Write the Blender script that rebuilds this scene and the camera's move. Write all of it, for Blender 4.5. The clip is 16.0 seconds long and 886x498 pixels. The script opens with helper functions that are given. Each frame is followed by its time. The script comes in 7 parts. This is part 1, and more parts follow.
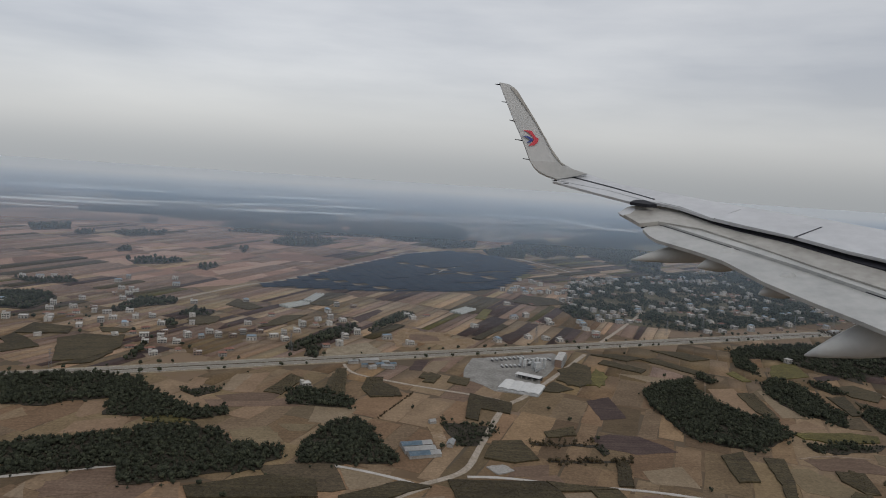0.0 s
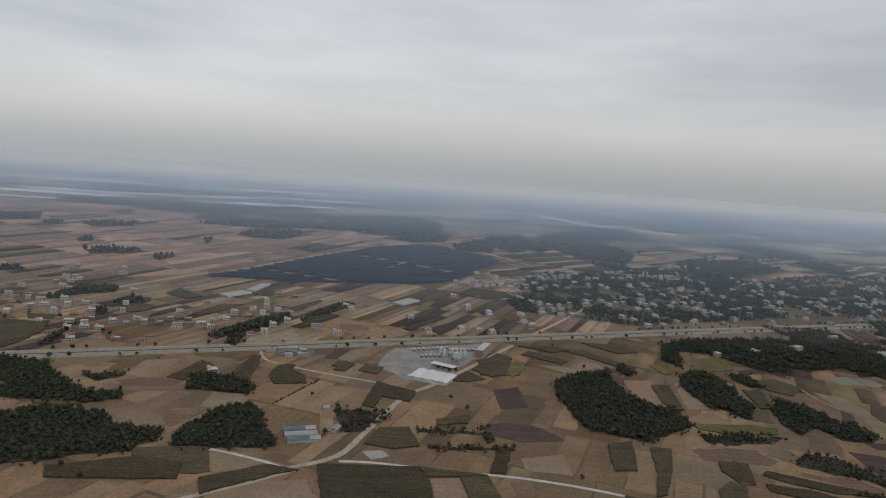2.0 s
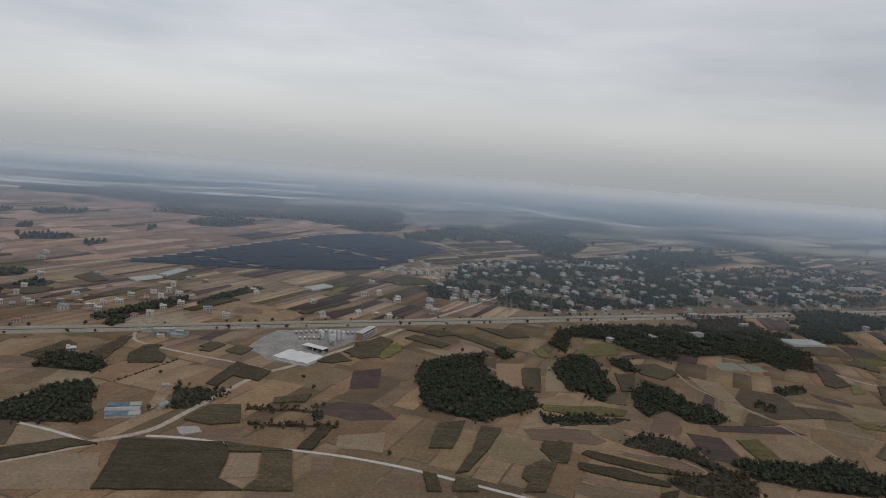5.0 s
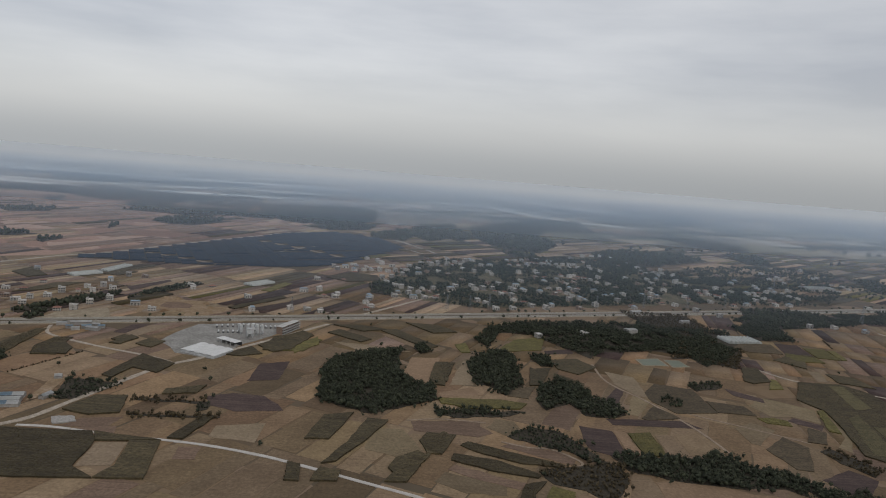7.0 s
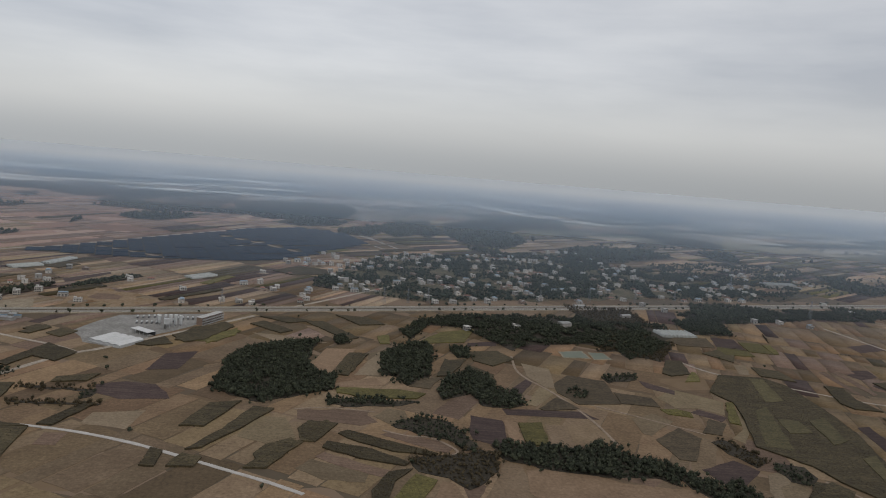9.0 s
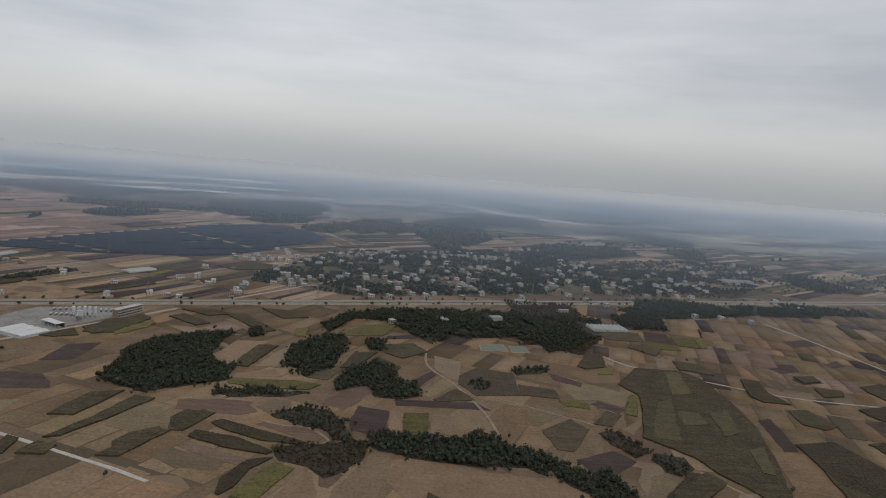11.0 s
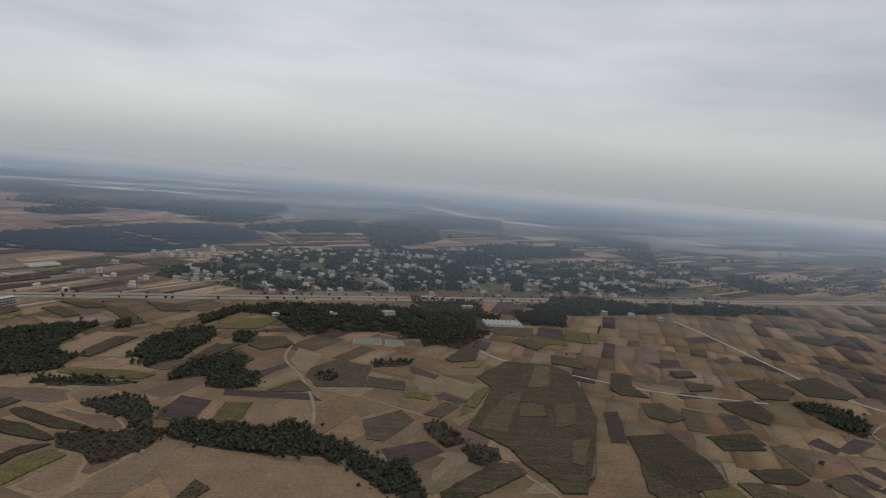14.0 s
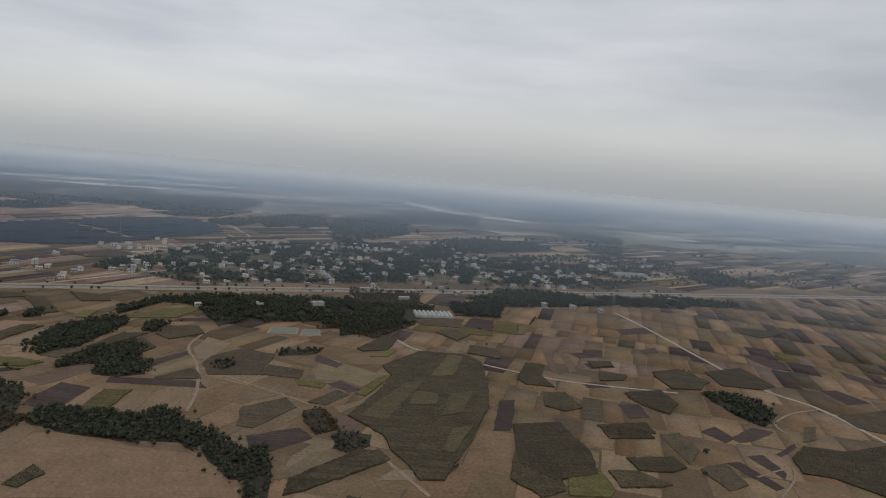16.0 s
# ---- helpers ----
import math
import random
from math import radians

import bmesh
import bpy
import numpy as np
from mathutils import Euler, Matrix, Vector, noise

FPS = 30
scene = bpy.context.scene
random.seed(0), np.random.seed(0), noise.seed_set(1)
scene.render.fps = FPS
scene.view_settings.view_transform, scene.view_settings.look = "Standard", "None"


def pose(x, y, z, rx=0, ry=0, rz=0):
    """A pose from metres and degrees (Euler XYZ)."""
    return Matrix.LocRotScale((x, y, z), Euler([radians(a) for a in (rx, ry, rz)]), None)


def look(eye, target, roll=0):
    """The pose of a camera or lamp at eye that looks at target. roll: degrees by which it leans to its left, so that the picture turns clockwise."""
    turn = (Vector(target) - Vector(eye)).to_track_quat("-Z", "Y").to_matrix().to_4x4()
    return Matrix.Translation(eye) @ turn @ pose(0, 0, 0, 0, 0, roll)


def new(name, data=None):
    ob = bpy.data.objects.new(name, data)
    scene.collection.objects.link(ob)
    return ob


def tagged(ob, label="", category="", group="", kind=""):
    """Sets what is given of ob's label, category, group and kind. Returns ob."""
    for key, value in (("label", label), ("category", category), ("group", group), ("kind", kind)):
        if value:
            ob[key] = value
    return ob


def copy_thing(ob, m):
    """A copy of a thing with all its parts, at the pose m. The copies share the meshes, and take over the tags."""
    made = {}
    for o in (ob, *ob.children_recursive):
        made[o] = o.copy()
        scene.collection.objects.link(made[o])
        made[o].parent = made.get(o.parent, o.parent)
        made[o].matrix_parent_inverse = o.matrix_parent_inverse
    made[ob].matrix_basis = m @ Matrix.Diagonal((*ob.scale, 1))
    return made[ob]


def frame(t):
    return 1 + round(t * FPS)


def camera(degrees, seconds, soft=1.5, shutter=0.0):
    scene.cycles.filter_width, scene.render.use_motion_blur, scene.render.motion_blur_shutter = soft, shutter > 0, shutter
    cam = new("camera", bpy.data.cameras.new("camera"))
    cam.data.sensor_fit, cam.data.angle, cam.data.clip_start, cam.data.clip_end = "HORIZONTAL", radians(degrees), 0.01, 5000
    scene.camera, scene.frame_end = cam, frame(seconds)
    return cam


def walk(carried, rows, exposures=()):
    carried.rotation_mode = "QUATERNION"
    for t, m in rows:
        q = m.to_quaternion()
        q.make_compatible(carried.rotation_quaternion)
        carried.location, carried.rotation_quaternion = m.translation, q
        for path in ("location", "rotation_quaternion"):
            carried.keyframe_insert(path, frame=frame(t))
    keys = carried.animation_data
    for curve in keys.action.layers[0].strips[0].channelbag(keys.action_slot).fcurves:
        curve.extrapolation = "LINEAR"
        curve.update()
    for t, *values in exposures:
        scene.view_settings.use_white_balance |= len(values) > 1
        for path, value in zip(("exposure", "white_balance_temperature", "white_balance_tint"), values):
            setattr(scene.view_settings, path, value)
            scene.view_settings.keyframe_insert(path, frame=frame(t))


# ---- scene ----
cam = camera(66.0, 16.0, 1.0)
# seconds, eye (x along the flight, y outwards, z up), yaw, pitch, roll
ROWS = [
    (0.0, 0.00, 0.00, 183.83, -3.490, -6.996, 3.740),
    (0.5, 19.65, -1.39, 183.53, -3.389, -7.227, 3.723),
    (1.0, 39.30, -2.69, 183.21, -3.267, -7.322, 3.821),
    (1.5, 58.95, -3.90, 182.87, -3.205, -7.308, 4.022),
    (2.0, 78.60, -5.03, 182.51, -3.125, -7.287, 4.249),
    (2.5, 98.25, -6.06, 182.14, -3.086, -7.380, 4.217),
    (3.0, 117.90, -7.00, 181.75, -3.057, -7.585, 4.238),
    (3.5, 137.55, -7.85, 181.34, -3.029, -7.726, 4.201),
    (4.0, 157.20, -8.62, 180.91, -3.003, -7.778, 4.356),
    (6.5, 255.45, -11.08, 178.52, -2.581, -7.649, 4.621),
    (7.0, 275.10, -11.31, 177.98, -2.519, -7.583, 4.657),
    (7.5, 294.75, -11.44, 177.43, -2.426, -7.526, 4.672),
    (8.0, 314.40, -11.49, 176.86, -2.316, -7.510, 4.724),
    (8.5, 334.05, -11.44, 176.28, -2.282, -7.558, 4.785),
    (9.0, 353.70, -11.31, 175.67, -2.222, -7.618, 4.780),
    (11.5, 451.95, -9.29, 172.39, -2.109, -7.514, 4.893),
    (12.0, 471.60, -8.62, 171.68, -2.118, -7.502, 4.992),
    (12.5, 491.25, -7.85, 170.95, -2.114, -7.442, 5.083),
    (13.0, 510.90, -7.00, 170.21, -2.126, -7.354, 5.098),
    (13.5, 530.55, -6.06, 169.45, -2.125, -7.210, 5.066),
    (14.0, 550.20, -5.03, 168.67, -2.111, -7.023, 5.050),
    (14.5, 569.85, -3.90, 167.87, -2.049, -6.912, 4.997),
    (15.0, 589.50, -2.69, 167.05, -2.012, -6.913, 5.068),
    (15.5, 609.15, -1.39, 166.22, -1.990, -7.020, 5.003),
    (16.0, 628.80, 0.00, 165.37, -1.968, -7.172, 5.033),
]


def eye_pose(x, y, z, yaw, pitch, roll):
    return pose(x, y, z, 90 + pitch, 0, yaw) @ pose(0, 0, 0, 0, 0, roll)


walk(cam, [(r[0], eye_pose(*r[1:])) for r in ROWS], [(0.0, 0.0, 6500, 10.0), (16.0, 0.0, 6500, 10.0)])


# ---- light: an overcast winter day ----
def sky():
    w = bpy.data.worlds.new("overcast_sky")
    scene.world = w
    w.use_nodes = True
    nt = w.node_tree
    nt.nodes.clear()
    N, L = nt.nodes.new, nt.links.new
    tex = N("ShaderNodeTexSky")
    tex.sky_type, tex.sun_disc = "NISHITA", False
    tex.sun_elevation, tex.sun_rotation = radians(48), radians(150)
    tex.dust_density, tex.ozone_density = 4.0, 1.0
    blue = N("ShaderNodeBackground")
    blue.inputs["Strength"].default_value = 0.02
    L(tex.outputs[0], blue.inputs["Color"])
    # cloud deck: bands of stratus, drawn out along the horizon
    co = N("ShaderNodeTexCoord")
    mp = N("ShaderNodeMapping")
    mp.inputs["Scale"].default_value = (1.6, 1.6, 9.0)
    mp.inputs["Rotation"].default_value = (0.0, radians(4), 0.0)
    L(co.outputs["Generated"], mp.inputs["Vector"])
    n1 = N("ShaderNodeTexNoise")
    n1.inputs["Scale"].default_value, n1.inputs["Detail"].default_value, n1.inputs["Roughness"].default_value = 1.35, 7.0, 0.52
    L(mp.outputs[0], n1.inputs["Vector"])
    ramp = N("ShaderNodeValToRGB")
    ramp.color_ramp.elements[0].position, ramp.color_ramp.elements[0].color = 0.33, SKY_DARK
    ramp.color_ramp.elements[1].position, ramp.color_ramp.elements[1].color = 0.66, SKY_LIGHT
    L(n1.outputs["Fac"], ramp.inputs["Fac"])
    # the murk that thickens towards the horizon
    sep = N("ShaderNodeSeparateXYZ")
    L(co.outputs["Generated"], sep.inputs[0])
    mr = N("ShaderNodeMapRange")
    mr.interpolation_type = "SMOOTHSTEP"
    mr.inputs["From Min"].default_value, mr.inputs["From Max"].default_value = 0.0, 0.15
    L(sep.outputs["Z"], mr.inputs["Value"])
    mix = N("ShaderNodeMix")
    mix.data_type = "RGBA"
    # below the horizon, haze tone painted into the backdrop where the plain ends
    dn = N("ShaderNodeMapRange")
    dn.interpolation_type = "SMOOTHSTEP"
    dn.inputs["From Min"].default_value, dn.inputs["From Max"].default_value = -0.028, 0.075
    L(sep.outputs["Z"], dn.inputs["Value"])
    land = N("ShaderNodeMix")
    land.data_type = "RGBA"
    land.inputs[6].default_value, land.inputs[7].default_value = SKY_FAR, SKY_LOW
    L(dn.outputs[0], land.inputs[0])
    L(land.outputs[2], mix.inputs[6])
    L(mr.outputs[0], mix.inputs[0])
    L(ramp.outputs[0], mix.inputs[7])
    # brighter on the side of the hidden sun
    side, shade = N("ShaderNodeMapRange"), N("ShaderNodeHueSaturation")
    for key, v in (("From Min", -0.3), ("From Max", 0.55), ("To Min", 1.0), ("To Max", 0.88)):
        side.inputs[key].default_value = v
    L(sep.outputs["X"], side.inputs["Value"])
    L(side.outputs[0], shade.inputs["Value"])
    L(mix.outputs[2], shade.inputs["Color"])
    grey = N("ShaderNodeBackground")
    grey.inputs["Strength"].default_value = SKY_STRENGTH
    L(shade.outputs[0], grey.inputs["Color"])
    add, out = N("ShaderNodeAddShader"), N("ShaderNodeOutputWorld")
    L(blue.outputs[0], add.inputs[0])
    L(grey.outputs[0], add.inputs[1])
    L(add.outputs[0], out.inputs[0])
    sun = new("sun", bpy.data.lights.new("sun", "SUN"))
    sun.data.energy, sun.data.angle, sun.data.color = 0.55, radians(25), (1.0, 0.95, 0.88)
    sun.matrix_world = look((0, 0, 900), (-300, 520, 200))


SKY_FAR = (0.43, 0.45, 0.465, 1)
SKY_DARK, SKY_LIGHT, SKY_LOW, SKY_STRENGTH = (0.50, 0.52, 0.562, 1), (0.72, 0.728, 0.745, 1), (0.68, 0.685, 0.675, 1), 0.89
sky()


# ---- materials ----
def mat(name, colours, scale=1.0, rough=0.9, bump=0.0, fine=8.0, vary=0.0, metal=0.0, stretch=(1, 1, 1), streak=0.0, turn=0.0, island=False, spec=0.3, coords="place", grain=0.0, tints=()):
    """Colours blended by broad patches and fine grain; vary: how far single things or islands differ in lightness; tints: colours of which each takes one as a wash."""
    m = bpy.data.materials.new(name)
    m.use_nodes = True
    nt = m.node_tree
    N, L = nt.nodes.new, nt.links.new
    b = nt.nodes["Principled BSDF"]
    b.inputs["Roughness"].default_value, b.inputs["Metallic"].default_value = rough, metal
    b.inputs["Specular IOR Level"].default_value = spec
    if coords == "place":
        src = N("ShaderNodeNewGeometry").outputs["Position"]
    else:
        src = N("ShaderNodeTexCoord").outputs["Object"]
    mp = N("ShaderNodeMapping")
    mp.inputs["Scale"].default_value = [s / scale for s in stretch]
    mp.inputs["Rotation"].default_value = (0, 0, radians(turn))
    L(src, mp.inputs["Vector"])
    big = N("ShaderNodeTexNoise")
    big.inputs["Scale"].default_value, big.inputs["Detail"].default_value, big.inputs["Roughness"].default_value = 1.0, 5.0, 0.62
    L(mp.outputs[0], big.inputs["Vector"])
    small = N("ShaderNodeTexNoise")
    small.inputs["Scale"].default_value, small.inputs["Detail"].default_value = fine, 3.0
    L(mp.outputs[0], small.inputs["Vector"])
    mixf = N("ShaderNodeMix")
    mixf.inputs[0].default_value = 0.42
    L(big.outputs["Fac"], mixf.inputs[2])
    L(small.outputs["Fac"], mixf.inputs[3])
    fac = mixf.outputs[0]
    if streak:
        mp2 = N("ShaderNodeMapping")
        mp2.inputs["Scale"].default_value = (0.02, 0.55, 0.3)
        mp2.inputs["Rotation"].default_value = (0, 0, radians(turn))
        L(src, mp2.inputs["Vector"])
        n3 = N("ShaderNodeTexNoise")
        n3.inputs["Scale"].default_value, n3.inputs["Detail"].default_value = 1.0, 4.0
        L(mp2.outputs[0], n3.inputs["Vector"])
        mix3 = N("ShaderNodeMix")
        mix3.inputs[0].default_value = streak
        L(fac, mix3.inputs[2])
        L(n3.outputs["Fac"], mix3.inputs[3])
        fac = mix3.outputs[0]
    ramp = N("ShaderNodeValToRGB")
    el = ramp.color_ramp.elements
    lo, hi = 0.36, 0.64
    for i, c in enumerate(colours):
        pos = lo + (hi - lo) * i / (len(colours) - 1)
        e = el[i] if i < 2 else el.new(pos)
        e.position, e.color = pos, (*c, 1)
    L(fac, ramp.inputs["Fac"])
    col = ramp.outputs[0]
    if vary:
        rnd = N("ShaderNodeNewGeometry").outputs["Random Per Island"] if island else N("ShaderNodeObjectInfo").outputs["Random"]
        mr = N("ShaderNodeMapRange")
        mr.inputs["To Min"].default_value, mr.inputs["To Max"].default_value = 1 - vary, 1 + vary
        L(rnd, mr.inputs["Value"])
        hsv = N("ShaderNodeHueSaturation")
        L(mr.outputs[0], hsv.inputs["Value"])
        L(col, hsv.inputs["Color"])
        col = hsv.outputs[0]
    if tints:
        pickn = N("ShaderNodeNewGeometry").outputs["Random Per Island"] if island else N("ShaderNodeObjectInfo").outputs["Random"]
        wash = N("ShaderNodeValToRGB")
        wash.color_ramp.interpolation = "CONSTANT"
        for i, c in enumerate(tints):
            e = wash.color_ramp.elements[i] if i < 2 else wash.color_ramp.elements.new(i / len(tints))
            e.position, e.color = i / len(tints), (*c, 1)
        shuffle = N("ShaderNodeMath")
        shuffle.operation = "MULTIPLY"
        shuffle.inputs[1].default_value = 37.0
        wrap = N("ShaderNodeMath")
        wrap.operation = "FRACT"
        L(pickn, shuffle.inputs[0])
        L(shuffle.outputs[0], wrap.inputs[0])
        L(wrap.outputs[0], wash.inputs["Fac"])
        mul = N("ShaderNodeMix")
        mul.data_type, mul.blend_type = "RGBA", "MULTIPLY"
        mul.inputs[0].default_value = 1.0
        L(col, mul.inputs[6])
        L(wash.outputs[0], mul.inputs[7])
        col = mul.outputs[2]
    if grain:
        gr = N("ShaderNodeTexNoise")
        gr.inputs["Scale"].default_value, gr.inputs["Detail"].default_value, gr.inputs["Roughness"].default_value = 0.55, 3.0, 0.7
        L(src, gr.inputs["Vector"])
        gm = N("ShaderNodeMapRange")
        for key, v in (("From Min", 0.3), ("From Max", 0.7), ("To Min", 1 - grain), ("To Max", 1 + grain)):
            gm.inputs[key].default_value = v
        L(gr.outputs["Fac"], gm.inputs["Value"])
        gh = N("ShaderNodeHueSaturation")
        L(gm.outputs[0], gh.inputs["Value"])
        L(col, gh.inputs["Color"])
        col = gh.outputs[0]
    L(col, b.inputs["Base Color"])
    if bump:
        bp = N("ShaderNodeBump")
        bp.inputs["Strength"].default_value, bp.inputs["Distance"].default_value = min(1.0, bump), bump
        L(small.outputs["Fac"], bp.inputs["Height"])
        L(bp.outputs[0], b.inputs["Normal"])
    return m


def patchwork(name, tones, cell, stretch, turn, warp=20.0):
    """Open land seen as a patchwork of plots, with grain and broad drifts of tone across it."""
    m = bpy.data.materials.new(name)
    m.use_nodes = True
    nt = m.node_tree
    N, L = nt.nodes.new, nt.links.new
    b = nt.nodes["Principled BSDF"]
    b.inputs["Roughness"].default_value, b.inputs["Specular IOR Level"].default_value = 0.95, 0.15
    src = N("ShaderNodeNewGeometry").outputs["Position"]
    wn = N("ShaderNodeTexNoise")
    wn.inputs["Scale"].default_value, wn.inputs["Detail"].default_value = 1 / 260.0, 3.0
    L(src, wn.inputs["Vector"])
    ws = N("ShaderNodeVectorMath")
    ws.operation = "MULTIPLY_ADD"
    ws.inputs[1].default_value = (warp * 3, warp * 3, 0)
    L(wn.outputs["Color"], ws.inputs[0])
    L(src, ws.inputs[2])
    mp = N("ShaderNodeMapping")
    mp.inputs["Scale"].default_value = (stretch[0] / cell, stretch[1] / cell, 0)
    mp.inputs["Rotation"].default_value = (0, 0, radians(turn))
    L(ws.outputs[0], mp.inputs["Vector"])
    vo = N("ShaderNodeTexVoronoi")
    vo.distance = "CHEBYCHEV"
    vo.inputs["Scale"].default_value, vo.inputs["Randomness"].default_value = 1.0, 0.8
    L(mp.outputs[0], vo.inputs["Vector"])
    sep = N("ShaderNodeSeparateColor")
    L(vo.outputs["Color"], sep.inputs[0])
    gn = N("ShaderNodeTexNoise")
    gn.inputs["Scale"].default_value, gn.inputs["Detail"].default_value = 0.11, 6.0
    L(src, gn.inputs["Vector"])
    drift = N("ShaderNodeTexNoise")
    drift.inputs["Scale"].default_value, drift.inputs["Detail"].default_value = 1 / 420.0, 4.0
    L(src, drift.inputs["Vector"])
    a1 = N("ShaderNodeMath")
    a1.operation = "MULTIPLY_ADD"
    a1.inputs[1].default_value = 0.30
    L(gn.outputs["Fac"], a1.inputs[0])
    a2 = N("ShaderNodeMath")
    a2.operation = "MULTIPLY_ADD"
    a2.inputs[1].default_value, a2.inputs[2].default_value = 0.55, -0.42
    L(drift.outputs["Fac"], a2.inputs[0])
    L(a2.outputs[0], a1.inputs[2])
    a3 = N("ShaderNodeMath")
    a3.operation = "MULTIPLY_ADD"
    a3.inputs[1].default_value = 0.85
    L(sep.outputs[0], a3.inputs[0])
    L(a1.outputs[0], a3.inputs[2])
    ramp = N("ShaderNodeValToRGB")
    el = ramp.color_ramp.elements
    for i, (p, c) in enumerate(tones):
        e = el[i] if i < 2 else el.new(p)
        e.position, e.color = p, (*c, 1)
    L(a3.outputs[0], ramp.inputs["Fac"])
    L(ramp.outputs[0], b.inputs["Base Color"])
    bp = N("ShaderNodeBump")
    bp.inputs["Strength"].default_value, bp.inputs["Distance"].default_value = 0.5, 0.4
    L(gn.outputs["Fac"], bp.inputs["Height"])
    L(bp.outputs[0], b.inputs["Normal"])
    return m


TAN, TAN_D, TAN_L = (0.160, 0.112, 0.068), (0.112, 0.077, 0.048), (0.200, 0.143, 0.092)
M = {}
WASH = ((1.0, 1.0, 1.0), (0.78, 0.74, 0.70), (1.0, 0.95, 0.86), (0.66, 0.66, 0.60), (0.92, 0.94, 0.92), (1.0, 0.90, 0.84), (0.84, 0.86, 0.76))
M["ground"] = patchwork("dry_farmland", [(0.0, (0.090, 0.072, 0.050)), (0.14, (0.105, 0.080, 0.055)), (0.3, TAN_D), (0.5, TAN), (0.72, (0.176, 0.127, 0.090)), (0.95, TAN_L)], 40.0, (0.55, 1.0), -24, 5.0)
M["red_plain"] = patchwork("red_brown_farmland", [(0.0, (0.140, 0.089, 0.068)), (0.2, (0.203, 0.124, 0.094)), (0.45, (0.268, 0.165, 0.122)), (0.75, (0.315, 0.208, 0.158)), (1.0, (0.365, 0.268, 0.211))], 85.0, (0.6, 1.0), -24)
M["crop"] = mat("sugar_cane", [(0.030, 0.023, 0.012), (0.051, 0.040, 0.020), (0.077, 0.060, 0.032)], 14.0, 0.9, 0.8, 7.0, 0.28, streak=0.35, turn=-18, grain=0.35)
M["green"] = mat("yellow_green_crop", [(0.058, 0.050, 0.016), (0.088, 0.076, 0.024), (0.125, 0.105, 0.037)], 12.0, 0.9, 0.5, 8.0, 0.22, streak=0.4, turn=62, grain=0.35)
M["ploughed"] = mat("ploughed_dark_soil", [(0.033, 0.021, 0.019), (0.051, 0.034, 0.030), (0.076, 0.053, 0.044)], 10.0, 0.95, 0.3, 9.0, 0.25, streak=0.45, turn=-20, grain=0.22)
M["red_soil"] = mat("reddish_stubble", [(0.092, 0.060, 0.042), (0.128, 0.085, 0.059), (0.160, 0.112, 0.079)], 16.0, 0.95, 0.2, 9.0, 0.15, streak=0.4, turn=-20, grain=0.22)
M["pale"] = mat("pale_dry_stubble", [(0.154, 0.114, 0.074), (0.192, 0.143, 0.095), (0.232, 0.177, 0.122)], 18.0, 0.95, 0.2, 9.0, 0.10, streak=0.22, turn=70, grain=0.22, tints=WASH)
M["grass"] = mat("rough_dry_grass", [(0.044, 0.033, 0.020), (0.066, 0.050, 0.030), (0.096, 0.073, 0.045)], 12.0, 0.95, 0.4, 9.0, 0.18, streak=0.3, turn=-18, grain=0.35)
M["weeds"] = mat("weedy_trodden_ground", [(0.040, 0.040, 0.022), (0.075, 0.066, 0.038), (0.140, 0.112, 0.072)], 26.0, 0.95, 0.2, 9.0, grain=0.35)
M["young"] = mat("olive_cane", [(0.050, 0.043, 0.019), (0.078, 0.066, 0.030), (0.108, 0.090, 0.044)], 9.0, 0.9, 0.6, 7.0, 0.2, streak=0.35, turn=-18, grain=0.35)
M["plots"] = mat("mixed_small_plots", [(0.130, 0.089, 0.055), (0.179, 0.124, 0.076), (0.226, 0.161, 0.103)], 22.0, 0.95, 0.2, 9.0, 0.30, streak=0.2, turn=-20, island=True, grain=0.22, tints=WASH)
M["plots_one"] = mat("stubble_plot", [(0.128, 0.087, 0.054), (0.175, 0.122, 0.075), (0.222, 0.158, 0.100)], 22.0, 0.95, 0.2, 9.0, 0.30, streak=0.2, turn=-20, grain=0.22, tints=WASH)
for _k, _n, _c in (
        ("crop_i", "scattered_cane", [(0.030, 0.023, 0.011), (0.050, 0.039, 0.018), (0.076, 0.060, 0.030)]),
        ("green_i", "scattered_vegetables", [(0.058, 0.050, 0.015), (0.086, 0.074, 0.022), (0.12, 0.10, 0.034)]),
        ("ploughed_i", "scattered_dark_soil", [(0.034, 0.022, 0.020), (0.053, 0.035, 0.031), (0.078, 0.054, 0.045)]),
        ("red_i", "scattered_red_soil", [(0.126, 0.084, 0.063), (0.180, 0.122, 0.092), (0.230, 0.167, 0.127)]),
        ("grass_i", "scattered_rough_grass", [(0.040, 0.033, 0.021), (0.060, 0.049, 0.030), (0.086, 0.069, 0.043)])):
    M[_k] = mat(_n, _c, 16.0, 0.95, 0.3, 8.0, 0.3, streak=0.4, turn=-22, island=True, grain=0.28)
# lighter copy of the small plots, with the brightness of haze in its colour
M["plots_beyond"] = mat("haze_lightened_plots", [(0.194, 0.139, 0.095), (0.271, 0.200, 0.138), (0.350, 0.267, 0.188)], 22.0, 0.95, 0.2, 9.0, 0.30, streak=0.4, turn=-20, island=True, grain=0.22, tints=WASH)
M["town"] = mat("pale_town_walls", [(0.138, 0.136, 0.130), (0.221, 0.217, 0.207), (0.346, 0.341, 0.332)], 30.0, 0.85, 0.0, 6.0, 0.4, island=True)
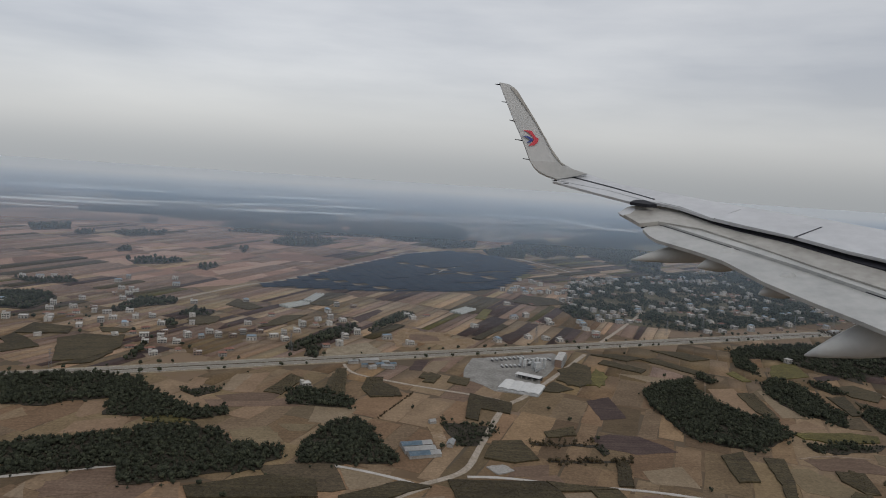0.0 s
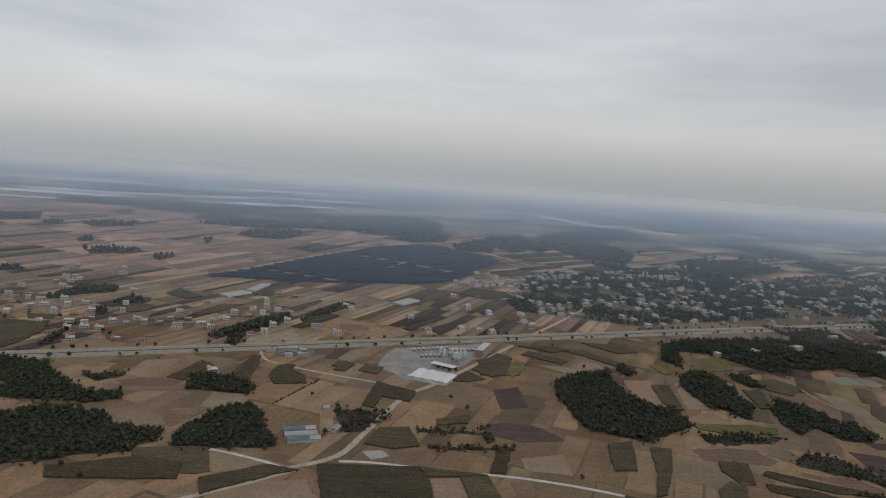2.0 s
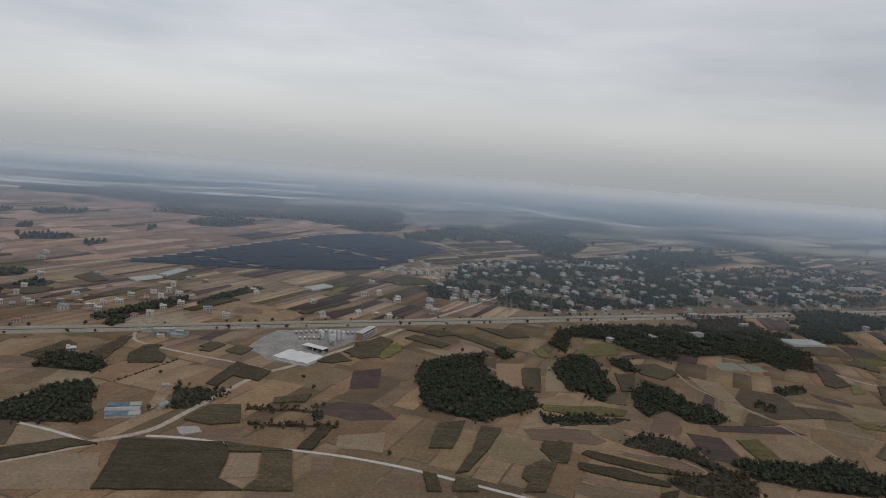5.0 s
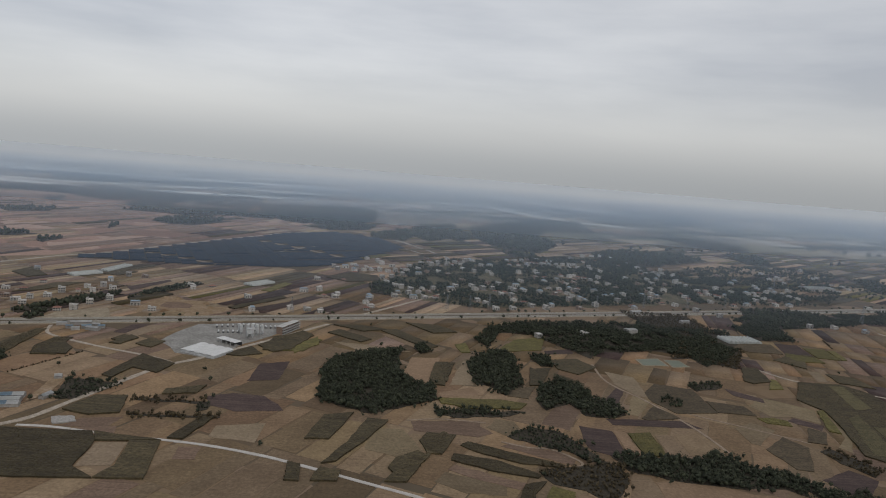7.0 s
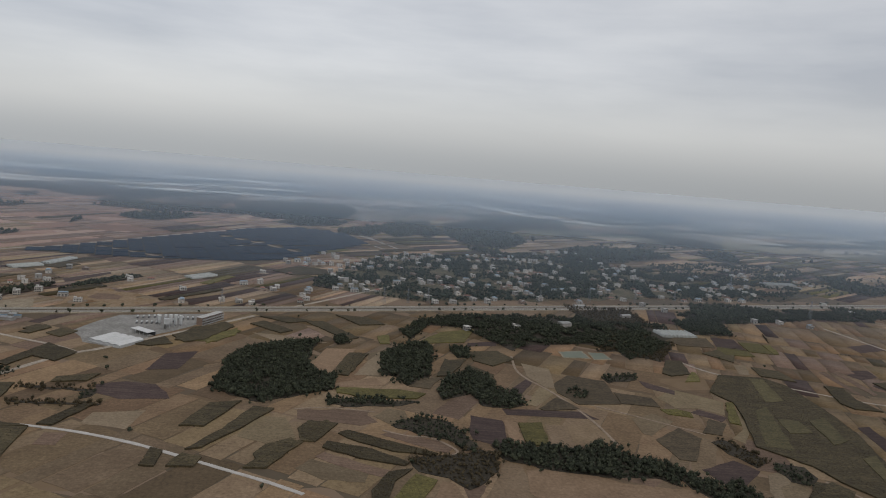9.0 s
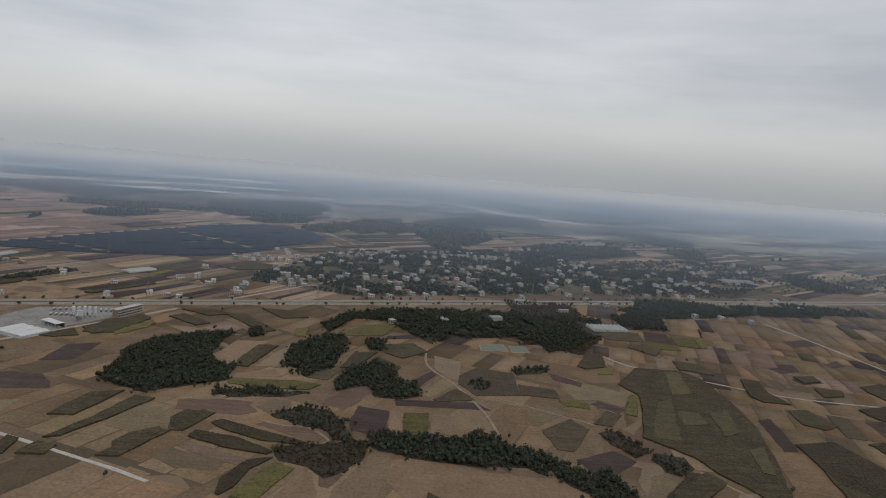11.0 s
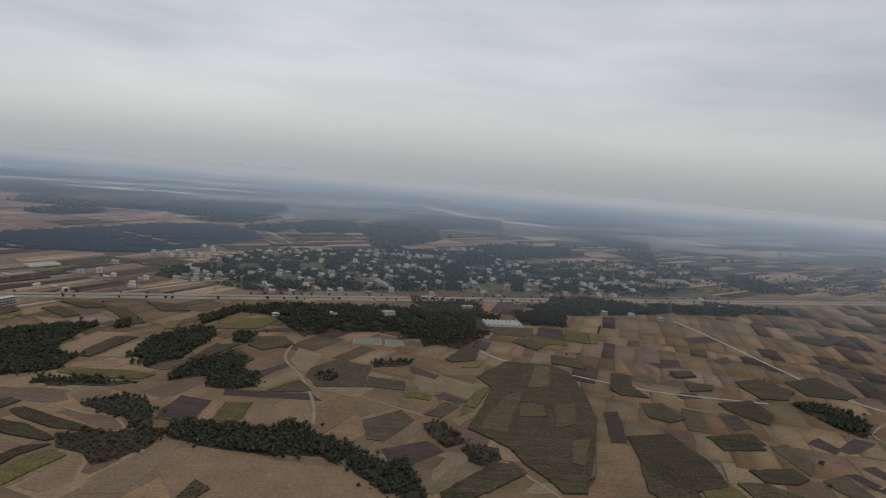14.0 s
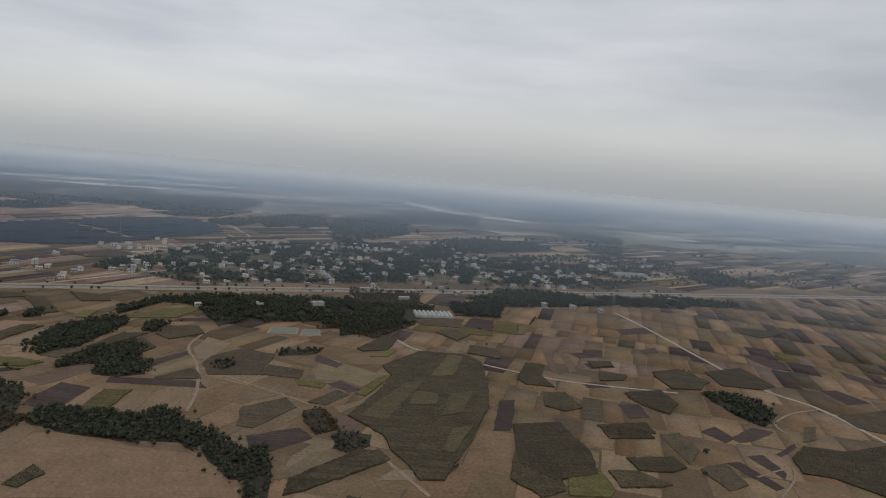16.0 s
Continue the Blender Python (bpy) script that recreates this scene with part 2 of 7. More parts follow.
# tones lightened to make up for the shade of the haze sheet
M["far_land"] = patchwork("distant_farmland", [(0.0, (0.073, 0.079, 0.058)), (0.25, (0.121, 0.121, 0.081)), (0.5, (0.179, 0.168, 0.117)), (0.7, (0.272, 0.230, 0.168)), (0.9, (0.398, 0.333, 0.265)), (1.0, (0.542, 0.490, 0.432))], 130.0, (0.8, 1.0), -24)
M["dirt"] = mat("pale_dirt_road", [(0.238, 0.198, 0.150), (0.301, 0.257, 0.208), (0.364, 0.325, 0.274)], 6.0, 0.95, 0.05, 9.0, grain=0.22)
M["path"] = mat("trodden_earth", [(0.165, 0.124, 0.087), (0.217, 0.165, 0.120), (0.262, 0.210, 0.157)], 5.0, 0.95, 0.05, 9.0, grain=0.22)
M["concrete"] = mat("concrete_lane", [(0.317, 0.293, 0.257), (0.396, 0.372, 0.341), (0.460, 0.436, 0.416)], 5.0, 0.9, 0.03, 9.0)
M["yard"] = mat("dusty_concrete_yard", [(0.150, 0.142, 0.128), (0.210, 0.202, 0.186), (0.270, 0.262, 0.245)], 16.0, 0.9, 0.03, 7.0, grain=0.22)
M["asphalt"] = mat("worn_asphalt", [(0.156, 0.140, 0.115), (0.206, 0.188, 0.156), (0.256, 0.235, 0.200)], 8.0, 0.9, 0.02, 9.0, streak=0.3, turn=-19.5)
M["verge"] = mat("dusty_verge", [(0.156, 0.125, 0.084), (0.228, 0.186, 0.130), (0.312, 0.262, 0.192)], 9.0, 0.95, 0.2, 9.0, grain=0.22)
M["sand"] = mat("dug_orange_earth", [(0.153, 0.102, 0.059), (0.214, 0.148, 0.087), (0.265, 0.204, 0.146)], 14.0, 0.95, 0.4, 6.0, grain=0.22)
M["leaf"] = mat("dark_evergreen_leaves", [(0.018, 0.022, 0.014), (0.031, 0.036, 0.023), (0.057, 0.062, 0.038)], 5.0, 0.85, 0.0, 5.0, 0.4, island=True, spec=0.2)
# leaf tones shifted towards blue, a haze tint put into the base colour
M["leaf_village"] = mat("haze_tinted_village_leaves", [(0.016, 0.023, 0.017), (0.029, 0.037, 0.026), (0.048, 0.057, 0.039)], 5.0, 0.85, 0.0, 5.0, 0.4, island=True, spec=0.2)
M["leaf_brown"] = mat("dry_brown_leaves", [(0.030, 0.024, 0.014), (0.052, 0.041, 0.023), (0.080, 0.062, 0.034)], 5.0, 0.85, 0.0, 5.0, 0.3, island=True, spec=0.2)
M["litter"] = mat("dark_leaf_litter", [(0.022, 0.019, 0.013), (0.036, 0.030, 0.021), (0.055, 0.046, 0.031)], 6.0, 0.95, 0.2, 7.0, grain=0.35)
M["bark"] = mat("grey_bark", [(0.06, 0.045, 0.032), (0.11, 0.085, 0.06)], 0.6, 0.9, 0.02)
M["wall"] = mat("pale_render_wall", [(0.277, 0.260, 0.235), (0.379, 0.362, 0.332), (0.484, 0.470, 0.442)], 3.0, 0.85, 0.02, 7.0, 0.20, coords="own")
M["wall_brick"] = mat("bare_brick_wall", [(0.160, 0.115, 0.090), (0.210, 0.150, 0.118), (0.260, 0.200, 0.165)], 2.0, 0.9, 0.02, 7.0, 0.15, coords="own")
M["wall_grey"] = mat("raw_cement_wall", [(0.199, 0.187, 0.174), (0.279, 0.268, 0.248), (0.361, 0.347, 0.329)], 2.5, 0.9, 0.02, 7.0, 0.15, coords="own")
M["roof"] = mat("weathered_concrete_roof", [(0.288, 0.276, 0.259), (0.419, 0.409, 0.388), (0.553, 0.541, 0.520)], 3.0, 0.9, 0.02, 6.0, 0.22, coords="own")
M["tile"] = mat("red_clay_tiles", [(0.150, 0.070, 0.052), (0.200, 0.100, 0.076), (0.250, 0.140, 0.105)], 1.5, 0.8, 0.03, 8.0, 0.2, coords="own")
M["glass"] = mat("dark_window_glass", [(0.025, 0.03, 0.035), (0.05, 0.055, 0.06)], 2.0, 0.12, spec=0.5, coords="own")
M["frame"] = mat("white_window_frame", [(0.260, 0.258, 0.250), (0.340, 0.338, 0.330)], 1.0, 0.6, coords="own")
M["white_metal"] = mat("white_sheet_roof", [(0.411, 0.411, 0.398), (0.490, 0.490, 0.478), (0.544, 0.544, 0.530)], 5.0, 0.5, 0.01, 5.0, 0.06, coords="own")
M["blue_metal"] = mat("faded_blue_sheet_roof", [(0.130, 0.200, 0.260), (0.200, 0.285, 0.355), (0.330, 0.400, 0.450)], 4.0, 0.5, 0.01, 5.0, 0.15, coords="own")
M["grey_metal"] = mat("grey_painted_steel", [(0.32, 0.33, 0.33), (0.42, 0.43, 0.43), (0.52, 0.53, 0.53)], 4.0, 0.5, 0.01, 5.0, 0.1, coords="own")
M["mast"] = mat("dull_galvanised_steel", [(0.13, 0.135, 0.14), (0.18, 0.185, 0.19)], 2.0, 0.6, coords="own")
M["dark_metal"] = mat("dark_steel", [(0.05, 0.052, 0.055), (0.09, 0.092, 0.095)], 2.0, 0.5, coords="own")
M["gravel"] = mat("piled_gravel", [(0.160, 0.152, 0.140), (0.240, 0.228, 0.212), (0.320, 0.308, 0.288)], 1.2, 0.95, 0.1, 5.0, 0.15, coords="own")
M["panel"] = mat("dark_blue_solar_panel", [(0.006, 0.014, 0.026), (0.010, 0.021, 0.038), (0.018, 0.032, 0.052)], 25.0, 0.6, 0.0, 6.0, 0.25, island=True, spec=0.10)
M["film"] = mat("milky_greenhouse_film", [(0.245, 0.258, 0.242), (0.306, 0.320, 0.299), (0.357, 0.366, 0.351)], 6.0, 0.35, 0.02, 6.0, 0.08, coords="own")
M["water"] = mat("murky_pond_water", [(0.080, 0.095, 0.060), (0.110, 0.125, 0.085)], 14.0, 0.35, 0.01, 5.0, spec=0.12)
M["river"] = mat("pale_river_sand_and_water", [(0.394, 0.394, 0.367), (0.579, 0.579, 0.537), (0.787, 0.775, 0.722)], 120.0, 0.5, 0.0, 5.0)
M["shed_roof"] = mat("white_sheds_far_off", [(0.321, 0.329, 0.337), (0.421, 0.428, 0.436), (0.505, 0.513, 0.520)], 40.0, 0.6, 0.0, 5.0, 0.25, island=True)
M["far_dark"] = mat("far_scrub_and_orchards", [(0.024, 0.032, 0.024), (0.040, 0.050, 0.036), (0.062, 0.070, 0.048)], 40.0, 0.95, 0.0, 7.0, 0.35, island=True, grain=0.3)
M["far_pale"] = mat("far_bleached_fields", [(0.26, 0.235, 0.20), (0.34, 0.315, 0.275), (0.44, 0.415, 0.38)], 60.0, 0.95, 0.0, 7.0, 0.3, island=True)
M["bank"] = mat("pond_bank_earth", [(0.20, 0.17, 0.12), (0.29, 0.25, 0.185)], 6.0, 0.95, 0.1)

M["wing_white"] = mat("pale_grey_aircraft_paint", [(0.40, 0.41, 0.425), (0.45, 0.46, 0.475), (0.50, 0.51, 0.525)], 1.2, 0.35, 0.0, 6.0, coords="own", spec=0.5)
M["wing_grey"] = mat("grey_aircraft_paint", [(0.40, 0.41, 0.41), (0.45, 0.46, 0.455), (0.49, 0.495, 0.49)], 0.9, 0.4, 0.0, 6.0, coords="own", spec=0.5)
M["wing_beige"] = mat("soiled_aircraft_paint", [(0.25, 0.24, 0.22), (0.32, 0.31, 0.285), (0.38, 0.37, 0.345)], 0.8, 0.45, 0.0, 6.0, coords="own", spec=0.4, grain=0.1)
M["wing_flap"] = mat("flap_paint", [(0.30, 0.305, 0.30), (0.36, 0.365, 0.355), (0.41, 0.41, 0.40)], 0.9, 0.4, 0.0, 6.0, coords="own", spec=0.5, grain=0.08)
M["wing_dark"] = mat("dark_wing_cavity", [(0.012, 0.013, 0.018), (0.025, 0.026, 0.032)], 0.5, 0.7, coords="own")
M["emblem_red"] = mat("red_emblem_paint", [(0.52, 0.05, 0.07), (0.58, 0.07, 0.09)], 0.3, 0.4, coords="own")
M["emblem_blue"] = mat("blue_emblem_paint", [(0.03, 0.05, 0.22), (0.04, 0.07, 0.28)], 0.3, 0.4, coords="own")


def haze_material(stops):
    """Stand-in for airborne haze: a veil that scatters sky light, its painted cover growing with the distance from the
    line of flight.
    """
    m = bpy.data.materials.new("haze_stand_in")
    m.use_nodes = True
    nt = m.node_tree
    nt.nodes.clear()
    N, L = nt.nodes.new, nt.links.new
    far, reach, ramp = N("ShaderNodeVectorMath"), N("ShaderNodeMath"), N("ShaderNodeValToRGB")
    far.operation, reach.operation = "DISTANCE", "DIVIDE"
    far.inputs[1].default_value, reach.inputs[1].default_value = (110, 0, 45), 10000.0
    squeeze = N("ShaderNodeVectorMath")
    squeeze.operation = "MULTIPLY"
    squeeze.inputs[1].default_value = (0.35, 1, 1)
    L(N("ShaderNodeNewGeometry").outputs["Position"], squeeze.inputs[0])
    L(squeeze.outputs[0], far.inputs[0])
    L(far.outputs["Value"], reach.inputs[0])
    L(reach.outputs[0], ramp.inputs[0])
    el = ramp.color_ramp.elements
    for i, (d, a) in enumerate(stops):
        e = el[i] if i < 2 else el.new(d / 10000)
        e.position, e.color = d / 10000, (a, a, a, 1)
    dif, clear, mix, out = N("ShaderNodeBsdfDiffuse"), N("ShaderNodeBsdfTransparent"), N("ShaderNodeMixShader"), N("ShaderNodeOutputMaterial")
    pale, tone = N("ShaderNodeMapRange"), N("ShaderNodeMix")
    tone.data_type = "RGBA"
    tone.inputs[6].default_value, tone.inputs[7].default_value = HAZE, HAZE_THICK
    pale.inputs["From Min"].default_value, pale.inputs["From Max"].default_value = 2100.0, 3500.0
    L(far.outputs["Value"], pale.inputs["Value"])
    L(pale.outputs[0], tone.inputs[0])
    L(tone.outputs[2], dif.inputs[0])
    # half of the light that meets the haze sheet goes on to the land below
    down, both = N("ShaderNodeBsdfTranslucent"), N("ShaderNodeAddShader")
    down.inputs[0].default_value = HAZE_THROUGH
    L(dif.outputs[0], both.inputs[0])
    L(down.outputs[0], both.inputs[1])
    L(ramp.outputs[0], mix.inputs[0])
    L(clear.outputs[0], mix.inputs[1])
    L(both.outputs[0], mix.inputs[2])
    L(mix.outputs[0], out.inputs[0])
    return m


# haze painted as sheet colours: bluish nearer, paler far off, and what passes through
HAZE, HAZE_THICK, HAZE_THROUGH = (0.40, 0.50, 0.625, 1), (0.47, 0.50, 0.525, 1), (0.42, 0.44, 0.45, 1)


# ---- building helpers ----
rng = random.Random(7)


def part(name, bm, material, parent=None, label=""):
    me = bpy.data.meshes.new(name)
    bm.to_mesh(me)
    bm.free()
    me.materials.append(M[material] if isinstance(material, str) else material)
    ob = new(name, me)
    if parent:
        ob.parent = parent
    if label:
        ob["label"] = label
    return ob


def raw_mesh(name, verts, faces_flat, sizes, material):
    """A mesh from arrays, for large joined stuff."""
    me = bpy.data.meshes.new(name)
    verts = np.asarray(verts, np.float32)
    flat = np.asarray(faces_flat, np.int32)
    sizes = np.asarray(sizes, np.int32)
    me.vertices.add(len(verts))
    me.vertices.foreach_set("co", verts.ravel())
    me.loops.add(len(flat))
    me.loops.foreach_set("vertex_index", flat)
    me.polygons.add(len(sizes))
    me.polygons.foreach_set("loop_start", np.r_[0, np.cumsum(sizes)[:-1]].astype(np.int32))
    me.update(calc_edges=True)
    me.validate()
    me.materials.append(M[material])
    return me


def box(bm, x0, y0, z0, x1, y1, z1, bevel=0.0):
    g = bmesh.ops.create_cube(bm, size=1.0)["verts"]
    for v in g:
        v.co = Vector((x0 + (v.co.x + 0.5) * (x1 - x0), y0 + (v.co.y + 0.5) * (y1 - y0), z0 + (v.co.z + 0.5) * (z1 - z0)))
    if bevel:
        es = list({e for v in g for e in v.link_edges})
        bmesh.ops.bevel(bm, geom=es, offset=bevel, segments=1, affect="EDGES")


def boxed(*args, bevel=0.0):
    bm = bmesh.new()
    box(bm, *args, bevel=bevel)
    return bm


def tube(bm, x, y, z0, z1, r0, r1=None, n=12, cap=True):
    r1 = r0 if r1 is None else r1
    g = bmesh.ops.create_cone(bm, cap_ends=cap, segments=n, radius1=r0, radius2=r1, depth=z1 - z0)["verts"]
    for v in g:
        v.co += Vector((x, y, (z0 + z1) / 2))


def slab(bm, pts, z0, z1):
    """A prism over an outline."""
    top = [bm.verts.new((x, y, z1)) for x, y in pts]
    low = [bm.verts.new((x, y, z0)) for x, y in pts]
    bm.faces.new(top)
    n = len(pts)
    for i in range(n):
        bm.faces.new((low[i], low[(i + 1) % n], top[(i + 1) % n], top[i]))
    bmesh.ops.recalc_face_normals(bm, faces=bm.faces[:])


def rough_outline(pts, step, jitter, r):
    """An outline with its sides broken into short, slightly uneven lengths."""
    out = []
    for (ax, ay), (bx, by) in zip(pts, [*pts[1:], pts[0]]):
        d = math.hypot(bx - ax, by - ay)
        n = max(1, int(d / step))
        for i in range(n):
            k = i / n
            j = jitter if i else jitter * 0.3
            out.append((ax + (bx - ax) * k + r.uniform(-j, j), ay + (by - ay) * k + r.uniform(-j, j)))
    return out


def inside(x, y, poly):
    hit = False
    for (ax, ay), (bx, by) in zip(poly, [*poly[1:], poly[0]]):
        if (ay > y) != (by > y) and x < (bx - ax) * (y - ay) / (by - ay) + ax:
            hit = not hit
    return hit


def ribbon(bm, pts, width, z):
    """A strip of even width along a line, with mitred corners, laid as a thin raised bed."""
    dense = [Vector((*pts[0], 0))]
    for i in range(len(pts) - 1):
        p0, p1, p2, p3 = (Vector((*pts[max(0, min(len(pts) - 1, j))], 0)) for j in (i - 1, i, i + 1, i + 2))
        for k in range(1, 7):
            s = k / 6
            dense.append(0.5 * (2 * p1 + (p2 - p0) * s + (2 * p0 - 5 * p1 + 4 * p2 - p3) * s * s + (3 * p1 - p0 - 3 * p2 + p3) * s ** 3))
    left, right = [], []
    for i, p in enumerate(dense):
        d = (dense[min(i + 1, len(dense) - 1)] - dense[max(i - 1, 0)]).normalized()
        nrm = Vector((-d.y, d.x, 0)) * width * 0.5 * rng.uniform(0.88, 1.12)
        left.append(bm.verts.new((p.x + nrm.x, p.y + nrm.y, z)))
        right.append(bm.verts.new((p.x - nrm.x, p.y - nrm.y, z)))
    for i in range(len(dense) - 1):
        bm.faces.new((right[i], right[i + 1], left[i + 1], left[i]))
    edge = bmesh.ops.extrude_edge_only(bm, edges=[e for e in bm.edges if e.is_boundary])["geom"]
    for v in edge:
        if isinstance(v, bmesh.types.BMVert):
            v.co.z = -0.05
    return dense


OUTLINES = []   # plots, woods and yards already laid out
LINES = []      # roads and tracks


def clear_of(x, y, gap=0.0):
    for poly, (x0, y0, x1, y1) in OUTLINES:
        if x0 - gap <= x <= x1 + gap and y0 - gap <= y <= y1 + gap and inside(x, y, poly):
            return False
    for line, w in LINES:
        for a, b in zip(line, line[1:]):
            if min(a.x, b.x) - 12 < x < max(a.x, b.x) + 12 and min(a.y, b.y) - 12 < y < max(a.y, b.y) + 12:
                ab = b - a
                k = max(0.0, min(1.0, ((x - a.x) * ab.x + (y - a.y) * ab.y) / max(1e-6, ab.length_squared)))
                if math.hypot(a.x + k * ab.x - x, a.y + k * ab.y - y) < w / 2 + gap + 0.5:
                    return False
    return True


def keep_outline(pts):
    xs, ys = [p[0] for p in pts], [p[1] for p in pts]
    OUTLINES.append((list(pts), (min(xs), min(ys), max(xs), max(ys))))


# ---- trees ----
def crown_shape(r, lumps, leaves, squat, lean=1.0):
    """A crown of unequal leafy lumps with ragged sprays standing out of it, about 1 high and 0.9 wide, over a short stem."""
    V, F = [], []
    def add(vs, fs):
        k = len(V)
        V.extend(vs)
        F.extend([tuple(i + k for i in f) for f in fs])
    for n in range(lumps):
        a = r.uniform(0, 6.28)
        d = 0.0 if n == 0 else r.uniform(0.14, 0.30)
        c = Vector((d * math.cos(a), d * math.sin(a), r.uniform(0.40, 0.74) if n else 0.58))
        s = (r.uniform(0.17, 0.27) if n else 0.32) * lean
        bm = bmesh.new()
        bmesh.ops.create_icosphere(bm, subdivisions=1, radius=1.0)
        off = Vector((r.uniform(-9, 9), r.uniform(-9, 9), r.uniform(-9, 9)))
        for v in bm.verts:
            k = 1 + 0.55 * noise.noise(v.co * 1.7 + off) + r.uniform(-0.13, 0.13)
            v.co = c + Vector((v.co.x * s * k, v.co.y * s * k, v.co.z * s * k * squat))
        bm.verts.index_update()
        add([v.co.copy() for v in bm.verts], [tuple(v.index for v in f.verts) for f in bm.faces])
        bm.free()
    for _ in range(leaves):
        a, e = r.uniform(0, 6.28), r.uniform(-0.5, 1.4)
        R = r.uniform(0.30, 0.46)
        c = Vector((R * math.cos(e) * math.cos(a), R * math.cos(e) * math.sin(a), 0.58 + R * math.sin(e) * squat))
        u = Vector((r.uniform(-1, 1), r.uniform(-1, 1), r.uniform(-1, 1))).normalized() * r.uniform(0.05, 0.12)
        w = Vector((r.uniform(-1, 1), r.uniform(-1, 1), r.uniform(-1, 1))).normalized() * r.uniform(0.05, 0.12)
        add([c - u, c + w, c + u], [(0, 1, 2)])
    k = len(V)
    for z, rad in ((0.0, 0.035), (0.45, 0.02)):
        V.extend(Vector((rad * math.cos(q), rad * math.sin(q), z)) for q in (0, 2.1, 4.2))
    F.extend([(k, k + 1, k + 4, k + 3), (k + 1, k + 2, k + 5, k + 4), (k + 2, k, k + 3, k + 5)])
    sizes = np.array([len(f) for f in F])
    return np.array([tuple(v) for v in V]), np.concatenate([np.array(f) for f in F]), sizes


_r = random.Random(11)
SMALL_CROWNS = [crown_shape(_r, 2, 14, _r.uniform(0.7, 1.05)) for _ in range(6)]
BUSHY_CROWNS = [crown_shape(_r, 3, 36, _r.uniform(0.95, 1.35), 0.80) for _ in range(6)]
FAR_CROWNS = [crown_shape(_r, 1, 7, _r.uniform(0.9, 1.4), 1.2) for _ in range(6)]


def tuft_shape(r):
    """A ragged clump of stalks and leaves, 1 high."""
    V, F = [], []
    for _ in range(6):
        a, d = r.uniform(0, 6.28), r.uniform(0.1, 1.0)
        c = Vector((d * math.cos(a), d * math.sin(a), r.uniform(0.75, 1.05)))
        b = Vector((c.x * 0.6 + r.uniform(-0.2, 0.2), c.y * 0.6 + r.uniform(-0.2, 0.2), 0.0))
        w = Vector((-math.sin(a), math.cos(a), 0)) * r.uniform(0.16, 0.32)
        k = len(V)
        V += [b - w, b + w, c + w * 0.5, c - w * 0.8]
        F.append((k, k + 1, k + 2, k + 3))
    return np.array([tuple(v) for v in V]), np.concatenate([np.array(f) for f in F]), np.full(len(F), 4)


def tuft_mass(name, spots, material, label, wide=1.0):
    shapes = [tuft_shape(random.Random(90 + i)) for i in range(6)]
    r, vs, fs, ss, k = random.Random(13), [], [], [], 0
    for x, y, h in spots:
        v, f, s = shapes[r.randrange(6)]
        a = r.uniform(0, 6.28)
        c, n, w = math.cos(a), math.sin(a), wide * r.uniform(1.1, 1.7)
        q = np.empty_like(v)
        q[:, 0], q[:, 1], q[:, 2] = x + (v[:, 0] * c - v[:, 1] * n) * w, y + (v[:, 0] * n + v[:, 1] * c) * w, v[:, 2] * h
        vs.append(q)
        fs.append(f + k)
        ss.append(s)
        k += len(v)
    ob = new(name, raw_mesh(name, np.concatenate(vs), np.concatenate(fs), np.concatenate(ss), material))
    return tagged(ob, label, "plants", kind="stuff")


def tree_mass(name, spots, label, category="trees", material="leaf", shapes=None):
    """One object of many trees: spots of x, y, height."""
    vs, fs, ss, k = [], [], [], 0
    for x, y, h in spots:
        v, f, s = (shapes or SMALL_CROWNS)[rng.randrange(6)]
        a = rng.uniform(0, 6.28)
        c, n = math.cos(a), math.sin(a)
        wide = h * rng.uniform(0.85, 1.25)
        q = np.empty_like(v)
        q[:, 0], q[:, 1], q[:, 2] = x + (v[:, 0] * c - v[:, 1] * n) * wide, y + (v[:, 0] * n + v[:, 1] * c) * wide, v[:, 2] * h
        vs.append(q)
        fs.append(f + k)
        ss.append(s)
        k += len(v)
    ob = new(name, raw_mesh(name, np.concatenate(vs), np.concatenate(fs), np.concatenate(ss), material))
    return tagged(ob, label, category, kind="stuff")


def spread(poly, step, r, lo, hi):
    """Places for trees inside an outline, uneven but no closer than the step."""
    xs, ys = [p[0] for p in poly], [p[1] for p in poly]
    out, y = [], min(ys)
    while y < max(ys):
        x = min(xs)
        while x < max(xs):
            px, py = x + r.uniform(-0.6, 0.6) * step, y + r.uniform(-0.6, 0.6) * step
            if inside(px, py, poly):
                out.append((px, py, r.uniform(lo, hi) * (0.8 + 0.4 * noise.noise(Vector((px, py, 0)) * 0.05))))
            x += step
        y += step
    return out


# ---- the land ----
def ground():
    bm = bmesh.new()
    vs = [bm.verts.new(c) for c in ((-7000, -3000, 0), (7500, -3000, 0), (7500, 8000, 0), (-7000, 8000, 0))]
    bm.faces.new(vs)
    tagged(part("ground", bm, "ground"), "dry brown winter farmland, flat to the horizon", "ground", kind="structure")


ground()


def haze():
    """One flat sheet that stands in for haze over the far plain, its opacity painted denser with every kilometre."""
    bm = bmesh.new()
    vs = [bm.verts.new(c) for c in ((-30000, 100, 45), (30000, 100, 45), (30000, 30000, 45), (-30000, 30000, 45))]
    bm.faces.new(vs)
    tagged(part("haze", bm, haze_material(((540, 0.0), (600, 0.03), (860, 0.105), (1200, 0.225), (1720, 0.43), (2090, 0.55), (2500, 0.67), (2900, 0.82), (3300, 0.94), (3650, 1.0)))), "flat blue-grey sheet standing in for haze over the far plain", "haze", kind="structure")


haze()


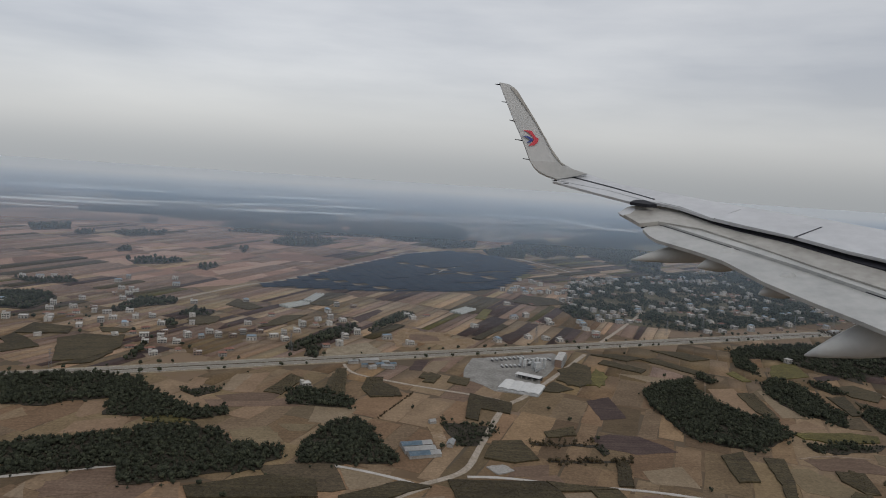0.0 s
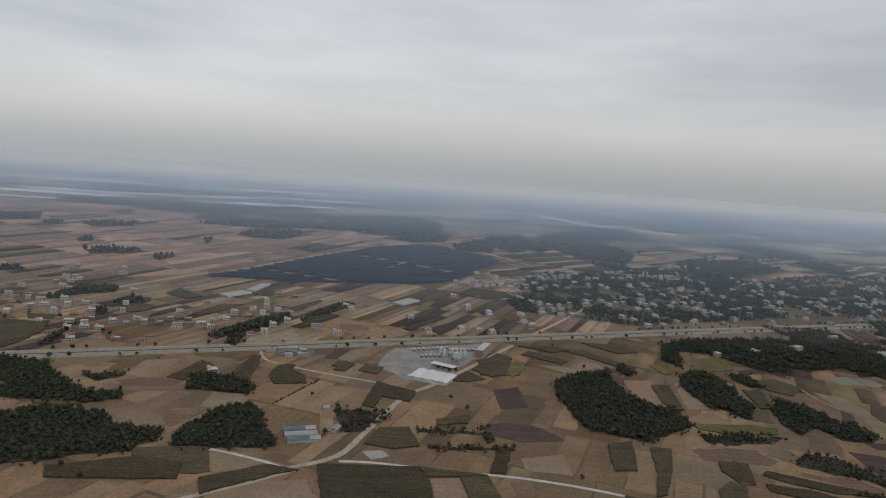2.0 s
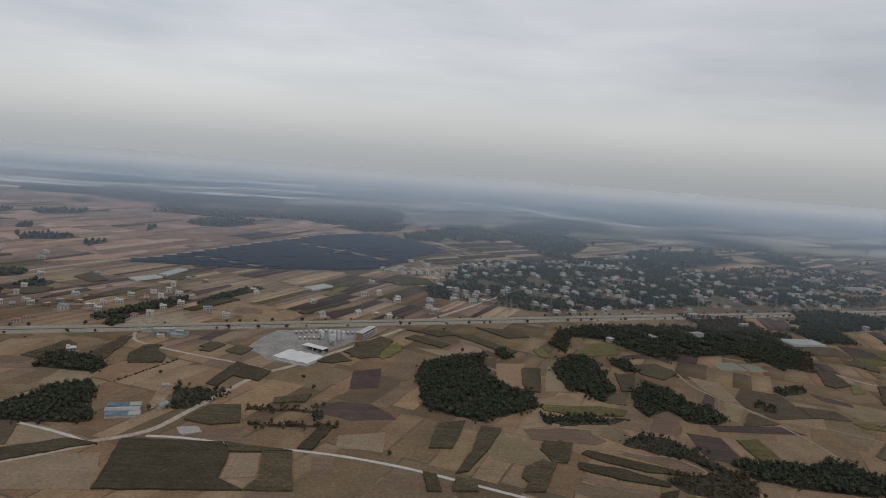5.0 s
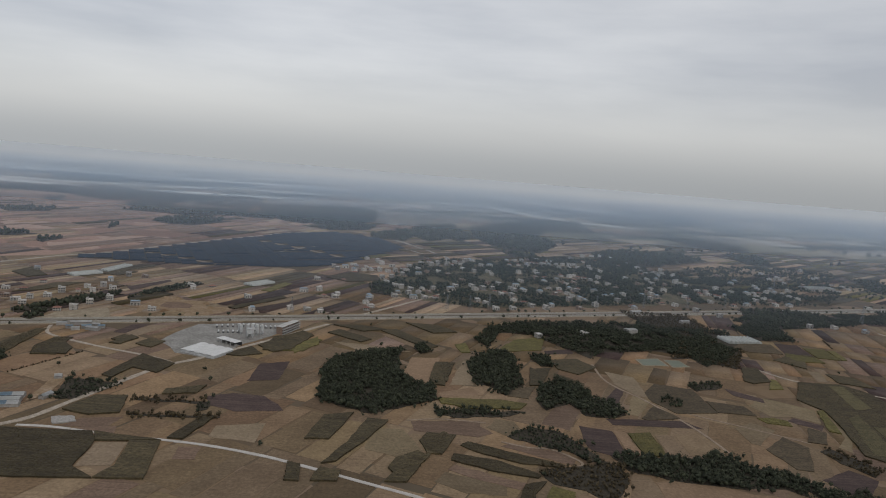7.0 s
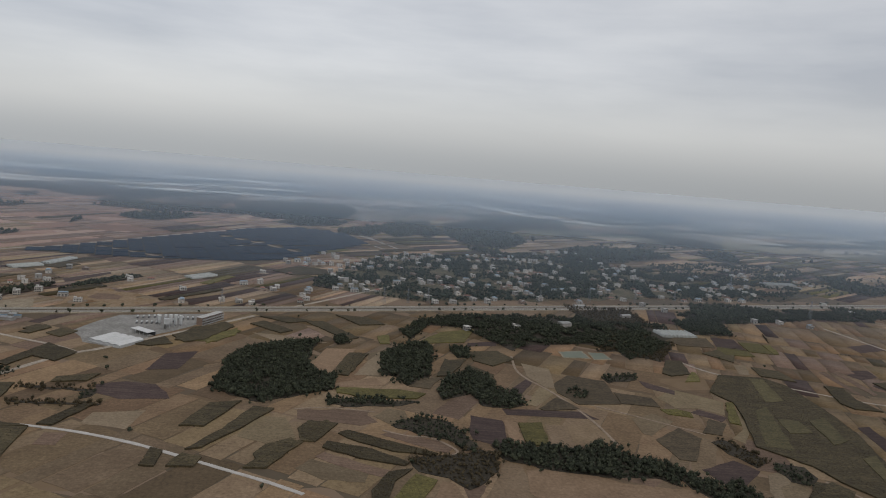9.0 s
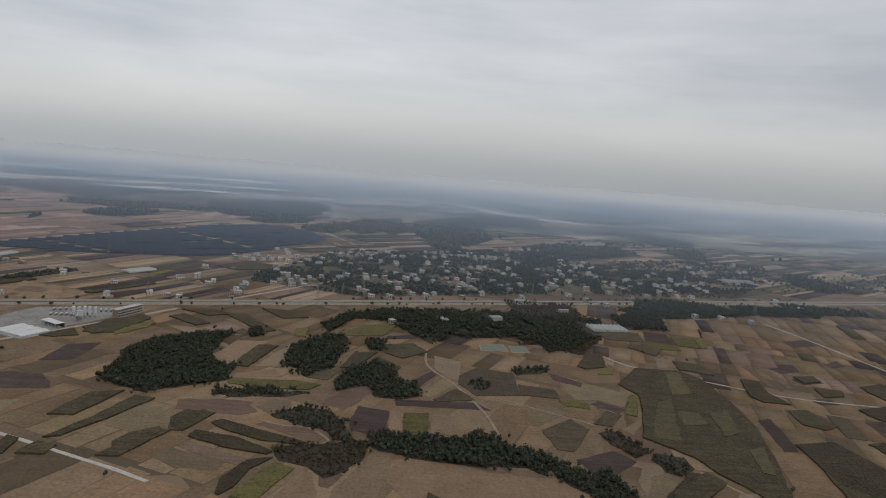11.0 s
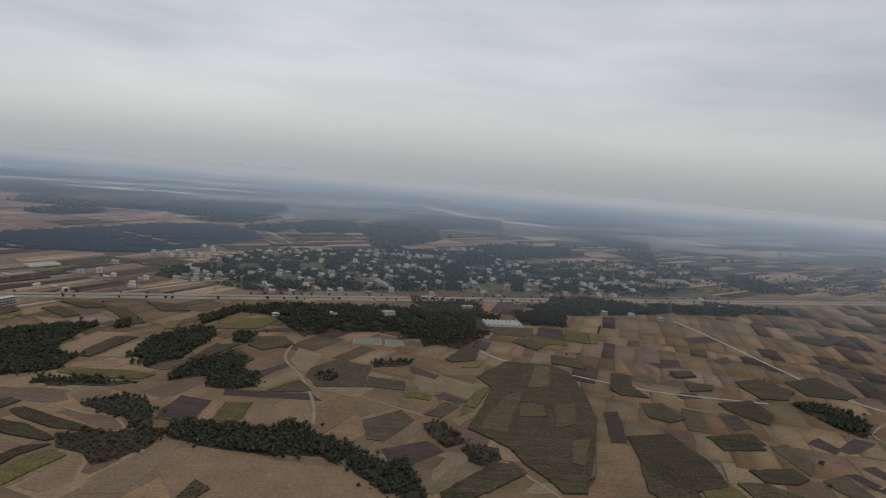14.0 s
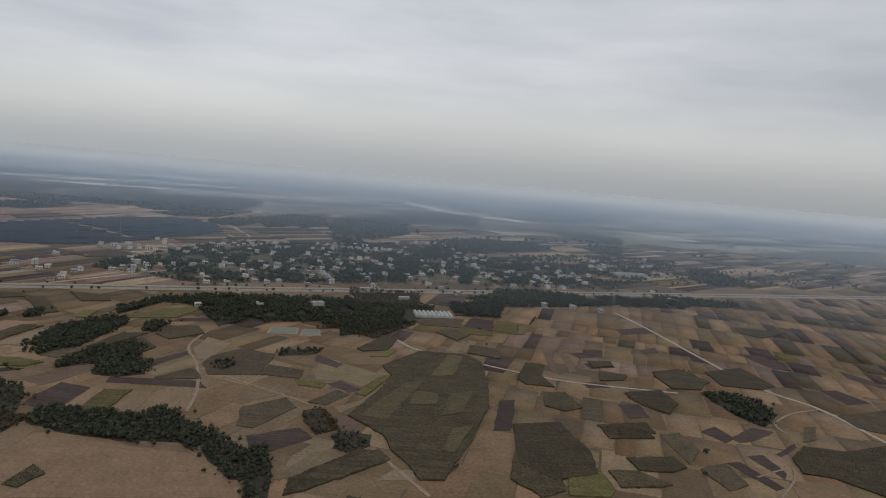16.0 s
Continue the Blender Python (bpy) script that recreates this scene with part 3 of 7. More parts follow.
# ---- roads ----
ROAD_A, ROAD_B = Vector((-1500, 105, 0)), Vector((3200, 1768, 0))
ROAD_D = (ROAD_B - ROAD_A).normalized()
ROAD_N = Vector((-ROAD_D.y, ROAD_D.x, 0))


def road_point(s, off=0.0):
    """s: metres along the highway from where it crosses x = 0; off: to its north side."""
    k = -ROAD_A.x / ROAD_D.x
    return ROAD_A + ROAD_D * (k + s) + ROAD_N * off


def strip(bm, s0, s1, o0, o1, z0, z1, step=60.0):
    """A bed along the highway from offset o0 to o1."""
    n = max(1, int((s1 - s0) / step))
    rows = []
    for i in range(n + 1):
        s = s0 + (s1 - s0) * i / n
        rows.append([bm.verts.new((*road_point(s, o).to_2d(), z)) for o, z in ((o0, z0), (o0, z1), (o1, z1), (o1, z0))])
    for a, b in zip(rows, rows[1:]):
        for j in range(3):
            bm.faces.new((a[j], b[j], b[j + 1], a[j + 1]))
    bmesh.ops.recalc_face_normals(bm, faces=bm.faces[:])


def highway():
    bm = bmesh.new()
    strip(bm, -1500, 3200, -13, 13, -0.05, 0.35)
    road = tagged(part("highway", bm, "verge"), "straight two-carriageway highway with dusty verges across the fields", "road", kind="structure")
    for o in (-5.4, 5.4):
        bm = bmesh.new()
        strip(bm, -1500, 3200, o - 4.2, o + 4.2, 0.2, 0.55)
        part("carriageway", bm, "asphalt", road, "pale worn asphalt carriageway")
    bm = bmesh.new()
    strip(bm, -1500, 3200, -0.9, 0.9, 0.2, 0.75)
    part("median", bm, "grass", road, "planted central reservation")
    for o in (-9.2, -1.5, 1.5, 9.2):
        bm = bmesh.new()
        strip(bm, -1500, 3200, o - 0.12, o + 0.12, 0.5, 0.57)
        part("edge_line", bm, "white_metal", road, "white painted edge line")
    LINES.append(([road_point(-1500), road_point(3200)], 30))


highway()


def track(width, kind, *pts):
    bm = bmesh.new()
    dense = ribbon(bm, pts, width, 0.42 if kind != "path" else 0.36)
    name, label = {
        "dirt": ("dirt_road", "pale dusty dirt road between the fields"),
        "concrete": ("farm_lane", "narrow pale concrete farm lane"),
        "path": ("field_path", "trodden earth path along field edges")}[kind]
    tagged(part(name, bm, kind), label, "road", kind="structure")
    LINES.append((dense, width))


track(4.5, 'dirt', (194, 674), (148, 598), (108, 536), (85, 504), (60, 432), (45, 393), (17, 372), (1, 357))
track(4.0, 'dirt', (23, 372), (-5, 350), (-27, 334), (-48, 316))
track(2.6, 'concrete', (47, 386), (71, 386), (112, 379), (133, 378), (163, 374), (197, 365), (228, 353), (258, 340), (284, 329), (306, 318))
track(2.6, 'concrete', (-211, 365), (-185, 374), (-157, 384))
track(2.6, 'concrete', (-57, 393), (-33, 394), (1, 382), (19, 372))
track(3.0, 'dirt', (-46, 602), (-33, 575), (16, 551), (71, 531), (93, 518))
track(2.2, 'path', (448, 595), (447, 556), (453, 532), (467, 506), (480, 472), (489, 440), (494, 408))
track(1.6, 'path', (476, 491), (507, 472), (540, 452), (564, 436))
track(1.8, 'path', (341, 406), (357, 400), (372, 399), (385, 387), (388, 380), (383, 375))
track(1.5, 'path', (280, 432), (303, 438), (334, 436))
track(3.4, 'dirt', (877, 821), (893, 741), (910, 626), (926, 548), (951, 507), (962, 444))
track(2.4, 'dirt', (613, 618), (635, 586), (688, 558), (754, 529), (843, 520))
track(1.8, 'path', (950, 506), (919, 490), (894, 465), (894, 446))
track(1.3, 'path', (836, 373), (864, 389), (858, 373), (838, 349))
track(2.4, 'path', (612, 373), (626, 350), (644, 322))
track(4.0, 'dirt', (217, 714), (273, 802), (341, 914))
track(9.0, 'path', (-2, 1241), (75, 1189), (164, 1115))
track(7.0, 'path', (-126, 1028), (-51, 995), (-2, 969))
track(5.0, 'dirt', (-290, 800), (-215, 950), (-169, 1009), (-109, 1146), (-10, 1341), (2, 1375), (94, 1464))
track(3.0, 'dirt', (262, 1282), (300, 1225), (340, 1180))
track(4.5, 'dirt', (203, 1453), (283, 1322), (334, 1218))
track(3, 'dirt', (42, 1108), (50, 1128), (65, 1158), (77, 1194), (102, 1231))
track(3, 'dirt', (128, 1307), (147, 1322), (162, 1336))
track(4, 'dirt', (234, 1409), (255, 1383), (284, 1316), (305, 1281))

# ---- fields ----
FIELD = {
    "crop": ("crop_field", "dark green standing sugar cane plot among stubble", 1.15),
    "young": ("crop_field", "lighter olive patch within a large cane plot", 1.42),
    "green": ("green_field", "yellow-green leafy crop plot in rows", 0.9),
    "ploughed": ("ploughed_field", "dark purple-brown ploughed soil plot", 0.25),
    "red_soil": ("red_field", "reddish-brown bare stubble plot", 0.25),
    "pale": ("stubble_field", "pale tan dry stubble plot", 0.25),
    "grass": ("grass_field", "rough olive-brown dry grass plot", 0.6)}
fr = random.Random(3)
TUFTS = {"crop": [], "green": [], "grass": []}


def field(kind, *pts):
    name, label, h = FIELD[kind]
    bm = bmesh.new()
    slab(bm, rough_outline(pts, 7.0, 0.7, fr), -0.05, h * fr.uniform(0.85, 1.15))
    tagged(part(name, bm, kind), label, "field", group="fields of the plain")
    keep_outline(pts)
    if kind in ("crop", "green") and min(p[1] for p in pts) < 520:
        step = 1.5
        TUFTS[kind].extend((x, y, h * 1.1 + fr.uniform(0.02, 0.16)) for x, y, z in spread(pts, step, fr, 1, 2))


field('crop', (-362, 630), (-361, 651), (-339, 634), (-338, 605))
field('crop', (-355, 675), (-333, 684), (-318, 671), (-330, 657))
field('crop', (-316, 639), (-300, 659), (-277, 657), (-279, 636), (-294, 604))
field('crop', (-298, 687), (-265, 687), (-267, 670), (-288, 670))
field('crop', (-270, 573), (-278, 612), (-260, 646), (-250, 603), (-255, 571), (-278, 562))
field('crop', (-227, 735), (-224, 755), (-197, 756), (-199, 720))
field('red_soil', (-201, 707), (-194, 734), (-184, 731), (-187, 698))
field('crop', (-207, 820), (-202, 855), (-162, 815), (-175, 796))
field('crop', (-148, 718), (-132, 776), (-105, 788), (-125, 736))
field('crop', (-109, 845), (-95, 873), (-77, 871), (-88, 840))
field('ploughed', (-81, 647), (-99, 676), (-59, 775), (-46, 751), (-72, 695), (-72, 650))
field('crop', (-57, 522), (-53, 571), (-42, 573), (-44, 521))
field('ploughed', (-54, 783), (-25, 840), (-19, 829), (-42, 764))
field('crop', (-28, 747), (-27, 770), (-0, 830), (10, 803), (-15, 741))
field('crop', (-26, 539), (-23, 566), (-9, 568), (-9, 547), (5, 530), (0, 520), (-18, 517))
field('ploughed', (13, 593), (18, 623), (32, 629), (24, 593))
field('crop', (21, 571), (25, 586), (38, 583), (32, 566))
field('pale', (24, 593), (35, 624), (53, 630), (37, 586))
field('crop', (45, 563), (50, 580), (66, 575), (61, 555))
field('crop', (81, 716), (125, 791), (131, 783), (90, 711))
field('green', (94, 813), (111, 872), (122, 868), (106, 810))
field('ploughed', (103, 716), (151, 782), (160, 776), (121, 712))
field('crop', (124, 550), (140, 577), (154, 558), (138, 548))
field('crop', (144, 583), (174, 640), (185, 630), (168, 571), (161, 565))
field('green', (167, 571), (187, 615), (197, 614), (186, 574))
field('crop', (157, 932), (186, 981), (226, 970), (234, 932), (189, 910))
field('green', (188, 1128), (224, 1200), (237, 1186), (201, 1122))
field('grass', (627, 696), (648, 716), (683, 720), (676, 680), (640, 680))
field('green', (673, 670), (680, 685), (708, 674), (706, 659))
field('ploughed', (679, 681), (690, 726), (716, 726), (709, 676))
field('green', (716, 713), (740, 713), (734, 671), (710, 675))
field('green', (741, 709), (750, 708), (742, 674), (735, 671))
field('ploughed', (852, 732), (897, 755), (896, 729), (852, 707))
field('green', (1014, 793), (1057, 802), (1019, 746), (1011, 774))
field('crop', (35, 380), (93, 383), (100, 371), (103, 338), (119, 327), (45, 320), (41, 345))
field('crop', (119, 373), (136, 375), (144, 329), (119, 327), (124, 341))
field('crop', (94, 383), (136, 376), (119, 373), (100, 371))
field('pale', (101, 369), (119, 372), (122, 342), (104, 339))
field('crop', (-27, 356), (7, 376), (25, 371), (12, 364), (-21, 338))
field('grass', (-77, 390), (-34, 398), (-23, 365), (-31, 361), (-52, 362), (-62, 364))
field('pale', (-32, 396), (-10, 390), (3, 380), (1, 372), (-21, 364))
field('pale', (-17, 332), (8, 358), (32, 361), (44, 320), (-12, 314))
field('crop', (-42, 329), (-27, 332), (-14, 314), (-32, 312))
field('crop', (63, 423), (69, 440), (89, 443), (96, 413), (79, 407), (60, 413))
field('crop', (108, 460), (133, 473), (131, 456), (109, 450))
field('ploughed', (139, 452), (156, 462), (177, 460), (190, 446), (196, 435), (165, 428), (144, 437))
field('ploughed', (158, 532), (180, 543), (180, 496), (158, 489))
field('crop', (147, 419), (156, 417), (147, 380), (138, 380))
field('red_soil', (148, 370), (161, 372), (162, 355), (150, 354))
field('pale', (160, 403), (189, 412), (189, 382), (160, 386))
field('red_soil', (70, 384), (103, 393), (106, 382), (75, 377))
field('crop', (152, 613), (176, 632), (187, 626), (174, 574), (151, 569))
field('green', (177, 595), (191, 623), (196, 599), (179, 566))
field('crop', (54, 481), (62, 536), (94, 517), (89, 493), (68, 502), (63, 476))
field('crop', (-19, 520), (-14, 560), (4, 540), (7, 522))
field('crop', (24, 560), (32, 587), (41, 580), (34, 558))
field('crop', (-51, 521), (-51, 586), (-42, 588), (-38, 519))
field('crop', (-101, 519), (-87, 566), (-75, 555), (-86, 514))
field('pale', (-124, 514), (-118, 563), (-105, 569), (-109, 517))
field('red_soil', (-140, 497), (-70, 508), (-65, 492), (-131, 483))
field('pale', (-58, 462), (-57, 496), (-26, 492), (-37, 459))
field('pale', (-108, 442), (-83, 452), (-69, 427), (-94, 419))
field('crop', (224, 431), (243, 439), (232, 393), (217, 391))
field('crop', (253, 430), (267, 429), (257, 400), (240, 363), (232, 359), (244, 390))
field('crop', (232, 354), (244, 351), (243, 339), (229, 338))
field('crop', (213, 359), (221, 356), (223, 337), (215, 337))
field('crop', (293, 413), (312, 411), (302, 381), (293, 386), (288, 399))
field('crop', (286, 381), (295, 380), (281, 343), (269, 342))
field('crop', (308, 567), (319, 569), (310, 517), (297, 509))
field('crop', (389, 567), (405, 572), (388, 524), (378, 522))
field('grass', (365, 513), (383, 520), (372, 490), (356, 493))
field('pale', (281, 578), (307, 583), (295, 508), (272, 504))
field('pale', (327, 579), (351, 583), (331, 514), (312, 511))
field('red_soil', (282, 431), (330, 439), (328, 422), (321, 412), (285, 415))
field('green', (305, 474), (350, 483), (369, 478), (362, 466), (321, 460))
field('crop', (296, 522), (302, 567), (313, 570), (310, 526), (308, 507), (299, 508))
field('crop', (378, 521), (386, 570), (394, 562), (391, 525))
field('green', (304, 468), (302, 479), (338, 481), (347, 465), (324, 464))
field('pale', (296, 486), (329, 508), (338, 492), (302, 480))
field('pale', (321, 512), (319, 572), (340, 594), (328, 557), (334, 510))
field('ploughed', (397, 416), (400, 442), (422, 436), (421, 397), (411, 395), (399, 402))
field('pale', (423, 437), (431, 435), (432, 399), (422, 397))
field('green', (432, 433), (449, 437), (448, 399), (433, 398))
field('pale', (451, 435), (464, 435), (464, 402), (450, 401))
field('pale', (466, 435), (485, 444), (494, 411), (479, 408), (465, 403))
field('ploughed', (424, 459), (484, 464), (493, 451), (426, 448))
field('ploughed', (428, 489), (453, 533), (458, 527), (438, 481))
field('pale', (443, 472), (460, 513), (473, 505), (451, 468))
field('grass', (452, 464), (470, 491), (479, 478), (483, 469), (455, 461))
field('grass', (474, 524), (490, 548), (520, 540), (519, 486), (484, 479), (473, 502))
field('pale', (454, 541), (454, 575), (477, 564), (473, 512), (465, 514))
field('crop', (399, 532), (405, 558), (426, 534), (423, 521), (410, 519))
field('crop', (408, 597), (436, 607), (449, 584), (427, 559), (411, 572))
field('pale', (334, 428), (342, 445), (354, 442), (357, 424), (346, 416))
field('red_soil', (285, 423), (287, 433), (328, 431), (337, 419), (326, 411), (303, 414))
field('red_soil', (340, 399), (346, 404), (376, 396), (385, 386), (382, 378), (362, 387))
field('crop', (293, 381), (290, 394), (304, 416), (307, 412), (300, 381))
field('crop', (314, 396), (319, 402), (356, 385), (376, 376), (370, 373), (350, 375), (321, 389))
field('crop', (307, 374), (309, 383), (337, 376), (359, 361), (357, 357), (330, 363))
field('pale', (255, 382), (256, 416), (277, 416), (290, 385), (276, 374))
field('crop', (270, 359), (274, 372), (287, 384), (293, 378), (283, 363), (275, 350))
field('red_soil', (305, 362), (309, 369), (331, 358), (349, 351), (345, 342), (319, 353))
field('pale', (296, 346), (303, 359), (337, 345), (336, 335), (313, 335))
field('crop', (342, 311), (340, 326), (348, 348), (361, 354), (352, 338), (349, 318), (344, 309))
field('green', (350, 308), (351, 316), (363, 348), (375, 342), (364, 309), (362, 305))
field('pale', (370, 307), (378, 342), (385, 340), (392, 317), (383, 302))
field('red_soil', (391, 325), (389, 336), (398, 345), (402, 339), (396, 324))
field('pale', (398, 323), (411, 354), (414, 373), (426, 368), (426, 340), (419, 307), (399, 304))
field('pale', (429, 339), (445, 353), (473, 356), (488, 369), (501, 372), (515, 353), (515, 321), (441, 310))
field('crop', (582, 575), (601, 618), (616, 618), (609, 577), (588, 568))
field('green', (595, 554), (613, 586), (616, 584), (610, 558))
field('crop', (607, 531), (636, 581), (675, 582), (689, 562), (690, 505), (686, 458), (672, 403), (652, 340), (639, 338), (631, 358), (622, 373), (616, 394), (592, 420), (606, 464), (616, 506))
field('crop', (700, 684), (710, 678), (677, 675), (651, 654), (672, 628))
field('pale', (669, 622), (680, 621), (670, 589), (660, 590))
field('crop', (683, 616), (706, 608), (707, 577), (679, 587))
field('green', (676, 670), (708, 671), (707, 656), (675, 655))
field('crop', (728, 571), (744, 567), (736, 536), (742, 510), (720, 512), (715, 524))
field('ploughed', (695, 471), (707, 475), (696, 416), (685, 414))
field('crop', (731, 495), (748, 499), (755, 468), (740, 458), (727, 466))
field('crop', (699, 426), (731, 436), (742, 390), (739, 361), (712, 349), (695, 368), (697, 395))
field('crop', (757, 436), (794, 448), (795, 429), (766, 419))
field('ploughed', (784, 482), (796, 484), (800, 461), (785, 453))
field('crop', (797, 509), (830, 523), (833, 492), (816, 472), (804, 485))
field('ploughed', (767, 529), (788, 533), (789, 520), (770, 516))
field('crop', (840, 574), (869, 589), (884, 555), (864, 539), (843, 553))
field('pale', (741, 548), (767, 540), (774, 524), (746, 535))
field('ploughed', (791, 630), (811, 635), (807, 616), (790, 608))
field('red_soil', (766, 621), (775, 624), (770, 558), (763, 553))
field('ploughed', (782, 584), (810, 599), (809, 579), (786, 569))
field('ploughed', (538, 379), (565, 396), (576, 382), (553, 357), (544, 362))
field('pale', (568, 355), (579, 378), (591, 384), (596, 363), (584, 351), (568, 333))
field('crop', (586, 345), (615, 372), (622, 360), (598, 333), (580, 330))
field('pale', (616, 335), (625, 349), (635, 350), (637, 338))
field('grass', (563, 439), (579, 467), (589, 459), (576, 436))
field('pale', (582, 433), (598, 451), (612, 495), (613, 492), (599, 444), (587, 424))
field('ploughed', (570, 479), (579, 486), (596, 473), (588, 463))
field('green', (593, 462), (609, 506), (615, 507), (600, 458))
field('pale', (554, 508), (576, 531), (608, 507), (596, 477), (580, 489), (561, 486))
field('green', (547, 480), (560, 483), (570, 478), (568, 467), (550, 471))
field('ploughed', (552, 549), (576, 528), (572, 517), (553, 531))
field('grass', (520, 512), (549, 505), (549, 485), (520, 487))
field('pale', (519, 457), (538, 471), (549, 457), (523, 427), (518, 430))
field('grass', (524, 421), (548, 445), (558, 428), (539, 390), (529, 391))
field('pale', (425, 336), (427, 362), (451, 370), (482, 354), (511, 351), (533, 355), (549, 325), (554, 308), (451, 293))
field('red_soil', (476, 361), (478, 372), (494, 379), (510, 363), (499, 351))
field('crop', (445, 304), (448, 325), (458, 317), (453, 302))
field('red_soil', (441, 361), (474, 353), (493, 342), (489, 338), (452, 349))
field('crop', (572, 329), (605, 371), (614, 369), (608, 347), (583, 319), (573, 312))
field('pale', (565, 328), (578, 362), (592, 372), (604, 373), (575, 332))
field('crop', (695, 384), (719, 380), (716, 338), (702, 329), (688, 347))
field('green', (722, 368), (741, 368), (744, 343), (739, 334), (717, 333))
field('crop', (746, 366), (764, 368), (779, 354), (771, 350), (748, 346))
field('crop', (762, 386), (793, 392), (796, 378), (785, 370), (765, 370))
field('crop', (759, 434), (789, 435), (791, 420), (760, 414))
field('ploughed', (786, 483), (801, 486), (801, 459), (787, 454))
field('crop', (797, 499), (827, 511), (829, 488), (818, 468), (804, 482))
field('crop', (789, 559), (813, 557), (806, 542), (784, 536))
field('crop', (838, 564), (877, 582), (880, 552), (867, 532), (842, 529))
field('crop', (892, 586), (935, 609), (942, 559), (925, 545), (892, 548))
field('ploughed', (829, 439), (844, 451), (849, 432), (839, 422))
field('ploughed', (845, 431), (872, 455), (885, 449), (864, 431), (849, 424))
field('ploughed', (825, 390), (835, 393), (846, 361), (839, 357))
field('ploughed', (844, 403), (856, 407), (858, 381), (852, 372))
field('ploughed', (865, 409), (889, 430), (887, 424), (868, 406))
field('grass', (797, 427), (812, 434), (815, 405), (800, 383))
field('grass', (804, 378), (824, 389), (825, 361), (810, 352))
field('crop', (874, 405), (892, 425), (920, 421), (957, 437), (903, 358), (886, 378), (868, 382))
field('grass', (958, 494), (1012, 517), (973, 461), (958, 469))
field('ploughed', (981, 558), (998, 562), (1009, 532), (984, 523))
field('ploughed', (957, 666), (984, 663), (989, 619), (970, 614))
field('ploughed', (1040, 629), (1053, 608), (1059, 586), (1053, 577), (1034, 603))
field('ploughed', (777, 615), (807, 630), (806, 612), (782, 600))
field('crop', (787, 591), (810, 597), (808, 581), (788, 573))
field('red_soil', (751, 618), (759, 620), (752, 551), (748, 556))
field('ploughed', (851, 646), (873, 663), (870, 643), (853, 635))
field('ploughed', (904, 682), (912, 643), (912, 617), (895, 622))
field('crop', (1013, 791), (1070, 782), (1024, 744), (1006, 761))
field('grass', (914, 463), (925, 466), (910, 440), (897, 433))

field('young', (660, 475), (676, 484), (667, 439), (652, 430))
field('young', (600, 422), (626, 491), (640, 501), (616, 415))
field('young', (662, 576), (674, 575), (664, 519), (645, 512))
field('young', (659, 409), (672, 416), (658, 373), (651, 376))
field('young', (635, 475), (651, 473), (649, 451), (630, 447))
field('pale', (-214, 457), (-219, 483), (-201, 487), (-198, 464), (-209, 453))
field('pale', (-210, 425), (-209, 445), (-188, 455), (-177, 459), (-176, 438), (-195, 430))
field('pale', (-260, 451), (-254, 467), (-243, 453), (-255, 442))
field('green', (-167, 452), (-164, 460), (-149, 462), (-136, 455), (-149, 449))
field('pale', (-154, 486), (-138, 504), (-117, 502), (-106, 492), (-141, 484))
field('pale', (-162, 516), (-162, 548), (-150, 546), (-150, 518))
field('pale', (-135, 520), (-131, 560), (-117, 563), (-112, 519))
field('red_soil', (-134, 506), (-111, 516), (-86, 519), (-91, 500), (-123, 495))
field('pale', (-118, 470), (-105, 490), (-82, 511), (-89, 488), (-99, 462))
field('pale', (-77, 473), (-70, 500), (-57, 497), (-53, 465))
field('pale', (-106, 439), (-95, 444), (-75, 441), (-73, 424), (-100, 421))
field('pale', (-78, 456), (-52, 458), (-56, 445), (-68, 444))
field('crop', (-112, 361), (-67, 379), (-41, 374), (-38, 354), (-106, 349))
field('pale', (-125, 349), (-126, 362), (-115, 367), (-110, 349))
field('red_soil', (-180, 344), (-185, 362), (-156, 377), (-150, 353))
field('pale', (-198, 344), (-195, 361), (-187, 343))
field('crop', (-286, 571), (-313, 635), (-263, 662), (-250, 621), (-263, 578))
field('crop', (-352, 612), (-338, 633), (-317, 611), (-338, 589))
field('crop', (-362, 651), (-364, 692), (-321, 682), (-315, 658))
field('crop', (-223, 723), (-220, 750), (-196, 753), (-195, 729), (-212, 715))
field('crop', (198, 641), (208, 655), (242, 627), (233, 615))
field('crop', (249, 663), (264, 670), (306, 618), (296, 607))
field('green', (322, 629), (333, 637), (336, 606), (327, 604))
field('pale', (207, 612), (232, 610), (282, 595), (236, 586))
field('crop', (273, 702), (308, 699), (327, 676), (302, 666))
field('crop', (200, 673), (227, 679), (255, 668), (232, 655))
field('pale', (250, 648), (290, 602), (302, 599), (313, 612), (269, 661))
field('green', (384, 661), (420, 684), (407, 631), (358, 612))
field('ploughed', (410, 630), (441, 644), (437, 626), (408, 617))

# ---- woods ----
WOOD_SPOTS, SCRUB_SPOTS = [], []
wr = random.Random(5)


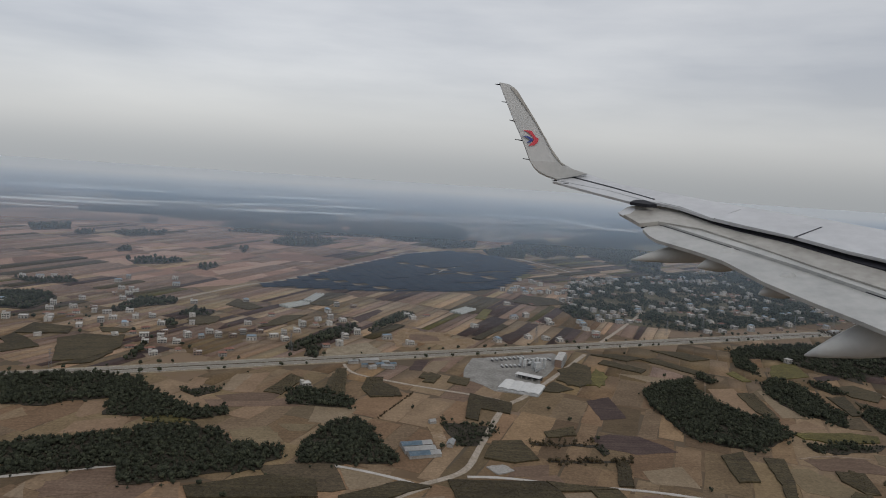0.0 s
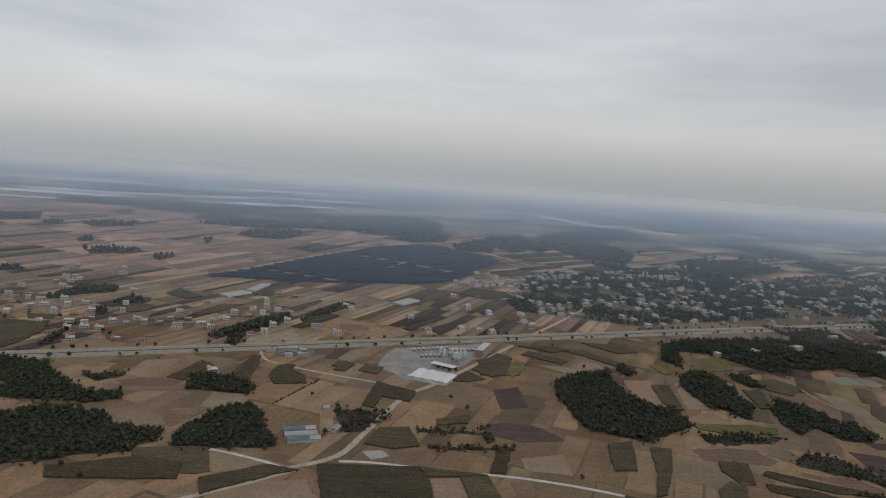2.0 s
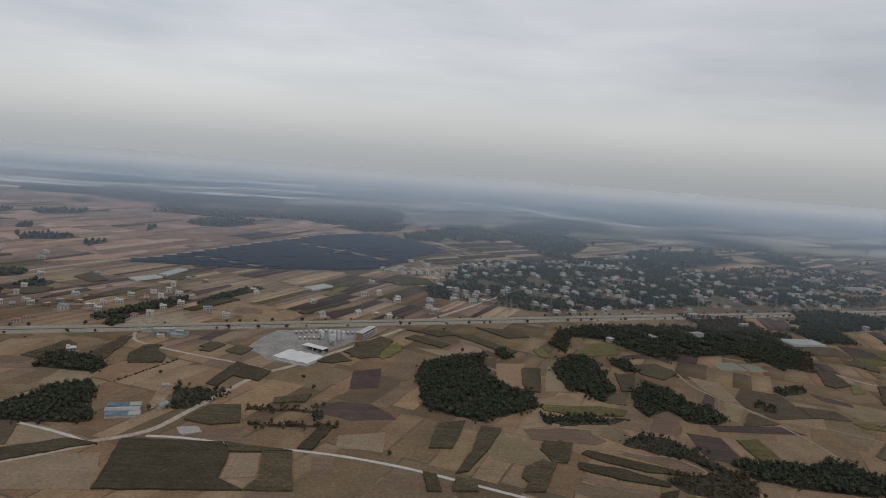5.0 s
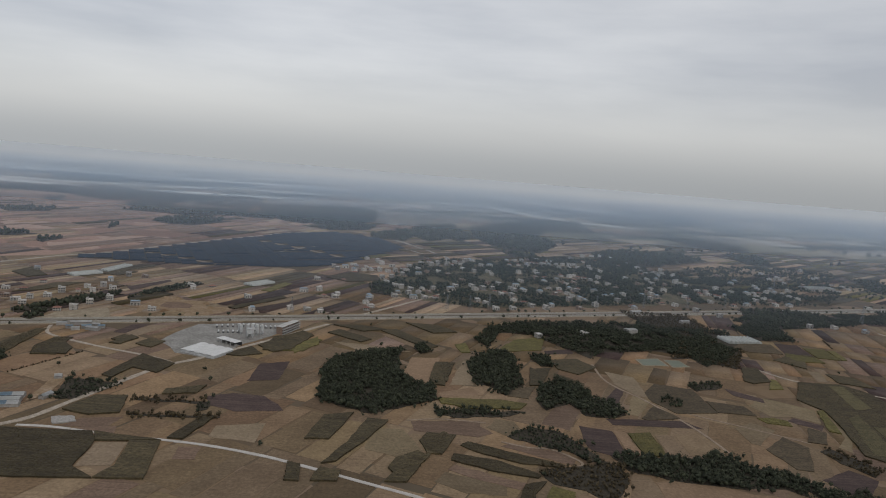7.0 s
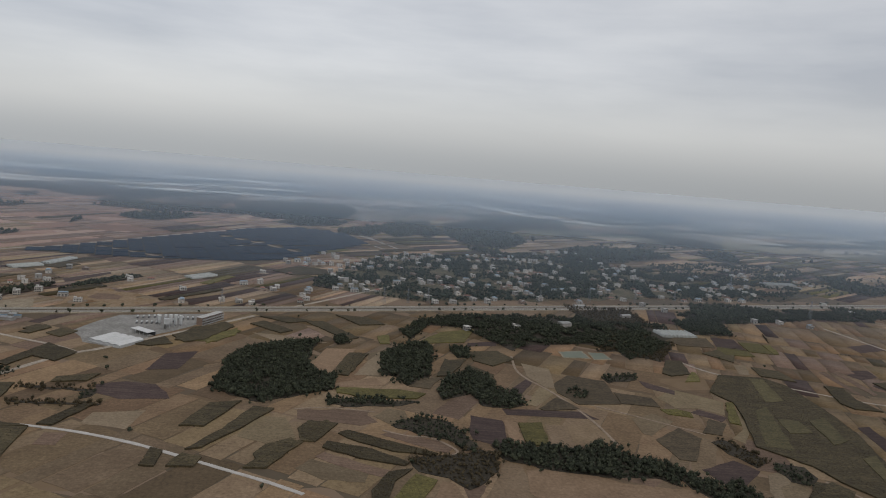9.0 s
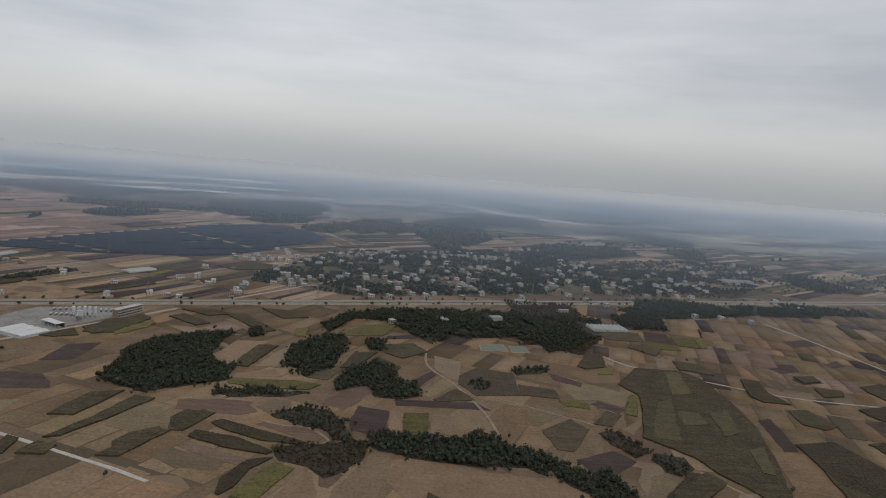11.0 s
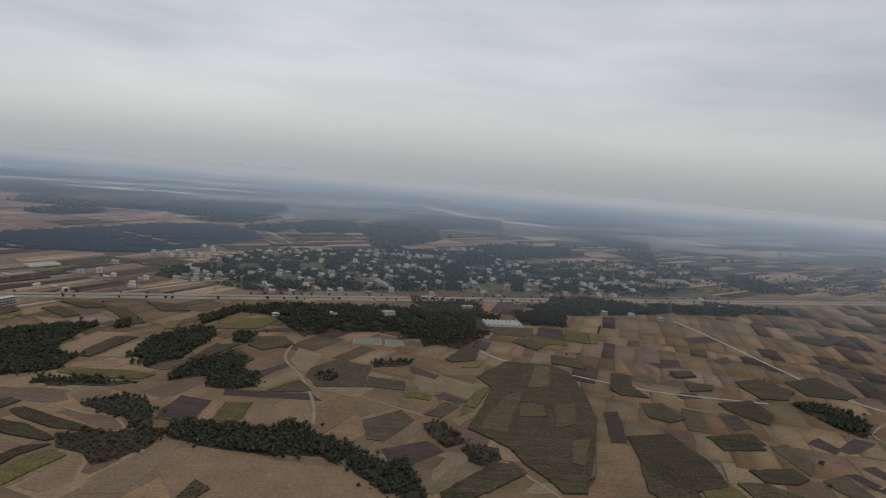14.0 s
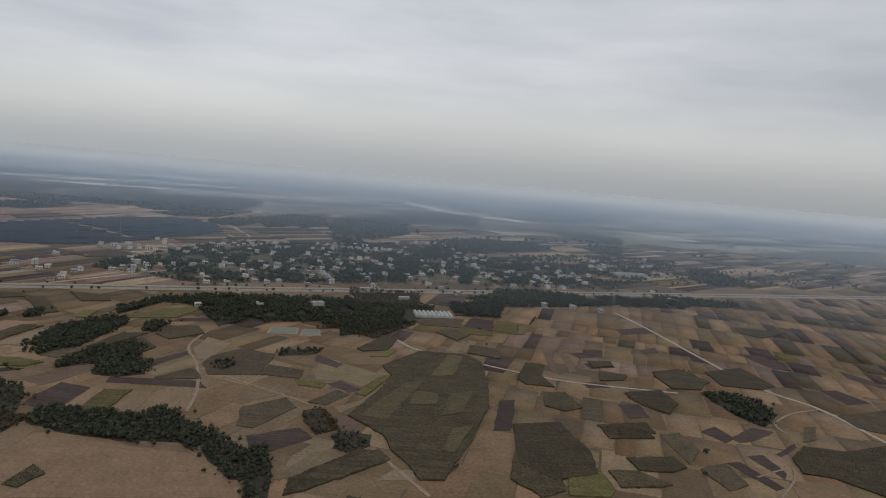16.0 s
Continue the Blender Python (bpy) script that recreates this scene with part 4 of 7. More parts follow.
def wood(density, *pts):
    keep_outline(pts)
    bm = bmesh.new()
    slab(bm, rough_outline(pts, 6.0, 1.5, wr), -0.05, 0.28 + 0.012 * len(WOOD_SPOTS + SCRUB_SPOTS))
    tagged(part("wood_floor", bm, "litter"), "dark leaf litter under the trees", "ground", kind="structure")
    spots = [q for q in spread(pts, 2.8 / math.sqrt(density), wr, 2.6, 6.6) if noise.noise(Vector((q[0], q[1], 9)) * 0.07) > (-0.6 if density > 1 else -0.30)] if density >= 1 else spread(pts, 2.8, wr, 1.0, 3.8)
    for (ax, ay), (bx, by) in zip(pts, [*pts[1:], pts[0]]):
        n = int(math.hypot(bx - ax, by - ay) / 2.0)
        for i in range(n):
            k, far = (i + wr.random()) / n, wr.gauss(0, 3.2)
            x, y = ax + (bx - ax) * k + far * wr.uniform(-1, 1), ay + (by - ay) * k + far
            if noise.noise(Vector((x, y, 4)) * 0.06) > -0.1:
                spots.append((x, y, wr.uniform(1.4, 4.4)))
    spots = [q for q in spots if not (618 < q[0] < 684 and 685 < q[1] < 748)]
    (WOOD_SPOTS if density >= 1 else SCRUB_SPOTS).append(spots)


wood(1, (344, 654), (368, 713), (402, 739), (551, 778), (568, 755), (650, 768), (648, 730), (635, 694), (595, 639), (564, 614), (557, 644), (530, 658), (468, 639), (452, 614), (435, 640), (407, 689), (372, 690), (355, 626))
wood(1, (672, 792), (723, 829), (724, 765), (673, 733))
wood(.8, (547, 838), (632, 845), (631, 680), (593, 612), (558, 639), (538, 633), (574, 698))
wood(.6, (300, 456), (338, 461), (339, 452), (300, 444))
wood(.5, (94, 441), (141, 442), (142, 438), (95, 437))
wood(.5, (101, 414), (158, 417), (158, 415), (102, 411))
wood(.6, (138, 440), (144, 443), (147, 428), (141, 423))
wood(.8, (35, 469), (50, 470), (75, 466), (67, 446), (59, 432), (47, 430))
wood(1.3, (210, 524), (215, 561), (233, 583), (271, 598), (270, 538), (280, 514), (299, 508), (300, 474), (288, 465), (255, 440), (238, 447), (216, 460), (213, 490))
wood(1.1, (333, 517), (330, 557), (340, 598), (367, 616), (377, 593), (373, 544), (372, 520), (355, 494), (345, 513))
wood(1.1, (378, 486), (387, 524), (406, 541), (421, 533), (423, 504), (440, 494), (442, 469), (428, 460), (410, 462), (403, 485), (382, 468))
wood(1.1, (391, 599), (396, 613), (408, 607), (409, 580), (397, 577))
wood(1.1, (283, 609), (289, 623), (299, 601), (289, 592))
wood(1.2, (409, 393), (424, 400), (439, 394), (452, 398), (466, 395), (479, 406), (487, 403), (516, 379), (516, 354), (505, 363), (473, 360), (443, 364), (415, 375))
wood(1.2, (516, 383), (531, 368), (546, 352), (558, 328), (543, 325), (521, 354))
wood(.8, (359, 367), (370, 373), (394, 379), (402, 387), (413, 378), (410, 358), (403, 346), (392, 334), (382, 346), (365, 351))
wood(.6, (346, 415), (365, 434), (385, 427), (402, 389), (393, 383), (382, 399), (363, 404))
wood(.7, (303, 448), (325, 461), (349, 459), (364, 462), (352, 451), (313, 442))
wood(.8, (588, 389), (593, 397), (610, 392), (610, 377), (597, 366), (589, 370))
wood(.7, (563, 423), (573, 430), (582, 413), (588, 397), (577, 387), (566, 405))
wood(.7, (521, 549), (553, 566), (552, 551), (523, 536))
wood(.7, (482, 507), (491, 520), (498, 505), (488, 490))
wood(1, (543, 356), (552, 365), (564, 328), (566, 309), (556, 308))
wood(1, (864, 526), (887, 524), (905, 515), (901, 479), (882, 459), (872, 474), (865, 506))
wood(1.1, (-305, 530), (-245, 540), (-230, 544), (-200, 535), (-183, 513), (-203, 492), (-228, 484), (-241, 471), (-271, 471))
wood(1.1, (-203, 491), (-182, 511), (-147, 479), (-121, 479), (-116, 468), (-136, 457), (-171, 459), (-197, 459))
wood(1.1, (-232, 402), (-221, 419), (-204, 419), (-167, 430), (-161, 443), (-133, 447), (-107, 433), (-99, 417), (-68, 418), (-65, 402), (-74, 395), (-75, 385), (-100, 379), (-113, 370), (-146, 361), (-156, 383), (-186, 375), (-211, 366))
wood(.8, (-162, 514), (-143, 523), (-133, 517), (-146, 502))
wood(1.1, (-56, 396), (-58, 412), (-52, 437), (-41, 465), (-27, 472), (-14, 452), (-4, 424), (7, 405), (1, 400), (-29, 397))
wood(1.1, (-78, 494), (-83, 525), (-58, 530), (-29, 509), (-31, 491), (-56, 493))
wood(1, (694, 836), (770, 898), (844, 907), (911, 914), (892, 873), (808, 831), (735, 803))
wood(1, (688, 802), (735, 806), (723, 741), (674, 736))
wood(1, (874, 922), (952, 932), (1024, 929), (983, 884), (901, 876))


def woods():
    for spots in WOOD_SPOTS:
        tree_mass("wood", spots, "dense dark evergreen wood between the fields", "wood", "leaf", BUSHY_CROWNS)
    for spots in SCRUB_SPOTS:
        tree_mass("scrub", spots, "patchy dark scrub and bushes along a gully", "scrub", "leaf_brown" if wr.random() < 0.4 else "leaf", BUSHY_CROWNS)


woods()


# ---- the solar farm ----
SOLAR = [(-205, 945), (-160, 1005), (-100, 1142), (0, 1337), (10, 1368), (100, 1455), (155, 1440), (215, 1400), (255, 1285), (195, 1115), (140, 1018), (92, 990), (-25, 955), (-110, 950)]


def solar_farm():
    bm = bmesh.new()
    slab(bm, SOLAR, -0.05, 0.3)
    tagged(part("solar_farm_ground", bm, "grass"), "dark grassy ground under the solar panels", "field", kind="structure")
    r = random.Random(21)
    V, F, S = [], [], []
    a = radians(24)
    ca, sa = math.cos(a), math.sin(a)
    for j in range(-90, 190):
        for i in range(-40, 40):
            u, v = i * 22.0, j * 5.2
            x, y = u * ca - v * sa + 40, u * sa + v * ca + 1050
            if not inside(x, y, SOLAR) or r.random() < 0.03 or not clear_of(x, y, 3.5):
                continue
            if abs(v - 60 - 0.12 * u) < 6 and 40 < u < 220 or abs(v + 20 - 0.1 * u) < 5 and 30 < u < 90:
                continue
            k = len(V)
            for dx, dy, dz in ((-10.4, -2.1, 0.8), (10.4, -2.1, 0.8), (10.4, 2.1, 1.9), (-10.4, 2.1, 1.9), (-10.4, 2.1, 1.75), (10.4, 2.1, 1.75), (10.4, -2.1, 0.65), (-10.4, -2.1, 0.65)):
                V.append((x + dx * ca - dy * sa, y + dx * sa + dy * ca, dz + 0.3))
            F += [k, k + 1, k + 2, k + 3, k + 4, k + 5, k + 6, k + 7, k + 3, k + 2, k + 5, k + 4, k + 1, k, k + 7, k + 6]
            S += [4, 4, 4, 4]
    tagged(new("solar_panels", raw_mesh("solar_panels", V, F, S, "panel")), "dark blue rows of tilted solar panels", "solar panels", kind="stuff")
    keep_outline(SOLAR)


solar_farm()


# ---- houses ----
def window_mesh():
    bm = bmesh.new()
    box(bm, -0.75, -0.06, 0, 0.75, 0.05, 1.5)
    me = bpy.data.meshes.new("window")
    bm.to_mesh(me)
    bm.free()
    me.materials.append(M["glass"])
    return me


WINDOW = window_mesh()


def build_house(w, d, storeys, wall, style, far=False):
    """A village house: walls with floor bands, flat parapet roof or tiled hip, stair head, windows on three sides."""
    ob = new("house")
    h = 3.1 * storeys
    bm = bmesh.new()
    box(bm, -w / 2, -d / 2, -0.1, w / 2, d / 2, h)
    for s in range(1, storeys):
        box(bm, -w / 2 - 0.12, -d / 2 - 0.12, 3.1 * s - 0.18, w / 2 + 0.12, d / 2 + 0.12, 3.1 * s)
    part("wall", bm, wall, ob)
    bm = bmesh.new()
    if style == "hip":
        e = 0.6
        lo = [bm.verts.new(c) for c in ((-w / 2 - e, -d / 2 - e, h), (w / 2 + e, -d / 2 - e, h), (w / 2 + e, d / 2 + e, h), (-w / 2 - e, d / 2 + e, h))]
        hi = [bm.verts.new(c) for c in ((-w / 5, 0, h + 2.2), (w / 5, 0, h + 2.2))]
        for f in ((0, 1, 5, 4), (2, 3, 4, 5)):
            bm.faces.new([(lo + hi)[i] for i in f])
        bm.faces.new((lo[1], lo[2], hi[1]))
        bm.faces.new((lo[3], lo[0], hi[0]))
        bm.faces.new(lo[::-1])
        part("roof", bm, "tile", ob, "red clay tile hip roof")
    else:
        box(bm, -w / 2 - 0.35, -d / 2 - 0.35, h, w / 2 + 0.35, d / 2 + 0.35, h + 0.22)
        part("roof", bm, "roof", ob, "flat weathered concrete roof")
        bm = bmesh.new()
        for x0, y0, x1, y1 in ((-w / 2 - 0.3, -d / 2 - 0.3, w / 2 + 0.3, -d / 2 - 0.1), (-w / 2 - 0.3, d / 2 + 0.1, w / 2 + 0.3, d / 2 + 0.3), (-w / 2 - 0.3, -d / 2 - 0.1, -w / 2 - 0.1, d / 2 + 0.1), (w / 2 + 0.1, -d / 2 - 0.1, w / 2 + 0.3, d / 2 + 0.1)):
            box(bm, x0, y0, h + 0.22, x1, y1, h + 1.1)
        part("parapet", bm, wall, ob)
        if style in ("stair", "tank"):
            x0 = -w / 2 + 0.3 if w > 9 else w / 2 - 3.6
            bm = boxed(x0, -0.4, h + 0.2, x0 + 3.3, d / 2 - 0.3, h + 2.9)
            box(bm, x0 - 0.3, -0.7, h + 2.9, x0 + 3.6, d / 2, h + 3.1)
            part("stair_head", bm, wall, ob)
        if style == "tank":
            bm = bmesh.new()
            tube(bm, w / 4, d / 4, h + 0.2, h + 2.0, 0.8, n=10)
            part("water_tank", bm, "white_metal", ob, "bright steel roof water tank")
        if style == "canopy":
            bm = boxed(-w / 2 + 0.2, -d / 4, h + 2.7, w / 2 - 0.2, d / 2 - 0.2, h + 2.85)
            for x in (-w / 2 + 0.4, w / 2 - 0.4):
                for y in (-d / 4 + 0.2, d / 2 - 0.4):
                    box(bm, x - 0.08, y - 0.08, h + 0.2, x + 0.08, y + 0.08, h + 2.7)
            part("roof_canopy", bm, "blue_metal", ob, "faded blue sheet canopy on posts")
    n = 2 if far or w < 9 else 3
    for s in range(storeys):
        for i in range(n):
            wo = new("window", WINDOW)
            wo.parent = ob
            wo.matrix_basis = pose(-w / 2 + w * (i + 0.5) / n, -d / 2, 3.1 * s + 0.9) @ Matrix.Diagonal((1.5, 1, 1.1, 1))
        if not far:
            for side in (-1, 1):
                wo = new("window", WINDOW)
                wo.parent = ob
                wo.matrix_basis = pose(side * w / 2, 0, 3.1 * s + 0.9, 0, 0, 90)
    return ob


LABEL_HOUSE = {
    "wall": "pale rendered village house with flat concrete roof",
    "wall_brick": "bare brick village house with unfinished walls",
    "wall_grey": "raw grey cement village house, flat roofed"}


def house_kinds():
    out = []
    for w, d, s, wall, style in (
            (10.5, 11, 2, "wall", "stair"), (11.5, 10, 2, "wall", "tank"), (9.5, 11, 3, "wall", "stair"), (10, 10, 2, "wall_grey", "canopy"),
            (11, 9, 2, "wall_brick", "stair"), (13, 9, 2, "wall", "plain"), (10, 9, 2, "wall", "hip"), (12, 8, 1, "wall_grey", "hip"), (9, 10, 3, "wall_grey", "plain"), (14, 10, 2, "wall", "canopy")):
        for far in (False, True):
            ob = build_house(w, d, s, wall, style, far)
            ob.matrix_basis = pose(0, 0, -60)
            tagged(ob, LABEL_HOUSE[wall] if style != "hip" else "village house with red clay tile hip roof", "house", group="village houses")
            out.append(ob)
    return out[0::2], out[1::2]


HOUSES, FAR_HOUSES = house_kinds()
HOUSE_AT = []
hr = random.Random(9)


def house(x, y, kind=None, turn=None, size=0.57):
    """A house at a place; the first use of a kind takes the pattern itself."""
    if any((x - a) ** 2 + (y - b) ** 2 < 150 for a, b in HOUSE_AT):
        return
    far = y > 1000
    k = hr.choice((0, 0, 1, 1, 2, 3, 4, 5, 6, 7, 8, 8, 9)) if kind is None else kind
    turn = hr.choice((18, 22, 25, 110, 14, 30, -70)) + hr.uniform(-6, 6) if turn is None else turn
    src = (FAR_HOUSES if far else HOUSES)[k]
    copy_thing(src, pose(x, y, 0, 0, 0, turn) @ Matrix.Diagonal((size * 1.18, size * 1.1, size * 0.95, 1)))
    HOUSE_AT.append((x, y))


def settle(count, *poly):
    """Houses scattered through a village outline, clear of roads."""
    xs, ys = [p[0] for p in poly], [p[1] for p in poly]
    for _ in range(count):
        for _ in range(12):
            x, y = hr.uniform(min(xs), max(xs)), hr.uniform(min(ys), max(ys))
            if inside(x, y, poly) and clear_of(x, y, 4):
                house(x, y)
                break


house(-384, 710)
house(-379, 752)
house(-371, 810)
house(-345, 727)
house(-330, 712)
house(-338, 765)
house(-316, 747)
house(-296, 758)
house(-300, 724)
house(-282, 715)
house(-348, 844)
house(-329, 821)
house(-333, 849)
house(-330, 864)
house(-315, 808)
house(-479, 926)
house(-467, 939)
house(-448, 945)
house(-502, 927)
house(-315, 965)
house(-299, 921)
house(-245, 820)
house(-265, 740)
house(-245, 710)
house(-245, 663)
house(-231, 677)
house(-227, 656)
house(-243, 623)
house(-224, 620)
house(-215, 603)
house(-199, 621)
house(-205, 667)
house(-189, 686)
house(-178, 610)
house(-156, 610)
house(-306, 709)
house(-376, 924)
house(-375, 955)
house(-155, 629)
house(-163, 675)
house(-160, 704)
house(-143, 668)
house(-141, 696)
house(-124, 683)
house(-111, 672)
house(-105, 708)
house(-90, 763)
house(-84, 809)
house(-77, 774)
house(-77, 843)
house(-62, 764)
house(-56, 841)
house(-68, 655)
house(-53, 690)
house(-42, 711)
house(-10, 698)
house(14, 680)
house(11, 809)
house(18, 796)
house(35, 815)
house(-188, 841)
house(-144, 773)
house(89, 769)
house(157, 1017)
house(184, 1049)
house(108, 709)
house(144, 825)
house(161, 838)
house(171, 809)
house(185, 803)
house(145, 729)
house(164, 727)
house(179, 723)
house(224, 783)
house(227, 750)
house(256, 834)
house(227, 1014)
house(250, 1021)
house(183, 919)
house(261, 1047)
house(286, 1008)
house(218, 1035)
house(-71, 537)
house(231, 765)
house(186, 821)
house(165, 997)
house(192, 984)
house(244, 1062)
house(262, 991)
house(271, 1075)
house(285, 1054)
house(299, 1033)
house(317, 1041)
house(280, 831)
house(294, 836)
house(308, 842)
house(375, 1068)
house(402, 1053)
house(358, 1088)
house(351, 981)
house(362, 941)
house(362, 844)
house(381, 801)
house(399, 894)
house(403, 808)
house(411, 861)
house(419, 942)
house(338, 931)
house(330, 907)
house(483, 1117)
house(489, 1065)
house(521, 1090)
house(534, 1085)
house(550, 1091)
house(430, 833)
house(447, 823)
house(457, 842)
house(493, 838)
house(520, 864)
house(573, 865)
house(684, 1179)
house(709, 1160)
house(641, 1063)
house(667, 1017)
house(689, 1003)
house(635, 982)
house(637, 962)
house(682, 958)
house(661, 877)
house(712, 949)
house(779, 1084)
house(412, 677)
house(682, 851)
house(644, 907)
house(590, 1009)
house(491, 890)
house(429, 968)
house(730, 1041)
house(746, 1047)
house(467, 704)
house(399, 1076)
house(442, 1009)
house(479, 926)
house(473, 1056)
house(481, 1093)
house(505, 1044)
house(528, 1028)
house(538, 1063)
house(575, 883)
house(585, 1309)
house(602, 1277)
house(632, 1001)
house(670, 1104)
house(685, 977)
house(744, 1247)
house(788, 824)
house(825, 831)
house(857, 817)
house(740, 935)
house(765, 946)
house(851, 1169)
house(964, 1298)
house(951, 1189)
house(986, 1239)
house(1056, 1276)
house(1019, 1134)
house(830, 1140)
house(979, 993)
house(987, 935)
VILLAGE = [(225, 900), (243, 960), (297, 1164), (431, 1209), (658, 1388), (739, 1206), (839, 1193), (925, 1040), (557, 880), (358, 800), (266, 835)]


def hamlet(count, *poly):
    """Tight rows of houses strewn through the village, each row along a lane."""
    xs, ys = [p[0] for p in poly], [p[1] for p in poly]
    for _ in range(count):
        x, y = hr.uniform(min(xs), max(xs)), hr.uniform(min(ys), max(ys))
        a = radians(hr.choice((20, 24, 108)) + hr.uniform(-8, 8))
        for i in range(hr.randrange(3, 7)):
            px, py = x + 15 * i * math.cos(a) + hr.uniform(-2, 2), y + 15 * i * math.sin(a) + hr.uniform(-3, 3)
            if inside(px, py, poly) and clear_of(px, py, 4):
                house(px, py, None, math.degrees(a) + hr.choice((0, 0, 90)), hr.uniform(0.46, 0.63))


house(148, 910)
house(181, 927)
house(181, 821)
house(186, 831)
house(226, 803)
house(226, 818)
house(-280, 733)
house(-237, 667)
house(-324, 749)
house(-156, 688)
house(-149, 706)
house(-124, 694)
house(-145, 666)
house(-136, 661)
house(-112, 679)
house(-207, 667)
house(-199, 679)
house(-187, 686)
house(-354, 880)
house(-339, 873)
house(-338, 885)
house(-327, 829)
house(-360, 765)
house(-323, 706)
house(-386, 774)
house(-386, 717)
house(-319, 755)
house(-7, 704)
house(-68, 661)
house(-56, 663)
house(14, 692)
house(109, 717)
house(141, 824)
house(153, 827)
house(171, 815)
house(186, 804)
house(155, 730)
house(165, 732)
house(142, 728)
EAST_VILLAGE = [(669, 920), (909, 986), (1075, 1186), (1183, 1436), (952, 1376), (828, 1309), (694, 1183)]
settle(46, *VILLAGE)
hamlet(58, *VILLAGE)
hamlet(7, (160, 969), (143, 1096), (185, 1145), (274, 1081), (275, 988), (224, 935))
settle(14, *EAST_VILLAGE)
hamlet(14, *EAST_VILLAGE)
hamlet(16, (-470, 640), (-470, 800), (-396, 843), (-60, 740), (-100, 640), (-260, 610))
settle(8, (-470, 760), (-396, 803), (-129, 698), (-171, 600), (-260, 629), (-398, 690))
for _o in (*HOUSES, *FAR_HOUSES):
    for _c in (*_o.children_recursive, _o):
        bpy.data.objects.remove(_c)


def village_trees():
    spots = []
    r = random.Random(31)
    for poly, n in ((VILLAGE, 23000), (EAST_VILLAGE, 6500), ([(900, 1030), (1500, 1240), (1450, 1420), (840, 1210)], 1500), ([(-470, 760), (-396, 803), (-129, 698), (-171, 600), (-398, 690)], 160)):
        xs, ys = [p[0] for p in poly], [p[1] for p in poly]
        for _ in range(n):
            x, y = r.uniform(min(xs), max(xs)), r.uniform(min(ys), max(ys))
            if inside(x, y, poly) and noise.noise(Vector((x, y, 3)) * 0.016) + 0.6 * noise.noise(Vector((x, y, 8)) * 0.05) > -0.20 and clear_of(x, y, 1) and all((x - a) ** 2 + (y - b) ** 2 > 45 and not (-15 < y - b < 0 and abs(x - a - (y - b) * a / b * 0.5) < 6) for a, b in HOUSE_AT):
                spots.append((x, y, r.uniform(2.6, 6.6)))
    tree_mass("village_trees", spots, "dark leafy trees between the village houses", "trees", "leaf_village")


village_trees()


def village_ground():
    """Weedy, trodden ground between the houses."""
    bm = bmesh.new()
    slab(bm, rough_outline(VILLAGE, 24.0, 9.0, fr), -0.05, 0.26)
    tagged(part("village_ground", bm, "weeds"), "weedy olive-brown ground between the village houses", "ground", kind="structure")


village_ground()


def house_yards():
    """Swept earth round many of the houses."""
    r = random.Random(35)
    V, F, S = [], [], []
    for x, y in HOUSE_AT:
        if r.random() < 0.4:
            n, k, a0 = r.randrange(5, 8), len(V), r.uniform(0, 6)
            for i in range(n):
                a, d = a0 + 6.2832 * i / n, r.uniform(5, 11)
                V.append((x + d * math.cos(a), y + d * math.sin(a) - 2, 0.33))
            V.extend((p[0], p[1], -0.05) for p in V[k:k + n])
            F.extend(range(k, k + n))
            S.append(n)
            for i in range(n):
                j = (i + 1) % n
                F.extend((k + n + i, k + n + j, k + j, k + i))
                S.append(4)
    tagged(new("house_yards", raw_mesh("house_yards", V, F, S, "path")), "pale swept earth yards round the village houses", "ground", kind="stuff")


house_yards()


# ---- the ready-mix plant by the highway ----
def yard(name, material, label, pts, h=0.3, step=9.0, jit=0.8):
    bm = bmesh.new()
    slab(bm, rough_outline(pts, step, jit, fr), -0.05, h)
    tagged(part(name, bm, material), label, "ground", kind="structure")
    keep_outline(pts)


yard("plant_yard", "yard", "dusty pale concrete yard of the batching plant", [(60, 574), (65, 611), (74, 640), (160, 672), (168, 656), (152, 624), (139, 596), (130, 583), (126, 560), (118, 535), (84, 546), (75, 561)])


def oriented(name, x, y, turn, size=(1, 1, 1)):
    ob = new(name)
    ob.matrix_basis = pose(x, y, 0, 0, 0, turn) @ Matrix.Diagonal((*size, 1))
    return ob


